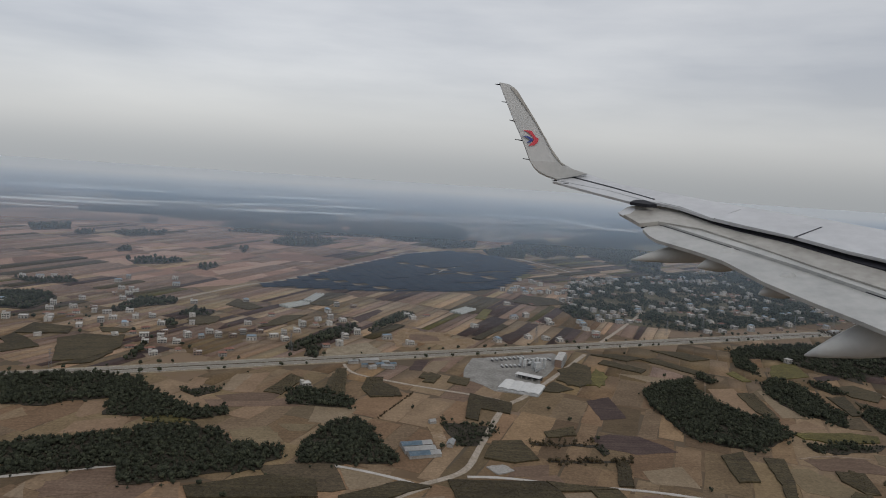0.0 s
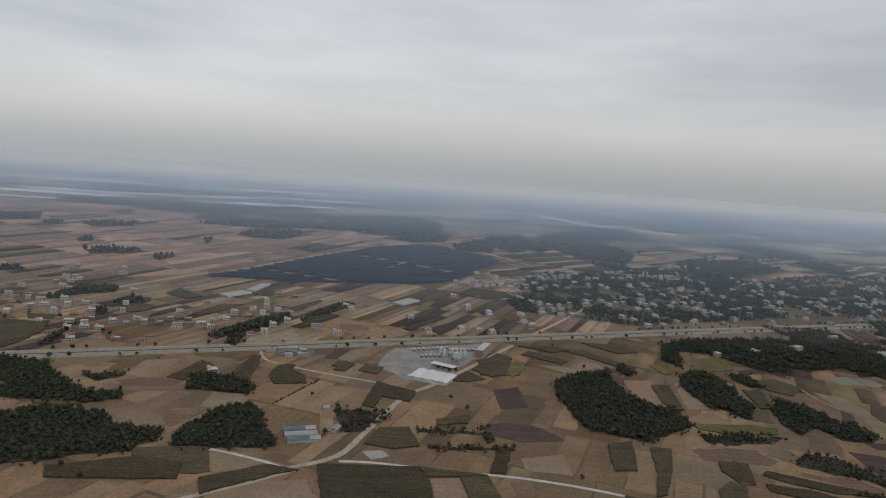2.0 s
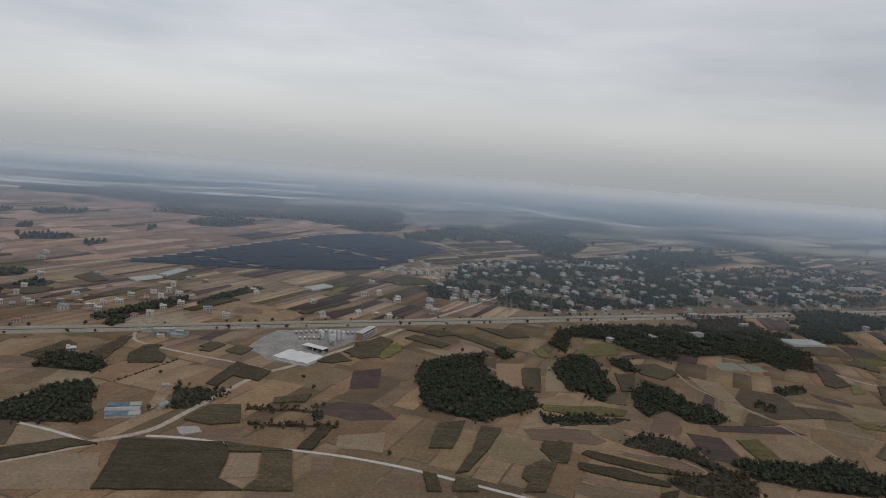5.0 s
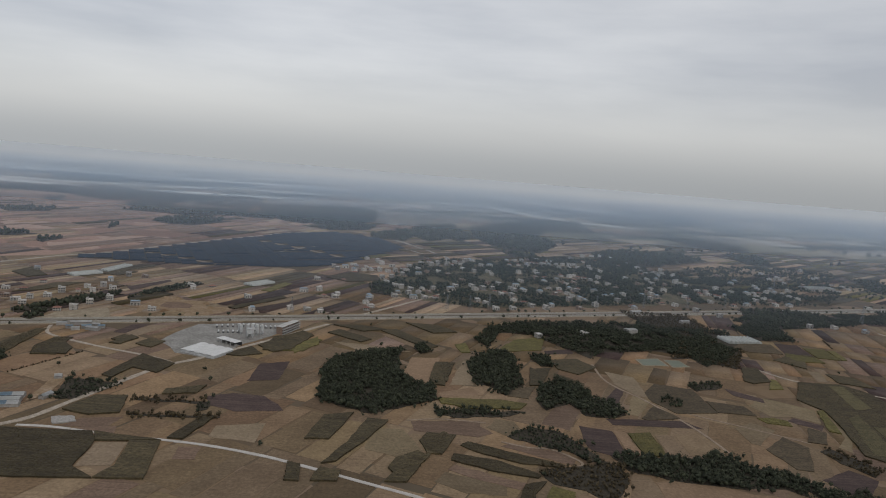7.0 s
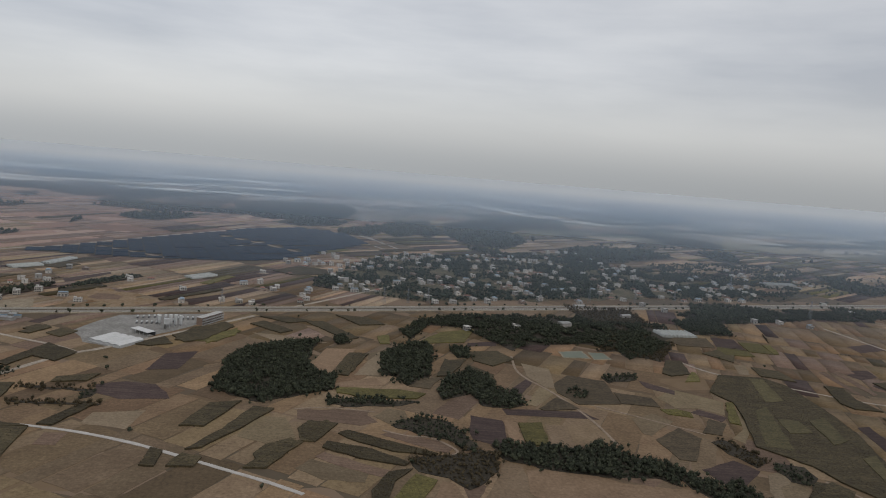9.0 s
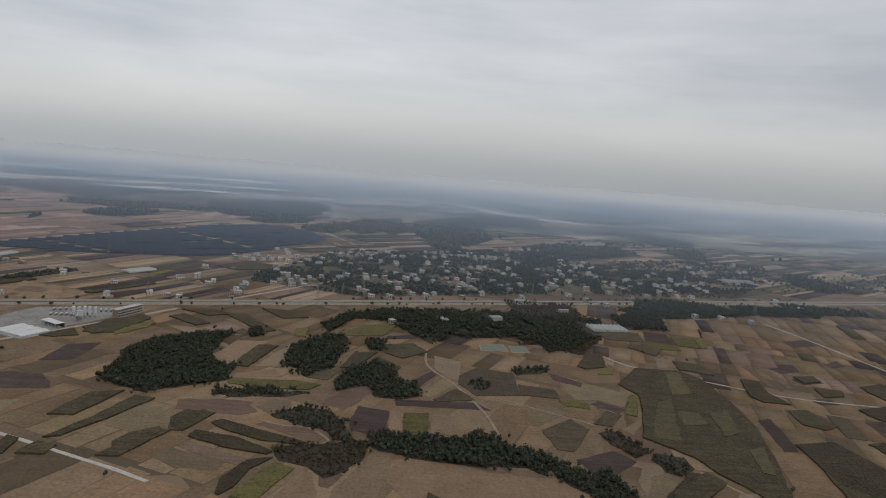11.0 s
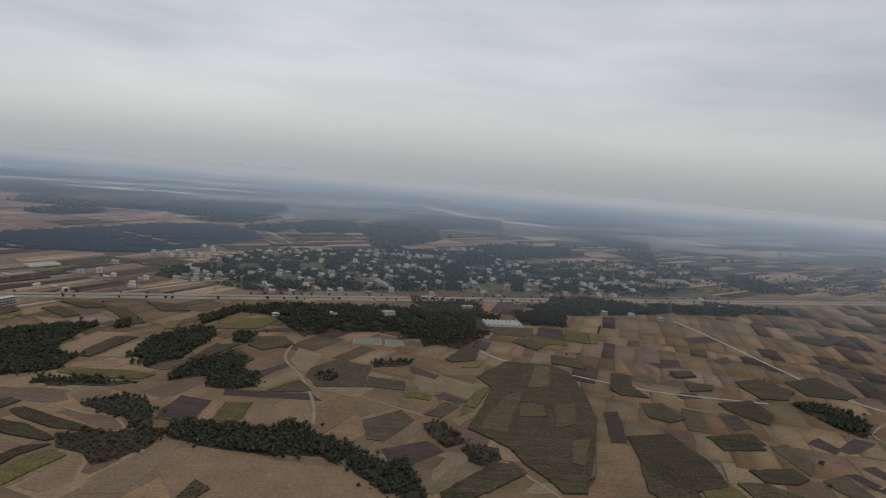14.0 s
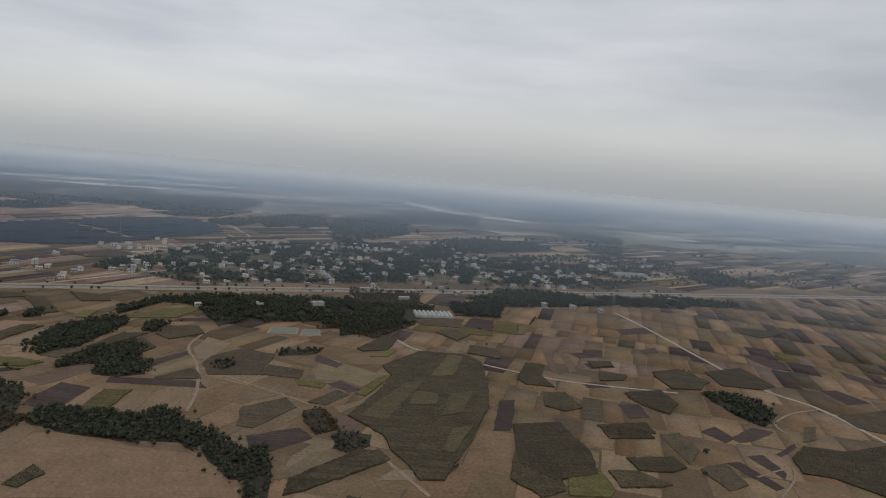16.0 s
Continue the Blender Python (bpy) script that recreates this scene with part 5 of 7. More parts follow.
def arched_shed():
    """A wide white shed of four shallow arched bays."""
    ob = oriented("arched_shed", 108, 554, -24, (1.04, 1.1, 0.62))
    n, bay, deep, h = 4, 8.4, 22.0, 4.0
    for i in range(n):
        x0 = -n * bay / 2 + i * bay
        bm = bmesh.new()
        rows = []
        for k in range(9):
            u = k / 8
            z = h + 1.2 * math.sin(math.pi * u)
            rows.append([bm.verts.new((x0 + bay * u, y, z + dz)) for y, dz in ((-deep / 2 - 0.6, 0), (deep / 2 + 0.6, 0), (deep / 2 + 0.6, -0.18), (-deep / 2 - 0.6, -0.18))])
        for a, b in zip(rows, rows[1:]):
            for j in range(4):
                bm.faces.new((a[j], b[j], b[(j + 1) % 4], a[(j + 1) % 4]))
        part("roof_bay", bm, "white_metal", ob, "white arched sheet roof")
    for y in (-deep / 2, deep / 2):
        part("end_wall", boxed(-n * bay / 2, y - 0.15, -0.1, n * bay / 2, y + 0.15, h), "grey_metal", ob)
    for x in (-n * bay / 2, n * bay / 2):
        part("side_wall", boxed(x - 0.15, -deep / 2, -0.1, x + 0.15, deep / 2, h), "grey_metal", ob)
    for i in range(n):
        part("gate", boxed(-n * bay / 2 + i * bay + 2, -deep / 2 - 0.25, 0.3, -n * bay / 2 + i * bay + 7, -deep / 2 - 0.16, 3.6), "grey_metal", ob, "grey sliding gate")
    tagged(ob, "large white shed with four arched roof bays", "shed")


arched_shed()


def open_shed():
    ob = oriented("open_shed", 119, 582, -32, (0.9, 0.9, 0.62))
    part("roof", boxed(-13, -4.5, 6.3, 13, 4.5, 6.6), "white_metal", ob, "white sheet roof edge")
    part("back_wall", boxed(-13, 4.0, -0.1, 13, 4.3, 6.3), "dark_metal", ob)
    for x in (-12.5, -6, 0, 6, 12.5):
        part("post", boxed(x - 0.15, -4.2, -0.1, x + 0.15, -3.9, 6.3), "grey_metal", ob)
    for x in (-9.5, -3, 3, 9.5):
        bm = bmesh.new()
        tube(bm, x, 0.5, 0, 2.6, 3.0, 0.5, 10)
        part("gravel_mound", bm, "gravel", ob, "grey gravel heap in a bay")
    tagged(ob, "open-sided aggregate shed with white roof", "shed")


open_shed()


def silo(x, y, r, h):
    ob = oriented("cement_silo", x, y, 20, (0.85, 0.85, 0.78))
    bm = bmesh.new()
    tube(bm, 0, 0, 3.5, h, r, n=16)
    tube(bm, 0, 0, 1.8, 3.5, 0.4, r, n=16)
    part("tank", bm, "grey_metal", ob, "pale grey steel cylinder")
    bm = bmesh.new()
    tube(bm, 0, 0, h, h + 0.7, r, 0.5, n=16)
    part("cap", bm, "white_metal", ob)
    for a in range(4):
        q = a * 1.571 + 0.78
        bm = bmesh.new()
        tube(bm, r * 0.85 * math.cos(q), r * 0.85 * math.sin(q), -0.1, 3.6, 0.16, n=6)
        part("leg", bm, "grey_metal", ob)
    tagged(ob, "pale grey cement silo on steel legs", "silo", group="silos of the batching plant")


for _x, _y, _h in ((128, 611, 14), (132, 613, 14.5), (136, 614, 14), (140, 616, 13), (121, 615, 11.5), (118, 620, 11)):
    silo(_x, _y, 1.7, _h)


def mixer_tower():
    ob = oriented("mixing_tower", 131, 606, 20, (0.85, 0.85, 0.78))
    part("cabin", boxed(-3.2, -2.5, 5, 3.2, 2.5, 11.5, bevel=0.1), "grey_metal", ob)
    for x in (-2.8, 2.8):
        for y in (-2.1, 2.1):
            part("leg", boxed(x - 0.2, y - 0.2, -0.1, x + 0.2, y + 0.2, 5), "grey_metal", ob)
    bm = bmesh.new()
    box(bm, -1.0, 0, 0, 1.0, 16, 1.4)
    bmesh.ops.rotate(bm, verts=bm.verts[:], cent=(0, 0, 0), matrix=Matrix.Rotation(radians(-32), 3, "X"))
    bmesh.ops.translate(bm, verts=bm.verts[:], vec=(-2, -15.5, 9.2))
    part("conveyor", bm, "grey_metal", ob, "sloping covered conveyor")
    tagged(ob, "grey steel mixing tower with a sloping conveyor", "tower")


mixer_tower()


def office_block():
    ob = oriented("office_block", 160, 638, 69, (0.76, 0.8, 0.76))
    w, d = 40.0, 8.0
    bm = boxed(-w / 2, -d / 2, -0.1, w / 2, d / 2, 9.6)
    part("wall", bm, "wall_brick", ob, "pinkish rendered wall")
    part("roof", boxed(-w / 2 - 0.5, -d / 2 - 0.5, 9.6, w / 2 + 0.5, d / 2 + 0.5, 9.95), "roof", ob)
    for s in range(3):
        part("gallery", boxed(-w / 2, -d / 2 - 1.6, 3.2 * s - 0.1, w / 2, -d / 2, 3.2 * s + 1.0), "frame", ob, "pale gallery parapet")
        for i in range(9):
            wo = new("window", WINDOW)
            wo.parent = ob
            wo.matrix_basis = pose(-w / 2 + (i + 0.5) * w / 9, -d / 2, 3.2 * s + 1.1) @ Matrix.Diagonal((1.5, 1, 1.1, 1))
    for i in range(10):
        part("column", boxed(-w / 2 + i * w / 9 - 0.2 if i else -w / 2, -d / 2 - 1.6, -0.1, -w / 2 + i * w / 9 + 0.2, -d / 2 - 1.25, 9.6), "frame", ob)
    tagged(ob, "long pale three-storey block with open galleries", "building")


office_block()


def mixer_truck():
    ob = new("mixer_truck")
    part("chassis", boxed(-4.2, -1.1, 0.6, 4.2, 1.1, 1.2), "dark_metal", ob)
    part("cab", boxed(2.4, -1.2, 1.0, 4.4, 1.2, 3.3, bevel=0.15), "white_metal", ob)
    bm = bmesh.new()
    for x0, x1, r0, r1 in ((-3.6, -1.5, 0.6, 1.35), (-1.5, 0.6, 1.35, 1.35), (0.6, 2.0, 1.35, 0.7)):
        g = bmesh.ops.create_cone(bm, cap_ends=True, segments=12, radius1=r0, radius2=r1, depth=x1 - x0)["verts"]
        bmesh.ops.rotate(bm, verts=g, cent=(0, 0, 0), matrix=Matrix.Rotation(radians(90), 3, "Y"))
        bmesh.ops.translate(bm, verts=g, vec=((x0 + x1) / 2, 0, 2.5))
    part("drum", bm, "grey_metal", ob, "pale grey mixing drum")
    for x in (-3.2, -1.9, 2.9):
        for y in (-1.0, 1.0):
            bm = bmesh.new()
            g = bmesh.ops.create_cone(bm, cap_ends=True, segments=10, radius1=0.52, radius2=0.52, depth=0.4)["verts"]
            bmesh.ops.rotate(bm, verts=g, cent=(0, 0, 0), matrix=Matrix.Rotation(radians(90), 3, "X"))
            bmesh.ops.translate(bm, verts=g, vec=(x, y, 0.82))
            part("wheel", bm, "dark_metal", ob)
    return tagged(ob, "white concrete mixer truck parked in the yard", "truck", group="parked trucks")


def trucks():
    src, spots = mixer_truck(), []
    for i in range(8):
        spots.append((93 + i * 4.6, 634 + i * 2.0, 105))
        if i < 6:
            spots.append((129 + i * 4.4, 640 + i * 1.2, 110))
        if i < 5:
            spots.append((100 + i * 4.2, 615 + i * 1.0, 100))
    src.matrix_basis = pose(128, 626, 0.3, 0, 0, 60)
    for x, y, a in spots:
        copy_thing(src, pose(x, y, 0.3, 0, 0, a + wr.uniform(-4, 4)) @ Matrix.Diagonal((0.62, 0.62, 0.62, 1)))


trucks()


# ---- sheds, greenhouses and ponds ----
def long_shed(name, x, y, turn, length, depth, h, roof, label, ridge=1.2):
    ob = oriented(name, x, y, turn)
    part("wall", boxed(-length / 2, -depth / 2, -0.1, length / 2, depth / 2, h), "wall_grey", ob)
    n = max(1, int(length / 6))
    for i in range(n):
        x0, x1 = -length / 2 + i * length / n, -length / 2 + (i + 1) * length / n - 0.06
        e = 0.5
        bm = bmesh.new()
        a = [bm.verts.new(c) for c in ((x0, -depth / 2 - e, h - 0.1), (x1, -depth / 2 - e, h - 0.1), (x1, 0, h + ridge), (x0, 0, h + ridge), (x1, depth / 2 + e, h - 0.1), (x0, depth / 2 + e, h - 0.1))]
        bm.faces.new(a[:4])
        bm.faces.new((a[3], a[2], a[4], a[5]))
        bmesh.ops.solidify(bm, geom=bm.faces[:], thickness=0.08)
        part("roof_sheet", bm, roof if not (i == 2 and roof == "blue_metal") else "white_metal", ob)
    tagged(ob, label, "shed")
    return ob


for _i, (_x, _y, _m, _l) in enumerate(((17, 428, "blue_metal", "long farm shed with faded blue sheet roof"), (19, 420, "white_metal", "long low farm shed with white sheet roof"), (22, 413, "blue_metal", "long farm shed with faded blue sheet roof"))):
    long_shed("farm_shed", _x, _y, 15, 21, 6.2, 2.6, _m, _l)
long_shed("small_shed", 40, 432, 75, 9, 4, 2.4, "grey_metal", "small grey roofed shed beside the farm sheds")
long_shed("small_shed", 29, 469, 20, 5, 3.5, 2.4, "white_metal", "small white roofed shed at a field edge")
long_shed("warehouse", 524, 724, 25, 13, 9, 6, "white_metal", "white roofed building among the trees", 0.6)
for _x, _y, _a, _w, _d, _m in ((-14, 601, 30, 8, 5, "blue_metal"), (-20, 593, 22, 7, 5, "white_metal"), (-9, 609, 15, 7, 4.5, "white_metal"), (-38, 606, 20, 9, 4.5, "grey_metal"), (-27, 597, 12, 6, 4, "blue_metal"), (-2, 604, 20, 6, 4, "blue_metal")):
    long_shed("workshop_shed", _x, _y, _a, _w, _d, 2.8, _m, "low roadside workshop shed with sheet roof", 0.6)
long_shed("roadside_shed", -24, 612, 18, 18, 6, 3, "white_metal", "white roofed roadside workshop", 0.8)
long_shed("roadside_shed", -6, 596, -8, 12, 5, 3, "grey_metal", "grey roofed roadside workshop", 0.8)
long_shed("roadside_shed", 566, 838, 20, 15, 6, 3.5, "white_metal", "white roofed shed beside the highway", 0.8)
long_shed("roadside_shed", 615, 800, 20, 13, 5, 3.5, "white_metal", "white roofed shed beside the highway", 0.8)
long_shed("warehouse", 990, 1150, 15, 60, 24, 5, "film", "long pale roofed depot at the village edge", 1.5)
yard("sand_strip", "sand", "bare orange sandy strip beside the farm sheds", [(31, 424), (25, 463), (29, 477), (34, 474), (38, 434)], 0.35)
yard("rubble_patch", "gravel", "grey rubble heap by the dirt road", [(60, 400), (71, 404), (77, 396), (66, 390)], 0.8, 3, 0.7)
yard("red_earth", "red_soil", "bare reddish earth beside the rubble", [(77, 402), (101, 408), (97, 389), (72, 389)], 0.2)
yard("building_site", "sand", "orange dug-over building site beside the highway", [(0, 668), (-4, 700), (4, 740), (14, 752), (30, 735), (52, 735), (60, 712), (80, 716), (88, 706), (70, 672), (52, 668), (44, 684), (22, 690), (14, 672)], 0.3, 5, 1.6)
yard("dug_hollow", "red_soil", "reddish dug hollow in the building site", [(12, 700), (14, 722), (30, 724), (44, 716), (46, 700), (28, 694)], 0.36, 4, 1.2)
yard("cleared_plot", "verge", "pale cleared roadside plot", [(-70, 622), (-66, 650), (-30, 680), (-14, 650), (-20, 632)], 0.25)


def greenhouse(x, y, turn, length, bays, bay, label, h=2.6):
    ob = oriented("greenhouse", x, y, turn)
    for i in range(bays):
        x0 = -bays * bay / 2 + i * bay
        bm = bmesh.new()
        rows = []
        for k in range(9):
            u = k / 8
            rows.append([bm.verts.new((x0 + bay * u * 0.94, yy, 0.9 + (h - 0.9) * math.sin(math.pi * u) ** 0.7)) for yy in (-length / 2, length / 2)])
        for a, b in zip(rows, rows[1:]):
            bm.faces.new((a[0], b[0], b[1], a[1]))
        bm.faces.new([r[0] for r in rows][::-1])
        bm.faces.new([r[1] for r in rows])
        box(bm, x0 + 0.05, -length / 2 + 0.05, -0.1, x0 + bay * 0.93, length / 2 - 0.05, 0.9)
        part("tunnel", bm, "film", ob)
    tagged(ob, label, "greenhouse")


greenhouse(650, 727, 10, 24, 9, 4.7, "row of white film greenhouse tunnels beside a wood", 3.4)
greenhouse(-128, 838, -38, 36, 4, 4.4, "milky film greenhouse on the open plain", 3)
greenhouse(83, 853, -35, 38, 4, 4.4, "milky film greenhouse on the open plain", 3)
greenhouse(-111, 886, -11, 52, 3, 4.4, "long milky film greenhouse on the open plain", 3)


def earth_mound(x, y, rad, h, seed):
    """A tipped heap of orange earth."""
    bm = bmesh.new()
    bmesh.ops.create_cone(bm, cap_ends=True, segments=14, radius1=rad, radius2=rad * 0.25, depth=h)
    bmesh.ops.subdivide_edges(bm, edges=bm.edges[:], cuts=1)
    for v in bm.verts:
        n = noise.noise(Vector((v.co.x, v.co.y, seed * 3.1)) * 0.5)
        v.co = Vector((x + v.co.x * (1 + 0.3 * n), y + v.co.y * (1 - 0.25 * n), max(-0.1, v.co.z + h / 2 - 0.1 + 0.4 * n)))
    tagged(part("earth_mound", bm, "sand"), "tipped mound of orange earth on the building site", "earth mound", group="earth mounds")


for _i, (_x, _y, _s, _h) in enumerate(((8, 735, 7, 3.0), (20, 738, 6, 2.4), (55, 725, 5, 2.2), (64, 708, 5, 1.8), (12, 700, 4, 1.6), (34, 728, 4, 1.5), (70, 690, 4, 1.5))):
    earth_mound(_x, _y, _s, _h, _i)


def pond(*pts):
    bm = bmesh.new()
    out = rough_outline(pts, 5, 0.5, fr)
    slab(bm, out, -0.05, 0.5)
    cx, cy = sum(p[0] for p in pts) / len(pts), sum(p[1] for p in pts) / len(pts)
    bank = part("pond_bank", bm, "bank")
    tagged(bank, "raised earth bank round a fish pond", "bank", kind="structure")
    bm = bmesh.new()
    slab(bm, [(cx + (x - cx) * 0.88, cy + (y - cy) * 0.88) for x, y in out], 0.3, 0.54)
    tagged(part("pond_water", bm, "water"), "murky green fish pond water", "pond", kind="structure")
    keep_outline(pts)


pond((498, 602), (497, 622), (522, 630), (525, 606))
pond((527, 603), (527, 627), (542, 628), (546, 608))


# ---- masts along the highway ----
def lattice_mast(h, w):
    ob = new("lattice_mast")
    def bar(p, q, r):
        bm = bmesh.new()
        p, q = Vector(p), Vector(q)
        g = bmesh.ops.create_cone(bm, cap_ends=True, segments=5, radius1=r, radius2=r, depth=(q - p).length)["verts"]
        bmesh.ops.rotate(bm, verts=g, cent=(0, 0, 0), matrix=(q - p).to_track_quat("Z", "Y").to_matrix())
        bmesh.ops.translate(bm, verts=g, vec=(p + q) / 2)
        return bm
    c = [(-1, -1), (1, -1), (1, 1), (-1, 1)]
    for x, y in c:
        part("leg", bar((x * w, y * w, -0.2), (x * w * 0.15, y * w * 0.15, h), 0.14), "mast", ob)
    n = 6
    for k in range(n):
        a, b = 1 - 0.85 * k / n, 1 - 0.85 * (k + 1) / n
        for (x, y), (u, v) in zip(c, c[1:] + c[:1]):
            part("brace", bar((x * w * a, y * w * a, h * k / n), (u * w * b, v * w * b, h * (k + 1) / n), 0.09), "mast", ob)
    for z, s in ((h * 0.72, 3.6), (h * 0.84, 3.0), (h * 0.95, 2.4)):
        part("cross_arm", boxed(-s, -0.12, z, s, 0.12, z + 0.25), "mast", ob)
    return tagged(ob, "grey steel lattice power mast", "mast", group="power masts")


def masts():
    src = lattice_mast(26, 2.2)
    src.matrix_basis = pose(888, 872, 0, 0, 0, 30)
    for x, y, s in ((864, 1061, 0.9), (517, 846, 0.7), (588, 874, 0.75), (657, 898, 0.75), (720, 920, 0.7), (320, 778, 0.75), (348, 788, 0.7), (372, 797, 0.75), (-280, 556, 0.6), (-99, 634, 0.7), (150, 712, 0.7)):
        copy_thing(src, pose(x, y, 0, 0, 0, 30) @ Matrix.Diagonal((s, s, s, 1)))


masts()


# ---- trees along the roads and in the fields ----
def single_tree():
    ob = new("tree")
    v, f, s = crown_shape(random.Random(77), 5, 60, 1.0)
    n = len(s) - 3
    crown = new("crown", raw_mesh("crown", v[:-6] * 5.0, f[: int(s[:n].sum())], s[:n], "leaf"))
    crown.parent = ob
    bm = bmesh.new()
    tube(bm, 0, 0, -0.1, 2.6, 0.18, 0.10, 7)
    for a in (0.4, 2.5, 4.4):
        g = bmesh.ops.create_cone(bm, cap_ends=True, segments=5, radius1=0.07, radius2=0.03, depth=1.6)["verts"]
        bmesh.ops.rotate(bm, verts=g, cent=(0, 0, 0), matrix=Euler((0.7, 0, a)).to_matrix())
        bmesh.ops.translate(bm, verts=g, vec=(0.3 * math.sin(a), -0.3 * math.cos(a), 2.7))
    part("trunk", bm, "bark", ob)
    return tagged(ob, "small round-crowned dark tree standing alone", "tree", group="single trees")


def trees():
    r = random.Random(41)
    src = single_tree()
    spots = []
    for i in range(110):
        s = -420 + i * 14.0 + r.uniform(-4, 4)
        for off in (-12.2, 12.2):
            if r.random() < 0.62:
                p = road_point(s, off + r.uniform(-0.5, 0.5))
                spots.append((p.x, p.y, r.uniform(0.5, 0.95)))
    for _ in range(45):
        x, y = r.uniform(-260, 1050), r.uniform(320, 700)
        if clear_of(x, y, 1.5):
            spots.append((x, y, r.uniform(0.35, 0.85)))
    spots = spots[:290]
    x, y, s = spots[0]
    src.matrix_basis = pose(x, y, 0)
    for x, y, s in spots[1:]:
        copy_thing(src, pose(x, y, 0, 0, 0, r.uniform(0, 360)) @ Matrix.Diagonal((s * r.uniform(0.9, 1.2), s, s * r.uniform(0.85, 1.2), 1)))


trees()


# ---- small plots that fill the open land ----
RED = [(-2500, 1000), (-600, 985), (-300, 905), (-170, 985), (40, 1400), (150, 1505), (330, 1750), (100, 2000), (-500, 2080), (-2500, 2150)]


def sheet(name, material, label, pts, h, step=60.0, jit=14.0):
    bm = bmesh.new()
    slab(bm, rough_outline(pts, step, jit, fr), -0.05, h)
    tagged(part(name, bm, material), label, "fields", kind="structure")


sheet("red_plain", "red_plain", "wide reddish-brown farmland beyond the highway", RED, 0.06)
sheet("far_plain", "far_land", "dark green and grey distant plain, tones lightened for haze", [(-6500, 2050), (-500, 2100), (100, 2020), (330, 1780), (420, 1560), (900, 1480), (1500, 1560), (6500, 2300), (7000, 7800), (-6500, 7800)], 0.07, 120, 40)

PLOTS = {k: ([], [], []) for k in ("plots", "plots_beyond", "crop_i", "ploughed_i", "green_i", "red_i", "grass_i", "far_dark", "far_pale")}


SINGLE = {k: 0 for k in PLOTS}


def add_plot(kind, corners, h):
    mid = sum(p[1] for p in corners) / 4
    if mid < 560 and SINGLE[kind] < 290:
        SINGLE[kind] += 1
        bm = bmesh.new()
        slab(bm, rough_outline(corners, 9.0, 0.5, fr), -0.05, h)
        name, label = SINGLE_NAME[kind]
        tagged(part(name, bm, {"plots": "plots_one", "plots_beyond": "pale", "red_i": "red_soil"}.get(kind, kind.replace("_i", ""))), label, "field", group="fields of the plain")
        return
    V, F, S = PLOTS[kind]
    k, n = len(V), len(corners)
    V.extend((x, y, h) for x, y in corners)
    V.extend((x, y, -0.05) for x, y in corners)
    F.extend(range(k, k + n))
    S.append(n)
    for i in range(n):
        j = (i + 1) % n
        F.extend((k + n + i, k + n + j, k + j, k + i))
        S.append(4)


def pick(r, table):
    t, q = r.random() * sum(w for _, w in table), 0.0
    for k, w in table:
        q += w
        if t <= q:
            return k
    return table[-1][0]


SINGLE_NAME = {
    "plots": ("stubble_field", "tan dry stubble plot"), "plots_beyond": ("stubble_field", "pale dry stubble plot"), "crop_i": ("crop_field", "dark green standing sugar cane plot among stubble"),
    "ploughed_i": ("ploughed_field", "dark purple-brown ploughed soil plot"), "green_i": ("green_field", "yellow-green leafy crop plot in rows"),
    "red_i": ("red_field", "reddish-brown bare stubble plot"), "grass_i": ("grass_field", "rough olive-brown dry grass plot")}
HEDGED = []
HEIGHT = {"plots": 0.12, "plots_beyond": 0.14, "crop_i": 1.5, "ploughed_i": 0.15, "green_i": 0.6, "red_i": 0.13, "grass_i": 0.5, "far_dark": 0.29, "far_pale": 0.28}


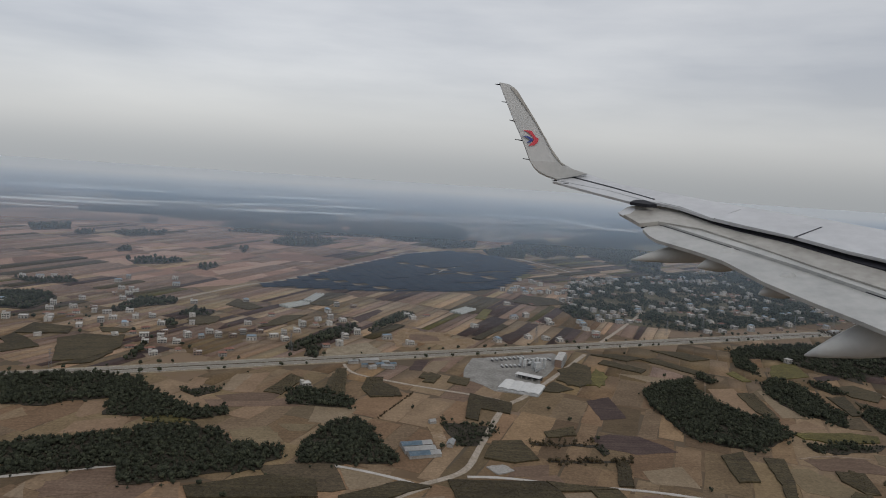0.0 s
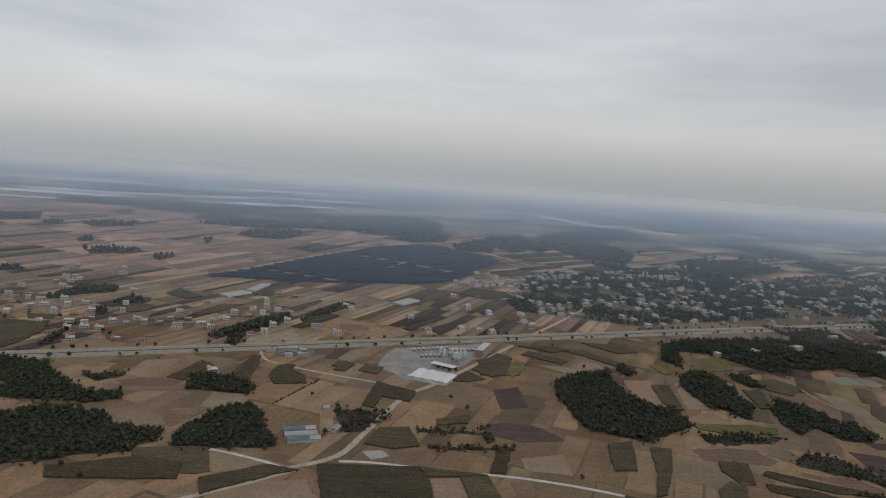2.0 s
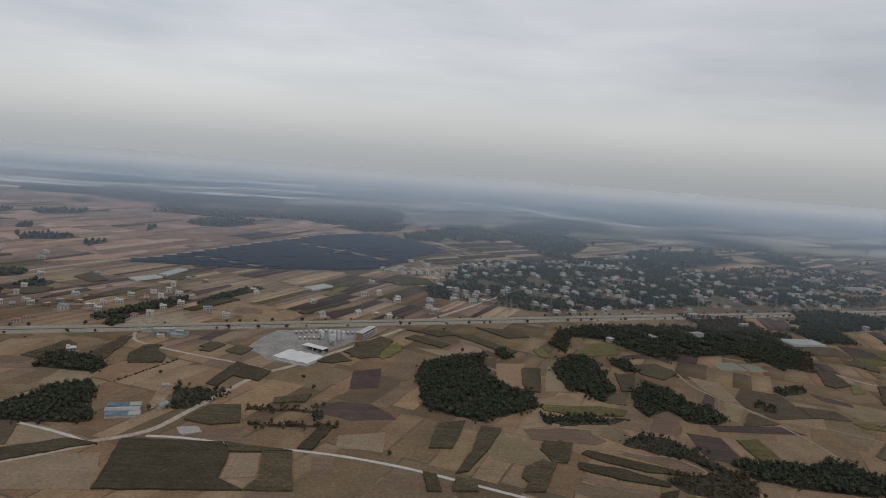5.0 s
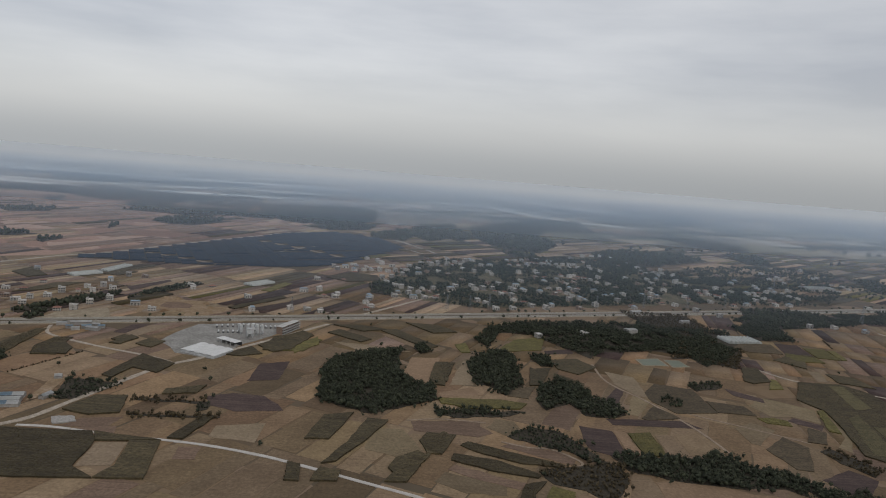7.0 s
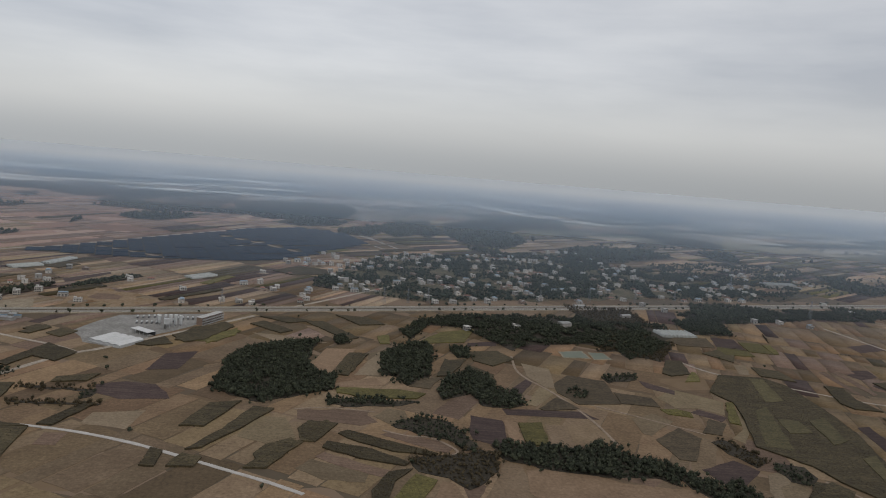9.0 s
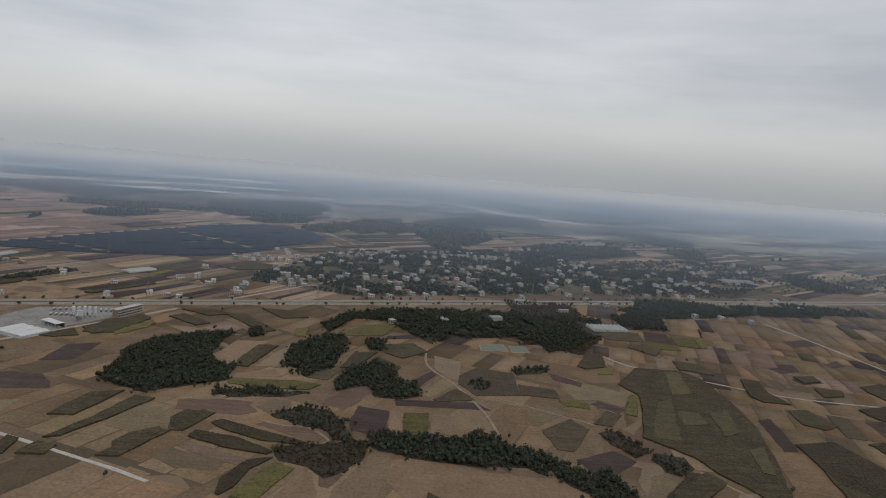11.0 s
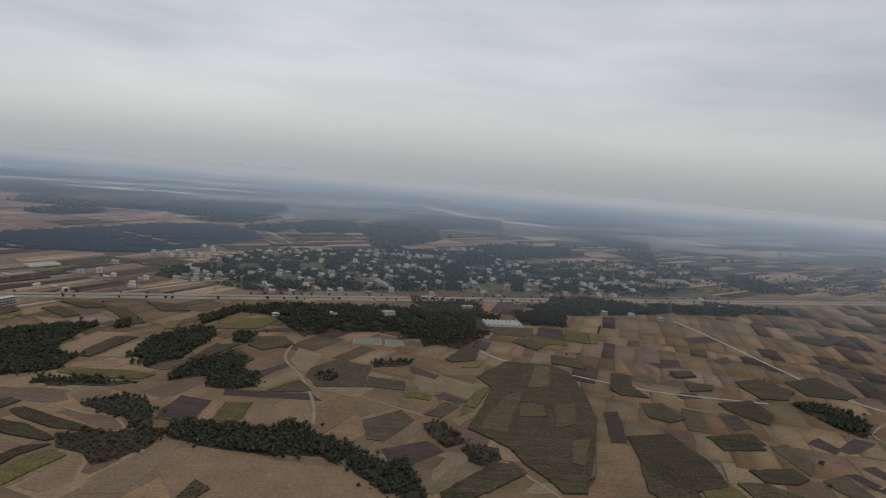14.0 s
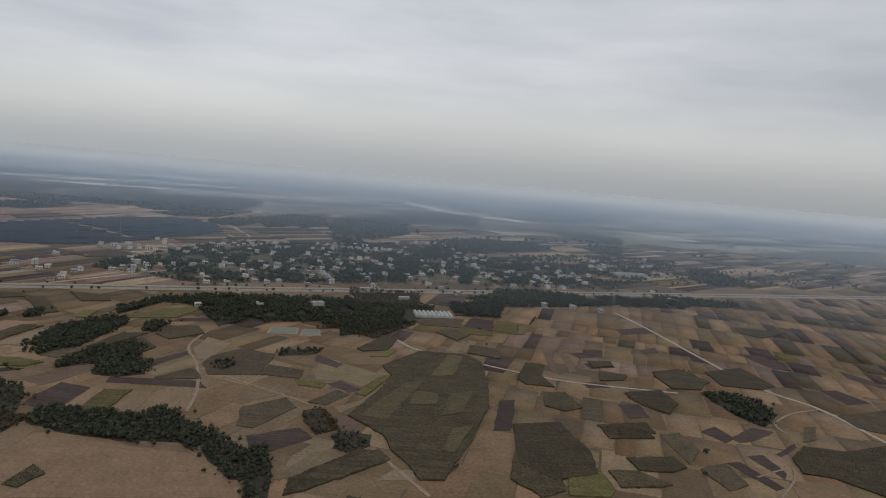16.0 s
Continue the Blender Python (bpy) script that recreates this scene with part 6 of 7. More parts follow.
def fill(x0, y0, x1, y1, turn, long_side, short_side, table, accept, seed):
    """Rows of narrow plots laid side by side at an angle, wherever the land is still free."""
    r = random.Random(seed)
    a = radians(turn)
    ca, sa = math.cos(a), math.sin(a)
    R = math.hypot(x1 - x0, y1 - y0) / 2
    cx, cy = (x0 + x1) / 2, (y0 + y1) / 2
    u = -R
    while u < R:
        L = r.uniform(*long_side)
        v = -R
        kind = pick(r, table)
        while v < R:
            w = r.uniform(*short_side)
            if r.random() < 0.75:
                kind = pick(r, table)
            g, sk = 0.5, r.uniform(-2, 2)
            du0, du1 = r.uniform(-6, 6), r.uniform(-6, 6)
            loc = [(u + g + du0, v + g), (u + L - g + du1, v + g + sk), (u + L - g + du1, v + w - g + sk), (u + g + du0, v + w - g)]
            pts = [(cx + p * ca - q * sa, cy + p * sa + q * ca) for p, q in loc]
            mx, my = sum(p[0] for p in pts) / 4, sum(p[1] for p in pts) / 4
            v += w
            if not (x0 < mx < x1 and y0 < my < y1) or kind is None or not accept(mx, my):
                continue
            test = [(mx, my)] + [(mx + (x - mx) * 0.92, my + (y - my) * 0.92) for x, y in pts] + [((pts[i][0] + pts[(i + 1) % 4][0]) / 2, (pts[i][1] + pts[(i + 1) % 4][1]) / 2) for i in range(4)]
            if HEIGHT[kind] > 0.3 and not all(clear_of(x, y, 0.6) for x, y in test):
                kind = "plots" if r.random() < 0.7 else "red_i"
            if HEIGHT[kind] > 0.3 and any(abs(hx - mx) < L and abs(hy - my) < L and inside(hx, hy, pts) for hx, hy in HOUSE_AT):
                kind = "plots"
            add_plot(kind, pts, HEIGHT[kind] * r.uniform(0.85, 1.15))
            if my < 780 and r.random() < 0.07 and all(clear_of(x, y, 0.6) for x, y in test):
                HEDGED.append(pts)
            if kind == "crop_i" and my < 520:
                TUFTS["crop"].extend((x, y, 1.7 + r.uniform(0.0, 0.15)) for x, y, z in spread(pts, 1.5, r, 1, 2))
        u += L


def offset(x, y):
    return (Vector((x, y, 0)) - ROAD_A).dot(ROAD_N)


SOUTH = (("plots", 87), ("crop_i", 4), ("ploughed_i", 0.7), ("green_i", 0.5), ("red_i", 5), ("grass_i", 2))
EAST = (("plots", 80), ("crop_i", 6), ("ploughed_i", 2), ("green_i", 3), ("red_i", 5), ("grass_i", 5))
EAST_FAR = (("plots", 56), ("crop_i", 12), ("ploughed_i", 12), ("green_i", 4), ("red_i", 8), ("grass_i", 12))
NORTH = (("plots_beyond", 42), ("crop_i", 12), ("ploughed_i", 15), ("green_i", 4), ("red_i", 20), ("grass_i", 9))
PLAIN = (("red_i", 60), ("plots_beyond", 14), ("crop_i", 1.5), ("ploughed_i", 3), (None, 34), ("grass_i", 4))
FARTHER = (("plots_beyond", 46), ("crop_i", 18), ("green_i", 18), ("red_i", 10), ("grass_i", 22), ("ploughed_i", 8))
fill(-420, 230, 560, 830, 66, (34, 78), (12, 30), SOUTH, lambda x, y: offset(x, y) < -15 and not inside(x, y, RED), 51)
fill(560, 230, 1500, 560, 76, (30, 62), (12, 34), EAST, lambda x, y: offset(x, y) < -15, 52)
fill(560, 560, 1700, 1250, 74, (34, 80), (10, 26), EAST_FAR, lambda x, y: offset(x, y) < -15, 57)
fill(-1000, 480, 330, 1020, 64, (55, 125), (7, 17), NORTH, lambda x, y: offset(x, y) > 15 and not inside(x, y, RED) and not inside(x, y, VILLAGE), 53)
fill(-1500, 900, 300, 2100, 66, (60, 170), (9, 26), PLAIN, lambda x, y: inside(x, y, RED), 54)
fill(150, 1000, 1900, 1750, 40, (70, 170), (8, 18), FARTHER, lambda x, y: offset(x, y) > 60 and not inside(x, y, VILLAGE) and not inside(x, y, RED), 55)
DISTANT = (("far_dark", 44), ("far_pale", 14), ("plots_beyond", 14), ("red_i", 8), (None, 26))
fill(-2300, 1900, 3700, 4900, 20, (60, 260), (16, 52), DISTANT, lambda x, y: not inside(x, y, RED) and not inside(x, y, SOLAR), 56)
EDGE_BUSHES = []
eb = random.Random(83)


def hedge(pts):
    """Low bushes and weeds along one or two sides of a plot."""
    for i in eb.sample(range(4), 1):
        (ax, ay), (bx, by) = pts[i], pts[(i + 1) % 4]
        n = int(math.hypot(bx - ax, by - ay) / 1.7)
        for j in range(n):
            if eb.random() < 0.75:
                k = (j + eb.random()) / n
                EDGE_BUSHES.append((ax + (bx - ax) * k + eb.uniform(-0.5, 0.5), ay + (by - ay) * k + eb.uniform(-0.5, 0.5), eb.uniform(0.5, 1.7)))


for _p in HEDGED:
    hedge(_p)
for _k, _n, _l in (("crop", "cane_stalks", "dark green cane stalks standing on the plots"), ("green", "vegetable_leaves", "yellow-green leaves on the vegetable plots")):
    tuft_mass(_n, TUFTS[_k], _k + "_i", _l, 0.42)
tuft_mass("field_edge_bushes", EDGE_BUSHES, "leaf_brown", "low dark bushes and weeds along field edges", 1.1)
PLOT_NAME = {
    "plots_beyond": ("bleached_plots", "patchwork of stubble plots beyond the highway, lightened as by haze"),
    "plots": ("stubble_plots", "patchwork of tan and brown stubble plots"), "crop_i": ("crop_plots", "dark green cane plots scattered among stubble"),
    "ploughed_i": ("ploughed_plots", "dark ploughed plots scattered among stubble"), "green_i": ("green_plots", "yellow-green vegetable plots"),
    "red_i": ("red_plots", "reddish-brown bare plots"), "far_dark": ("orchard_plots", "dark orchards and scrub on the far plain"), "far_pale": ("fallow_plots", "pale fallow fields on the far plain"), "grass_i": ("grass_plots", "rough olive-brown grass plots")}
for _k, (_v, _f, _s) in PLOTS.items():
    tagged(new(PLOT_NAME[_k][0], raw_mesh(PLOT_NAME[_k][0], _v, _f, _s, _k)), PLOT_NAME[_k][1], "fields", kind="stuff")


# ---- the far plain ----
FAR_SPOTS = []


def far_wood(*pts):
    near = sum(p[1] for p in pts) / len(pts) < 1000
    bm = bmesh.new()
    slab(bm, rough_outline(pts, 15.0, 3.0, wr), -0.05, 0.8 + wr.uniform(0, 0.3))
    tagged(part("wood_floor", bm, "litter"), "dark leaf litter under the trees", "ground", kind="structure")
    FAR_SPOTS.extend(spread(pts, 5.0 if near else 9.5, wr, *((3.5, 6.5) if near else (6.0, 9.5))))


TOWN = ([], [], [])


def block(x, y, w, d, h, turn):
    V, F, S = TOWN
    k, c, s = len(V), math.cos(turn), math.sin(turn)
    for z in (-0.1, h):
        V.extend((x + u * c - v * s, y + u * s + v * c, z) for u, v in ((-w / 2, -d / 2), (w / 2, -d / 2), (w / 2, d / 2), (-w / 2, d / 2)))
    F.extend((k + 4, k + 5, k + 6, k + 7))
    S.append(4)
    for i in range(4):
        j = (i + 1) % 4
        F.extend((k + i, k + j, k + 4 + j, k + 4 + i))
        S.append(4)
    V.extend((x + u * c - v * s, y + u * s + v * c, z) for z in (h, h + 2.4) for u, v in ((-w / 4, -d / 4), (w / 8, -d / 4), (w / 8, d / 3), (-w / 4, d / 3)))
    k += 8
    F.extend((k + 4, k + 5, k + 6, k + 7))
    S.append(4)
    for i in range(4):
        j = (i + 1) % 4
        F.extend((k + i, k + j, k + 4 + j, k + 4 + i))
        S.append(4)


tr = random.Random(61)


def far_town(count, *pts):
    xs, ys = [p[0] for p in pts], [p[1] for p in pts]
    n = 0
    for _ in range(count * 6):
        x, y = tr.uniform(min(xs), max(xs)), tr.uniform(min(ys), max(ys))
        if inside(x, y, pts) and n < count:
            n += 1
            wide = tr.random() < 0.12
            block(x, y, tr.uniform(22, 40) if wide else tr.uniform(6, 9), tr.uniform(10, 16) if wide else tr.uniform(6, 9), tr.uniform(4, 6) if wide else tr.uniform(4, 8), tr.uniform(0.1, 0.6))


def sandbar(width, *pts):
    bm = bmesh.new()
    ribbon(bm, pts, width, 0.9)
    tagged(part("river_reach", bm, "river"), "pale reach of river and sandbanks far off", "river", kind="structure")


far_wood((-598, 1446), (-601, 1494), (-516, 1522), (-499, 1459), (-552, 1405))
far_wood((-652, 1726), (-626, 1782), (-596, 1668))
far_wood((-813, 1525), (-747, 1574), (-696, 1470), (-745, 1413))
far_wood((-677, 1445), (-647, 1465), (-621, 1409), (-642, 1385))
far_wood((-504, 1222), (-499, 1267), (-471, 1213), (-486, 1191))
far_wood((-435, 1106), (-409, 1152), (-346, 1131), (-369, 1096), (-412, 1072))
far_wood((-319, 1079), (-304, 1129), (-291, 1102), (-297, 1052))
far_wood((-275, 1431), (-259, 1529), (-164, 1570), (-149, 1498), (-176, 1402), (-232, 1393))
far_wood((-313, 1334), (-294, 1325), (-288, 1260))
far_wood((-407, 1591), (-360, 1692), (-292, 1693), (-156, 1720), (-77, 1799), (-65, 1638), (-172, 1628), (-284, 1588))
far_wood((-187, 1982), (-94, 2050), (109, 2002), (181, 1962), (161, 1767), (71, 1677), (17, 1586), (-37, 1617), (-99, 1712))
far_wood((57, 1518), (98, 1629), (182, 1649), (167, 1551), (94, 1495))
far_wood((181, 1487), (247, 1613), (295, 1614), (257, 1401), (222, 1403), (187, 1415))
far_wood((266, 1657), (385, 1850), (378, 1655), (384, 1551), (309, 1424), (271, 1499))
far_wood((422, 1801), (647, 2109), (663, 1929), (503, 1419), (446, 1482), (414, 1564))
far_wood((-477, 833), (-460, 838), (-415, 826), (-412, 783), (-429, 748))
far_wood((-510, 915), (-480, 912), (-439, 934), (-420, 909), (-466, 887))
far_wood((-318, 776), (-315, 808), (-301, 839), (-273, 837), (-268, 814), (-298, 781), (-305, 758))
far_wood((-247, 723), (-240, 737), (-227, 702), (-236, 700))
far_wood((-245, 773), (-231, 788), (-216, 780), (-233, 753))
far_wood((-105, 642), (-105, 658), (-50, 761), (-47, 745), (-80, 674), (-94, 636))
far_wood((-27, 749), (11, 841), (12, 822), (-19, 741))
far_wood((-84, 622), (-85, 648), (-73, 660), (-72, 615))
far_wood((-232, 583), (-238, 630), (-234, 644), (-225, 589))
far_wood((-46, 1760), (-40, 2045), (120, 2140), (203, 1860), (147, 1689), (108, 1557), (27, 1604))
far_wood((286, 1753), (379, 1761), (415, 1560), (380, 1464), (327, 1549))
far_wood((415, 1560), (484, 1651), (594, 1648), (604, 1527), (534, 1364), (449, 1404))
far_wood((450, 1352), (513, 1349), (544, 1236), (482, 1236))
far_wood((648, 1397), (737, 1513), (827, 1524), (840, 1432), (756, 1291), (658, 1270))
far_wood((973, 1926), (1102, 1922), (1175, 1835), (1130, 1678), (1027, 1665))
far_wood((1028, 1609), (1110, 1610), (1060, 1433), (1001, 1442))
far_wood((960, 2638), (1279, 3116), (1550, 3147), (1377, 2543), (1065, 2247), (936, 2273))
far_wood((596, 2212), (817, 2219), (776, 1886), (649, 1854))
far_wood((1160, 1330), (1209, 1286), (1205, 1164), (1139, 1109), (1109, 1176))
far_wood((975, 971), (1026, 970), (1095, 957), (1080, 925), (1001, 910), (959, 924))
far_wood((735, 912), (786, 933), (855, 922), (834, 868), (753, 827), (709, 810))
far_wood((218, 903), (242, 935), (253, 897), (251, 838), (225, 847))
far_wood((553, 1017), (640, 1029), (612, 933), (534, 913))
far_wood((-96, 671), (-63, 731), (-39, 742), (-59, 693), (-87, 645))
far_wood((-32, 730), (-3, 806), (11, 831), (21, 827), (-2, 771), (-26, 719))
far_wood((-321, 766), (-315, 825), (-272, 844), (-264, 812), (-290, 792), (-311, 757))
far_wood((-469, 817), (-443, 843), (-404, 818), (-393, 788), (-399, 747), (-429, 748))
far_wood((-243, 756), (-239, 774), (-209, 779), (-210, 758))
far_town(30, (-355, 1860), (-234, 2090), (-187, 1982), (-320, 1765))
far_town(45, (-194, 2191), (-98, 2398), (199, 2381), (166, 2135), (-121, 1973))
far_town(75, (173, 1957), (309, 2134), (454, 2046), (355, 1766), (198, 1682))
far_town(14, (-764, 2003), (-701, 2170), (-648, 2014), (-717, 1906))
far_town(30, (-11, 2983), (269, 3521), (472, 3491), (209, 2931))
far_town(45, (195, 1967), (262, 2354), (400, 2155), (400, 1878), (268, 1770))
far_town(14, (793, 1901), (946, 2076), (899, 1864), (798, 1779))
far_town(20, (572, 3306), (989, 4425), (962, 3684), (604, 3003))
far_town(20, (-129, 2060), (6, 2301), (53, 2131), (-68, 1939))
far_wood((-923, 1988), (-688, 2223), (-476, 2097), (-214, 2183), (-169, 1852), (-439, 1846), (-539, 1794), (-661, 1883), (-873, 1888))
far_wood((-449, 1712), (-439, 1846), (-310, 1741), (-160, 1792), (-145, 1682), (-232, 1568), (-342, 1597))
far_wood((512, 2007), (653, 2080), (792, 2072), (752, 1920), (571, 1867))
far_wood((685, 1464), (889, 1522), (918, 1448), (806, 1344), (689, 1335))
sandbar(64, (-1500, 2150), (-1179, 2161), (-1010, 2160), (-847, 2181), (-673, 2180), (-509, 2223), (-337, 2268), (-193, 2290), (-60, 2330))
sandbar(44, (-1400, 2330), (-1269, 2316), (-1088, 2316), (-905, 2316), (-800, 2370), (-640, 2420), (-480, 2480))
sandbar(26, (-1300, 2030), (-1060, 1955), (-969, 1958), (-880, 1975))
sandbar(30, (-689, 2393), (-545, 2509), (-396, 2585), (-271, 2600), (-80, 2620))
sandbar(36, (300, 2700), (460, 2669), (610, 2564), (712, 2336), (853, 2221), (960, 2180))
sandbar(22, (526, 2700), (675, 2580), (777, 2522))
sandbar(50, (-2100, 2700), (-1500, 2760), (-1000, 2900), (-500, 3000), (0, 3060))
for _w, _p in ((120, ((-275, 2623), (-192, 2649), (-104, 2643))), (90, ((-161, 2185), (0, 2300), (153, 2400)))):
    sandbar(_w * 0.2, *_p)


SHEDS = ([], [], [])


def shed_strip(x, y, w, d, h, turn):
    """A long white shed or greenhouse with a low ridge."""
    V, F, S = SHEDS
    k, c, s = len(V), math.cos(turn), math.sin(turn)
    for u, v, z in ((-w / 2, -d / 2, -0.1), (w / 2, -d / 2, -0.1), (w / 2, d / 2, -0.1), (-w / 2, d / 2, -0.1), (-w / 2, -d / 2, h), (w / 2, -d / 2, h), (w / 2, d / 2, h), (-w / 2, d / 2, h), (-w / 2, 0, h * 1.3), (w / 2, 0, h * 1.3)):
        V.append((x + u * c - v * s, y + u * s + v * c, z))
    for f in ((0, 1, 5, 4), (2, 3, 7, 6), (4, 5, 9, 8), (6, 7, 8, 9), (1, 2, 6, 9, 5), (3, 0, 4, 8, 7)):
        F.extend(k + i for i in f)
        S.append(len(f))


def shed_parks():
    """White sheds and greenhouses in clusters over the far plain."""
    r = random.Random(93)
    parks = [(-100, 2200, 190, 50, 50), (60, 2290, 200, 70, 60), (330, 2080, 140, 70, 40), (560, 2560, 200, 80, 70), (780, 2420, 160, 80, 70), (-380, 2420, 200, 60, 50), (250, 2700, 300, 120, 90), (1000, 2900, 300, 140, 70)]
    for _ in range(90):
        y = r.uniform(2100, 4300)
        parks.append((r.uniform(-0.65, 0.8) * y + 300, y, 120 * y / 2400, 45 * y / 2400, r.randrange(4, 16)))
    for px, py, sx, sy, n in parks:
        for _ in range(n // 2):
            x, y = px + r.gauss(0, sx), py + r.gauss(0, sy)
            if not inside(x, y, RED):
                k = max(1.0, y / 2600)
                shed_strip(x, y, r.uniform(6, 18) * k, r.uniform(3, 6) * k, r.uniform(2, 4.5), r.uniform(0.1, 0.5))


shed_parks()
tagged(new("far_sheds", raw_mesh("far_sheds", *SHEDS, "shed_roof")), "white sheds and greenhouses scattered over the far plain", "sheds", kind="stuff")


def beyond():
    """Woods, hamlets and towns strewn over the plain out to the horizon, denser towards the town."""
    r = random.Random(71)
    for _ in range(210):
        y = r.uniform(1550, 4700)
        x = r.uniform(-0.75, 0.85) * y + 300
        if inside(x, y, RED) or inside(x, y, SOLAR):
            continue
        L, w = r.uniform(60, 240) * y / 2400, r.uniform(20, 60) * y / 2400
        a = r.uniform(-0.25, 0.45)
        step = 10 + y / 220
        for _ in range(int(L * w / step ** 2 * 0.55)):
            u, v = r.gauss(0, 0.33) * L, r.gauss(0, 0.33) * w
            FAR_SPOTS.append((x + u * math.cos(a) - v * math.sin(a), y + u * math.sin(a) + v * math.cos(a), r.uniform(7, 11) * (0.8 + y / 6000)))
    for _ in range(46):
        y = r.uniform(1900, 4700)
        x = r.uniform(-0.75, 0.85) * y + 300
        if inside(x, y, RED):
            continue
        for _ in range(r.randrange(5, 18)):
            k = y / 2400
            px, py = x + r.gauss(0, 60) * k, y + r.gauss(0, 34) * k
            big = r.random() < 0.2
            block(px, py, r.uniform(20, 40) if big else r.uniform(8, 14), r.uniform(10, 18), r.uniform(4, 9), r.uniform(0, 0.7))
    for _ in range(16):
        x, y = r.gauss(1500, 420), r.uniform(4350, 4650)
        block(x, y, r.uniform(16, 26), 18, r.uniform(18, 36), 0.3)


beyond()
tree_mass("far_woods", FAR_SPOTS, "blue-dark woods and shelter belts over the plain", "woods", "leaf", FAR_CROWNS)
tagged(new("far_town", raw_mesh("far_town", *TOWN, "town")), "pale buildings of distant towns across the plain", "town", kind="stuff")


# ---- the airliner's wing, beside the eye at the start of the flight ----
wing = tagged(new("airliner_wing"), "pale grey airliner wing with tall winglet and lowered flaps", "wing")
wing.matrix_basis = eye_pose(0.0, 0.0, 183.83, -3.49, -6.996, 3.74) @ pose(0, 0, 0, -90)


def plate(pts, up, thick, lift):
    """A plate of even thickness under an outline."""
    bm = bmesh.new()
    top = [bm.verts.new(Vector(p) + up * lift) for p in pts]
    low = [bm.verts.new(Vector(p) + up * (lift - thick)) for p in pts]
    bm.faces.new(top)
    bm.faces.new(low[::-1])
    n = len(pts)
    for i in range(n):
        bm.faces.new((low[i], low[(i + 1) % n], top[(i + 1) % n], top[i]))
    bmesh.ops.recalc_face_normals(bm, faces=bm.faces[:])
    bmesh.ops.triangulate(bm, faces=[f for f in bm.faces if len(f.verts) > 4])
    return bm


def wing_panel(name, material, label, thick, lift, *pts):
    part(name, plate(pts, WING_UP, thick, lift), material, wing, label)


def winglet_panel(name, material, label, thick, off, *pts, on=None):
    return part(name, plate(pts, Vector((0, 1, 0)), thick, off + thick / 2), material, on or wing, label)


def rod(bm, p, q, radii, n=12):
    """A body of revolution from p to q with the given radii along it."""
    p, q = Vector(p), Vector(q)
    turn = (q - p).to_track_quat("Z", "Y").to_matrix()
    rings = []
    for i, r in enumerate(radii):
        c = p + (q - p) * i / (len(radii) - 1)
        rings.append([bm.verts.new(c + turn @ Vector((r * math.cos(6.2832 * k / n), r * 1.25 * math.sin(6.2832 * k / n), 0))) for k in range(n)])
    for a, b in zip(rings, rings[1:]):
        for k in range(n):
            bm.faces.new((a[k], a[(k + 1) % n], b[(k + 1) % n], b[k]))
    bm.faces.new(rings[0][::-1])
    bm.faces.new(rings[-1])


def static_wick(p, q):
    bm = bmesh.new()
    rod(bm, p, q, (0.012, 0.006), 6)
    part("static_wick", bm, "wing_dark", wing, "thin black static wick")


def flap_fairing(tip, root, r):
    bm = bmesh.new()
    rod(bm, tip, root, [r * k for k in (0.05, 0.3, 0.52, 0.72, 0.88, 0.97, 1.0, 0.95)], 16)
    for f in bm.faces:
        f.smooth = True
    part("flap_fairing", bm, "wing_flap", wing, "grey pointed flap track fairing")


WING_UP = Vector((-0.098, -0.334, 0.937))
wing_panel('wing_box', 'wing_white', 'pale grey upper wing skin', 0.05, 0, (2.59, 15.53, 1.57), (2.91, 15.70, 1.66), (3.34, 15.73, 1.72), (3.83, 14.64, 1.38), (4.66, 13.54, 1.08), (5.38, 12.59, 0.81), (6.34, 11.49, 0.52), (7.50, 9.89, 0.07), (6.63, 8.74, -0.43), (6.25, 9.63, -0.15), (5.96, 10.04, -0.03), (5.53, 10.84, 0.21), (4.98, 11.64, 0.43), (4.73, 12.00, 0.54), (4.41, 12.79, 0.78), (4.02, 13.34, 0.94), (3.50, 14.28, 1.22))
wing_panel('aileron', 'wing_white', 'pale grey aileron', 0.05, -0.01, (2.49, 15.51, 1.55), (2.93, 15.53, 1.60), (3.54, 14.43, 1.28), (4.06, 13.40, 0.96), (3.96, 13.21, 0.88), (3.65, 13.51, 0.96), (3.15, 14.31, 1.20))
wing_panel('aileron_seam', 'wing_dark', 'dark hinge line of the aileron', 0.01, 0.004, (2.93, 15.65, 1.65), (2.96, 15.69, 1.67), (3.58, 14.59, 1.34), (4.11, 13.55, 1.02), (4.18, 13.41, 0.98), (4.14, 13.36, 0.96), (4.09, 13.48, 1.00), (3.56, 14.51, 1.31))
wing_panel('track_cover', 'wing_dark', 'small dark tracked cover at the flap end', 0.06, 0.03, (3.64, 13.30, 0.89), (3.78, 13.41, 0.94), (3.94, 13.35, 0.93), (4.08, 13.03, 0.83), (3.95, 13.04, 0.82))
wing_panel('spoiler', 'wing_white', 'light spoiler panel', 0.03, 0.014, (4.18, 13.20, 0.90), (4.62, 13.23, 0.96), (5.35, 12.28, 0.70), (4.74, 11.96, 0.52), (4.45, 12.77, 0.78))
wing_panel('spoiler', 'wing_white', 'light spoiler panel', 0.03, 0.014, (4.76, 11.98, 0.53), (5.37, 12.27, 0.70), (6.12, 11.05, 0.34), (5.55, 10.77, 0.18), (4.97, 11.63, 0.43))
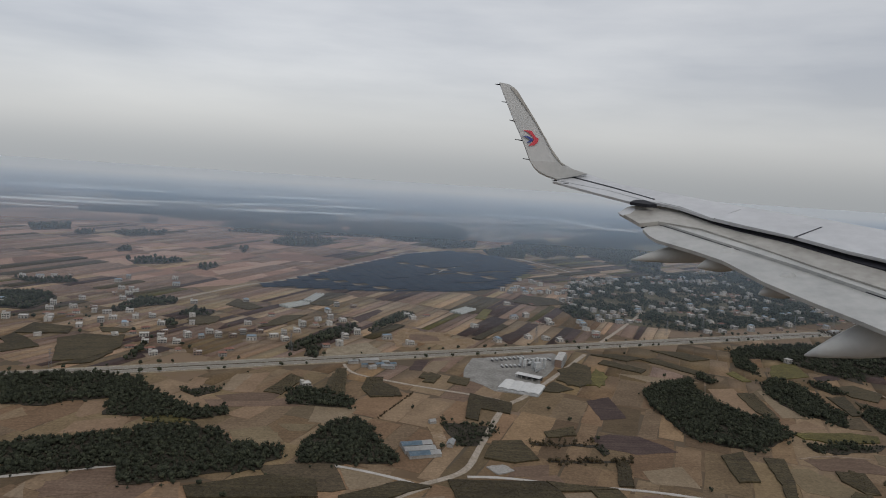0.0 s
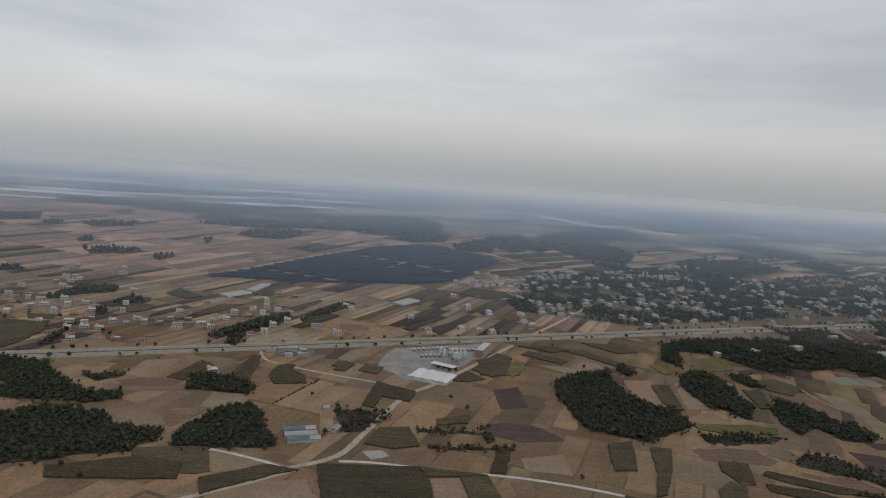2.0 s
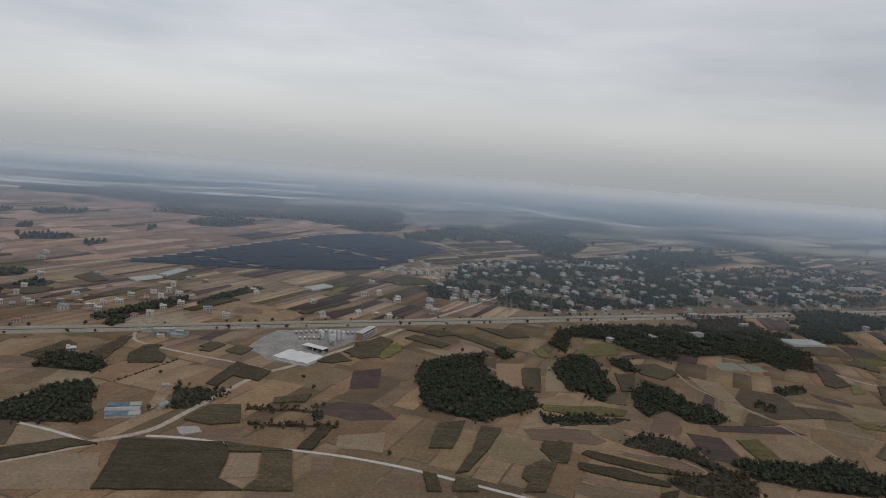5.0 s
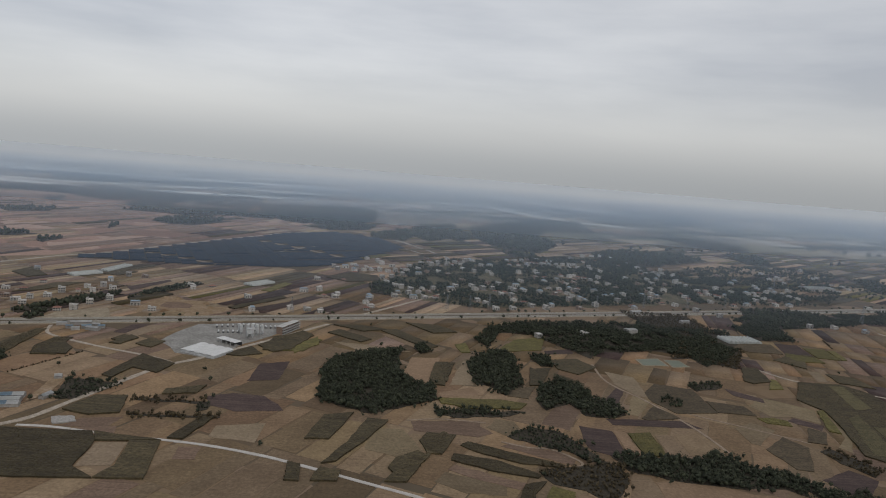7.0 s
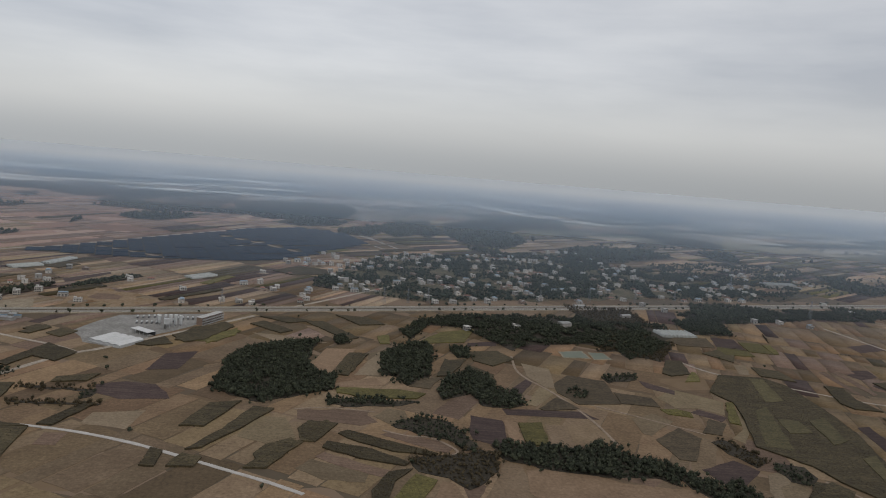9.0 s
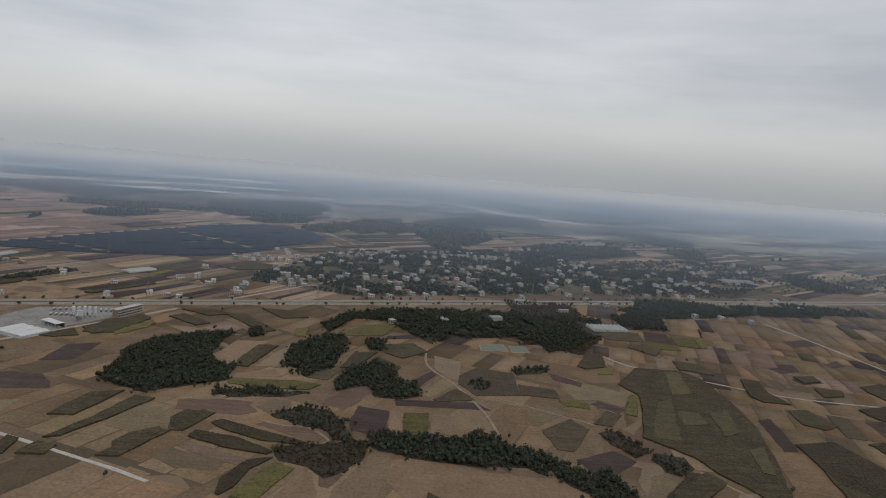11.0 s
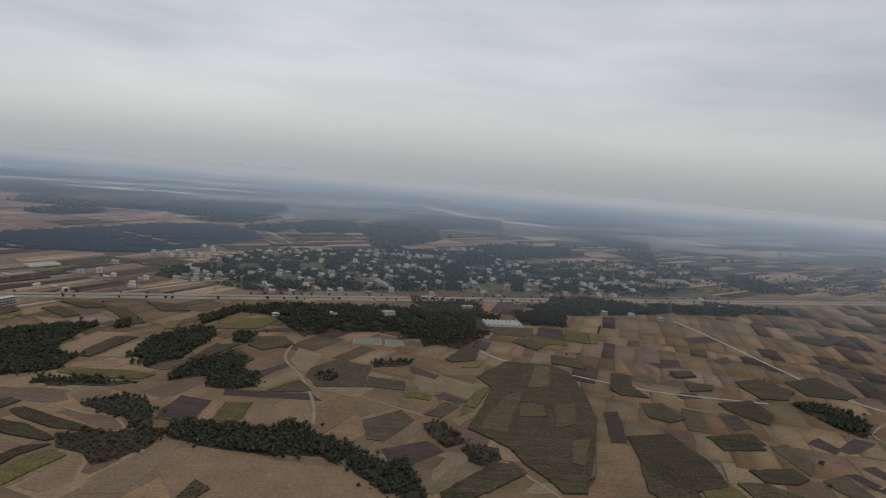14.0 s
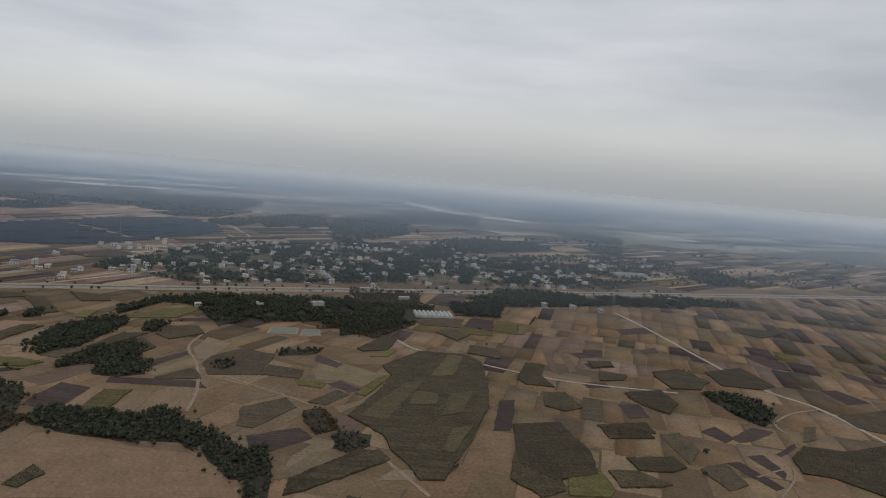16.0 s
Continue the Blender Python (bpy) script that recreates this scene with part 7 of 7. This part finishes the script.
wing_panel('spoiler', 'wing_white', 'light spoiler panel', 0.03, 0.014, (5.57, 10.76, 0.18), (6.15, 11.05, 0.34), (7.16, 9.44, -0.12), (6.62, 8.73, -0.43), (6.24, 9.62, -0.16), (5.95, 10.03, -0.04))
wing_panel('spoiler_seam', 'wing_dark', 'dark seam between spoilers', 0.01, 0.012, (4.73, 11.97, 0.52), (4.75, 11.96, 0.52), (5.37, 12.28, 0.70), (5.34, 12.28, 0.70))
wing_panel('spoiler_seam', 'wing_dark', 'dark seam between spoilers', 0.01, 0.012, (5.53, 10.76, 0.18), (5.57, 10.74, 0.18), (6.15, 11.05, 0.35), (6.13, 11.06, 0.35))
wing_panel('cove', 'wing_dark', 'black gap behind the spoilers', 0.04, -0.1, (4.54, 13.18, 0.94), (4.88, 12.36, 0.68), (5.13, 11.99, 0.57), (5.71, 11.18, 0.34), (6.15, 10.35, 0.09), (6.45, 9.91, -0.03), (6.85, 9.01, -0.31), (6.57, 8.63, -0.47), (6.19, 9.51, -0.20), (5.93, 9.99, -0.06), (5.52, 10.81, 0.19), (4.98, 11.64, 0.43), (4.76, 12.07, 0.57), (4.46, 12.95, 0.85))
wing_panel('fore_flap', 'wing_beige', 'soiled beige fore flap', 0.07, -0.12, (3.41, 13.20, 0.83), (3.66, 13.48, 0.95), (4.06, 13.53, 1.01), (4.48, 13.01, 0.87), (4.81, 12.18, 0.61), (5.05, 11.79, 0.49), (5.60, 10.97, 0.26), (6.03, 10.15, 0.01), (6.30, 9.68, -0.13), (6.68, 8.78, -0.41), (6.19, 8.13, -0.69), (5.85, 8.99, -0.42), (5.44, 9.85, -0.16), (5.05, 10.75, 0.12), (4.49, 11.88, 0.47), (3.94, 12.47, 0.62), (3.59, 12.46, 0.58))
wing_panel('flap_end_cap', 'wing_white', 'bright end of the fore flap', 0.02, -0.114, (3.38, 13.16, 0.81), (3.65, 13.43, 0.93), (3.76, 13.28, 0.89), (3.59, 13.05, 0.79), (3.42, 13.00, 0.75))
wing_panel('mid_flap', 'wing_flap', 'pale grey middle flap', 0.05, -0.15, (3.92, 12.60, 0.66), (4.13, 12.40, 0.61), (4.55, 12.04, 0.53), (5.12, 10.91, 0.19), (5.52, 9.98, -0.10), (5.97, 9.16, -0.35), (6.35, 8.33, -0.60), (6.11, 8.03, -0.74), (5.78, 8.87, -0.47), (5.26, 9.97, -0.13), (4.77, 10.93, 0.16), (4.08, 12.26, 0.56))
wing_panel('flap_slot', 'wing_dark', 'dark slot between flaps', 0.03, -0.19, (3.61, 12.46, 0.58), (3.82, 12.72, 0.70), (3.97, 12.74, 0.72), (4.15, 12.45, 0.63), (4.84, 11.09, 0.22), (5.35, 10.13, -0.07), (5.87, 9.00, -0.42), (6.21, 8.14, -0.69), (6.10, 7.99, -0.75), (5.78, 8.86, -0.47), (5.27, 9.98, -0.13), (4.77, 10.93, 0.16), (4.08, 12.25, 0.56), (3.91, 12.56, 0.65))
wing_panel('aft_flap', 'wing_flap', 'grey trailing flap', 0.06, -0.2, (3.62, 12.36, 0.55), (3.81, 12.56, 0.64), (3.97, 12.57, 0.66), (4.10, 12.30, 0.58), (4.79, 10.98, 0.18), (5.29, 10.02, -0.11), (5.80, 8.90, -0.46), (6.13, 8.04, -0.73), (5.60, 7.34, -1.03), (5.27, 8.08, -0.80), (5.14, 8.40, -0.70), (4.92, 8.89, -0.55), (4.59, 9.72, -0.29), (4.37, 10.61, 0.00), (4.11, 11.10, 0.15), (3.68, 11.80, 0.35), (3.62, 12.06, 0.44))
winglet = winglet_panel('winglet', 'wing_grey', 'tall blended winglet', 0.1, 0, (1.29, 15.60, 3.80), (1.50, 15.60, 3.76), (1.60, 15.60, 3.70), (1.71, 15.60, 3.58), (2.15, 15.60, 2.87), (2.47, 15.60, 2.30), (2.69, 15.60, 1.98), (2.82, 15.60, 1.90), (3.00, 15.60, 1.81), (3.31, 15.60, 1.71), (2.95, 15.60, 1.64), (2.60, 15.60, 1.58), (2.38, 15.60, 1.65), (2.20, 15.60, 1.74), (2.08, 15.60, 1.86), (1.98, 15.60, 2.03), (1.82, 15.60, 2.48), (1.63, 15.60, 2.92), (1.46, 15.60, 3.35))
winglet_panel('leading_edge', 'wing_beige', 'darker leading edge strip', 0.02, -0.062, (1.54, 15.60, 3.68), (1.62, 15.60, 3.68), (1.72, 15.60, 3.57), (2.15, 15.60, 2.86), (2.47, 15.60, 2.29), (2.70, 15.60, 1.96), (2.79, 15.60, 1.90), (2.71, 15.60, 1.91), (2.53, 15.60, 2.12), (2.30, 15.60, 2.55), (2.02, 15.60, 3.01), on=winglet)
winglet_panel('root_band', 'wing_flap', 'grey blended root band', 0.02, -0.061, (1.98, 15.60, 2.00), (2.27, 15.60, 2.00), (2.57, 15.60, 1.98), (2.79, 15.60, 1.86), (3.00, 15.60, 1.80), (3.28, 15.60, 1.71), (2.95, 15.60, 1.65), (2.60, 15.60, 1.59), (2.38, 15.60, 1.67), (2.20, 15.60, 1.76), (2.08, 15.60, 1.86), on=winglet)
winglet_panel('red_emblem', 'emblem_red', 'red crescent emblem', 0.01, -0.07, (1.82, 15.60, 2.71), (2.02, 15.60, 2.69), (2.11, 15.60, 2.55), (2.18, 15.60, 2.51), (2.15, 15.60, 2.42), (2.08, 15.60, 2.36), (1.94, 15.60, 2.35), (2.03, 15.60, 2.43), (2.07, 15.60, 2.48), (2.02, 15.60, 2.58), (1.94, 15.60, 2.65), on=winglet)
winglet_panel('blue_emblem', 'emblem_blue', 'blue swallow-tail emblem', 0.01, -0.075, (1.80, 15.60, 2.58), (1.96, 15.60, 2.56), (2.07, 15.60, 2.49), (2.00, 15.60, 2.43), (1.89, 15.60, 2.42), (1.98, 15.60, 2.47), (1.94, 15.60, 2.52), on=winglet)
static_wick((1.32, 15.60, 3.76), (1.19, 15.60, 3.77))
static_wick((1.49, 15.60, 3.35), (1.34, 15.60, 3.37))
static_wick((1.64, 15.60, 2.92), (1.52, 15.60, 2.95))
static_wick((1.82, 15.60, 2.48), (1.64, 15.60, 2.51))
static_wick((1.99, 15.60, 2.04), (1.82, 15.60, 2.07))
static_wick((2.54, 15.20, 1.52), (2.42, 15.20, 1.54))
static_wick((2.80, 15.20, 1.46), (2.68, 15.20, 1.47))
static_wick((3.03, 15.20, 1.40), (2.92, 15.20, 1.41))
static_wick((3.29, 15.20, 1.31), (3.14, 15.20, 1.33))
flap_fairing((3.29, 11.94, -0.19), (4.96, 11.94, 0.03), 0.17)
flap_fairing((4.12, 11.08, -0.30), (4.74, 11.08, -0.15), 0.15)
flap_fairing((4.60, 9.96, -0.66), (5.13, 9.96, -0.50), 0.15)
flap_fairing((4.66, 8.79, -1.37), (6.23, 8.79, -0.99), 0.235)
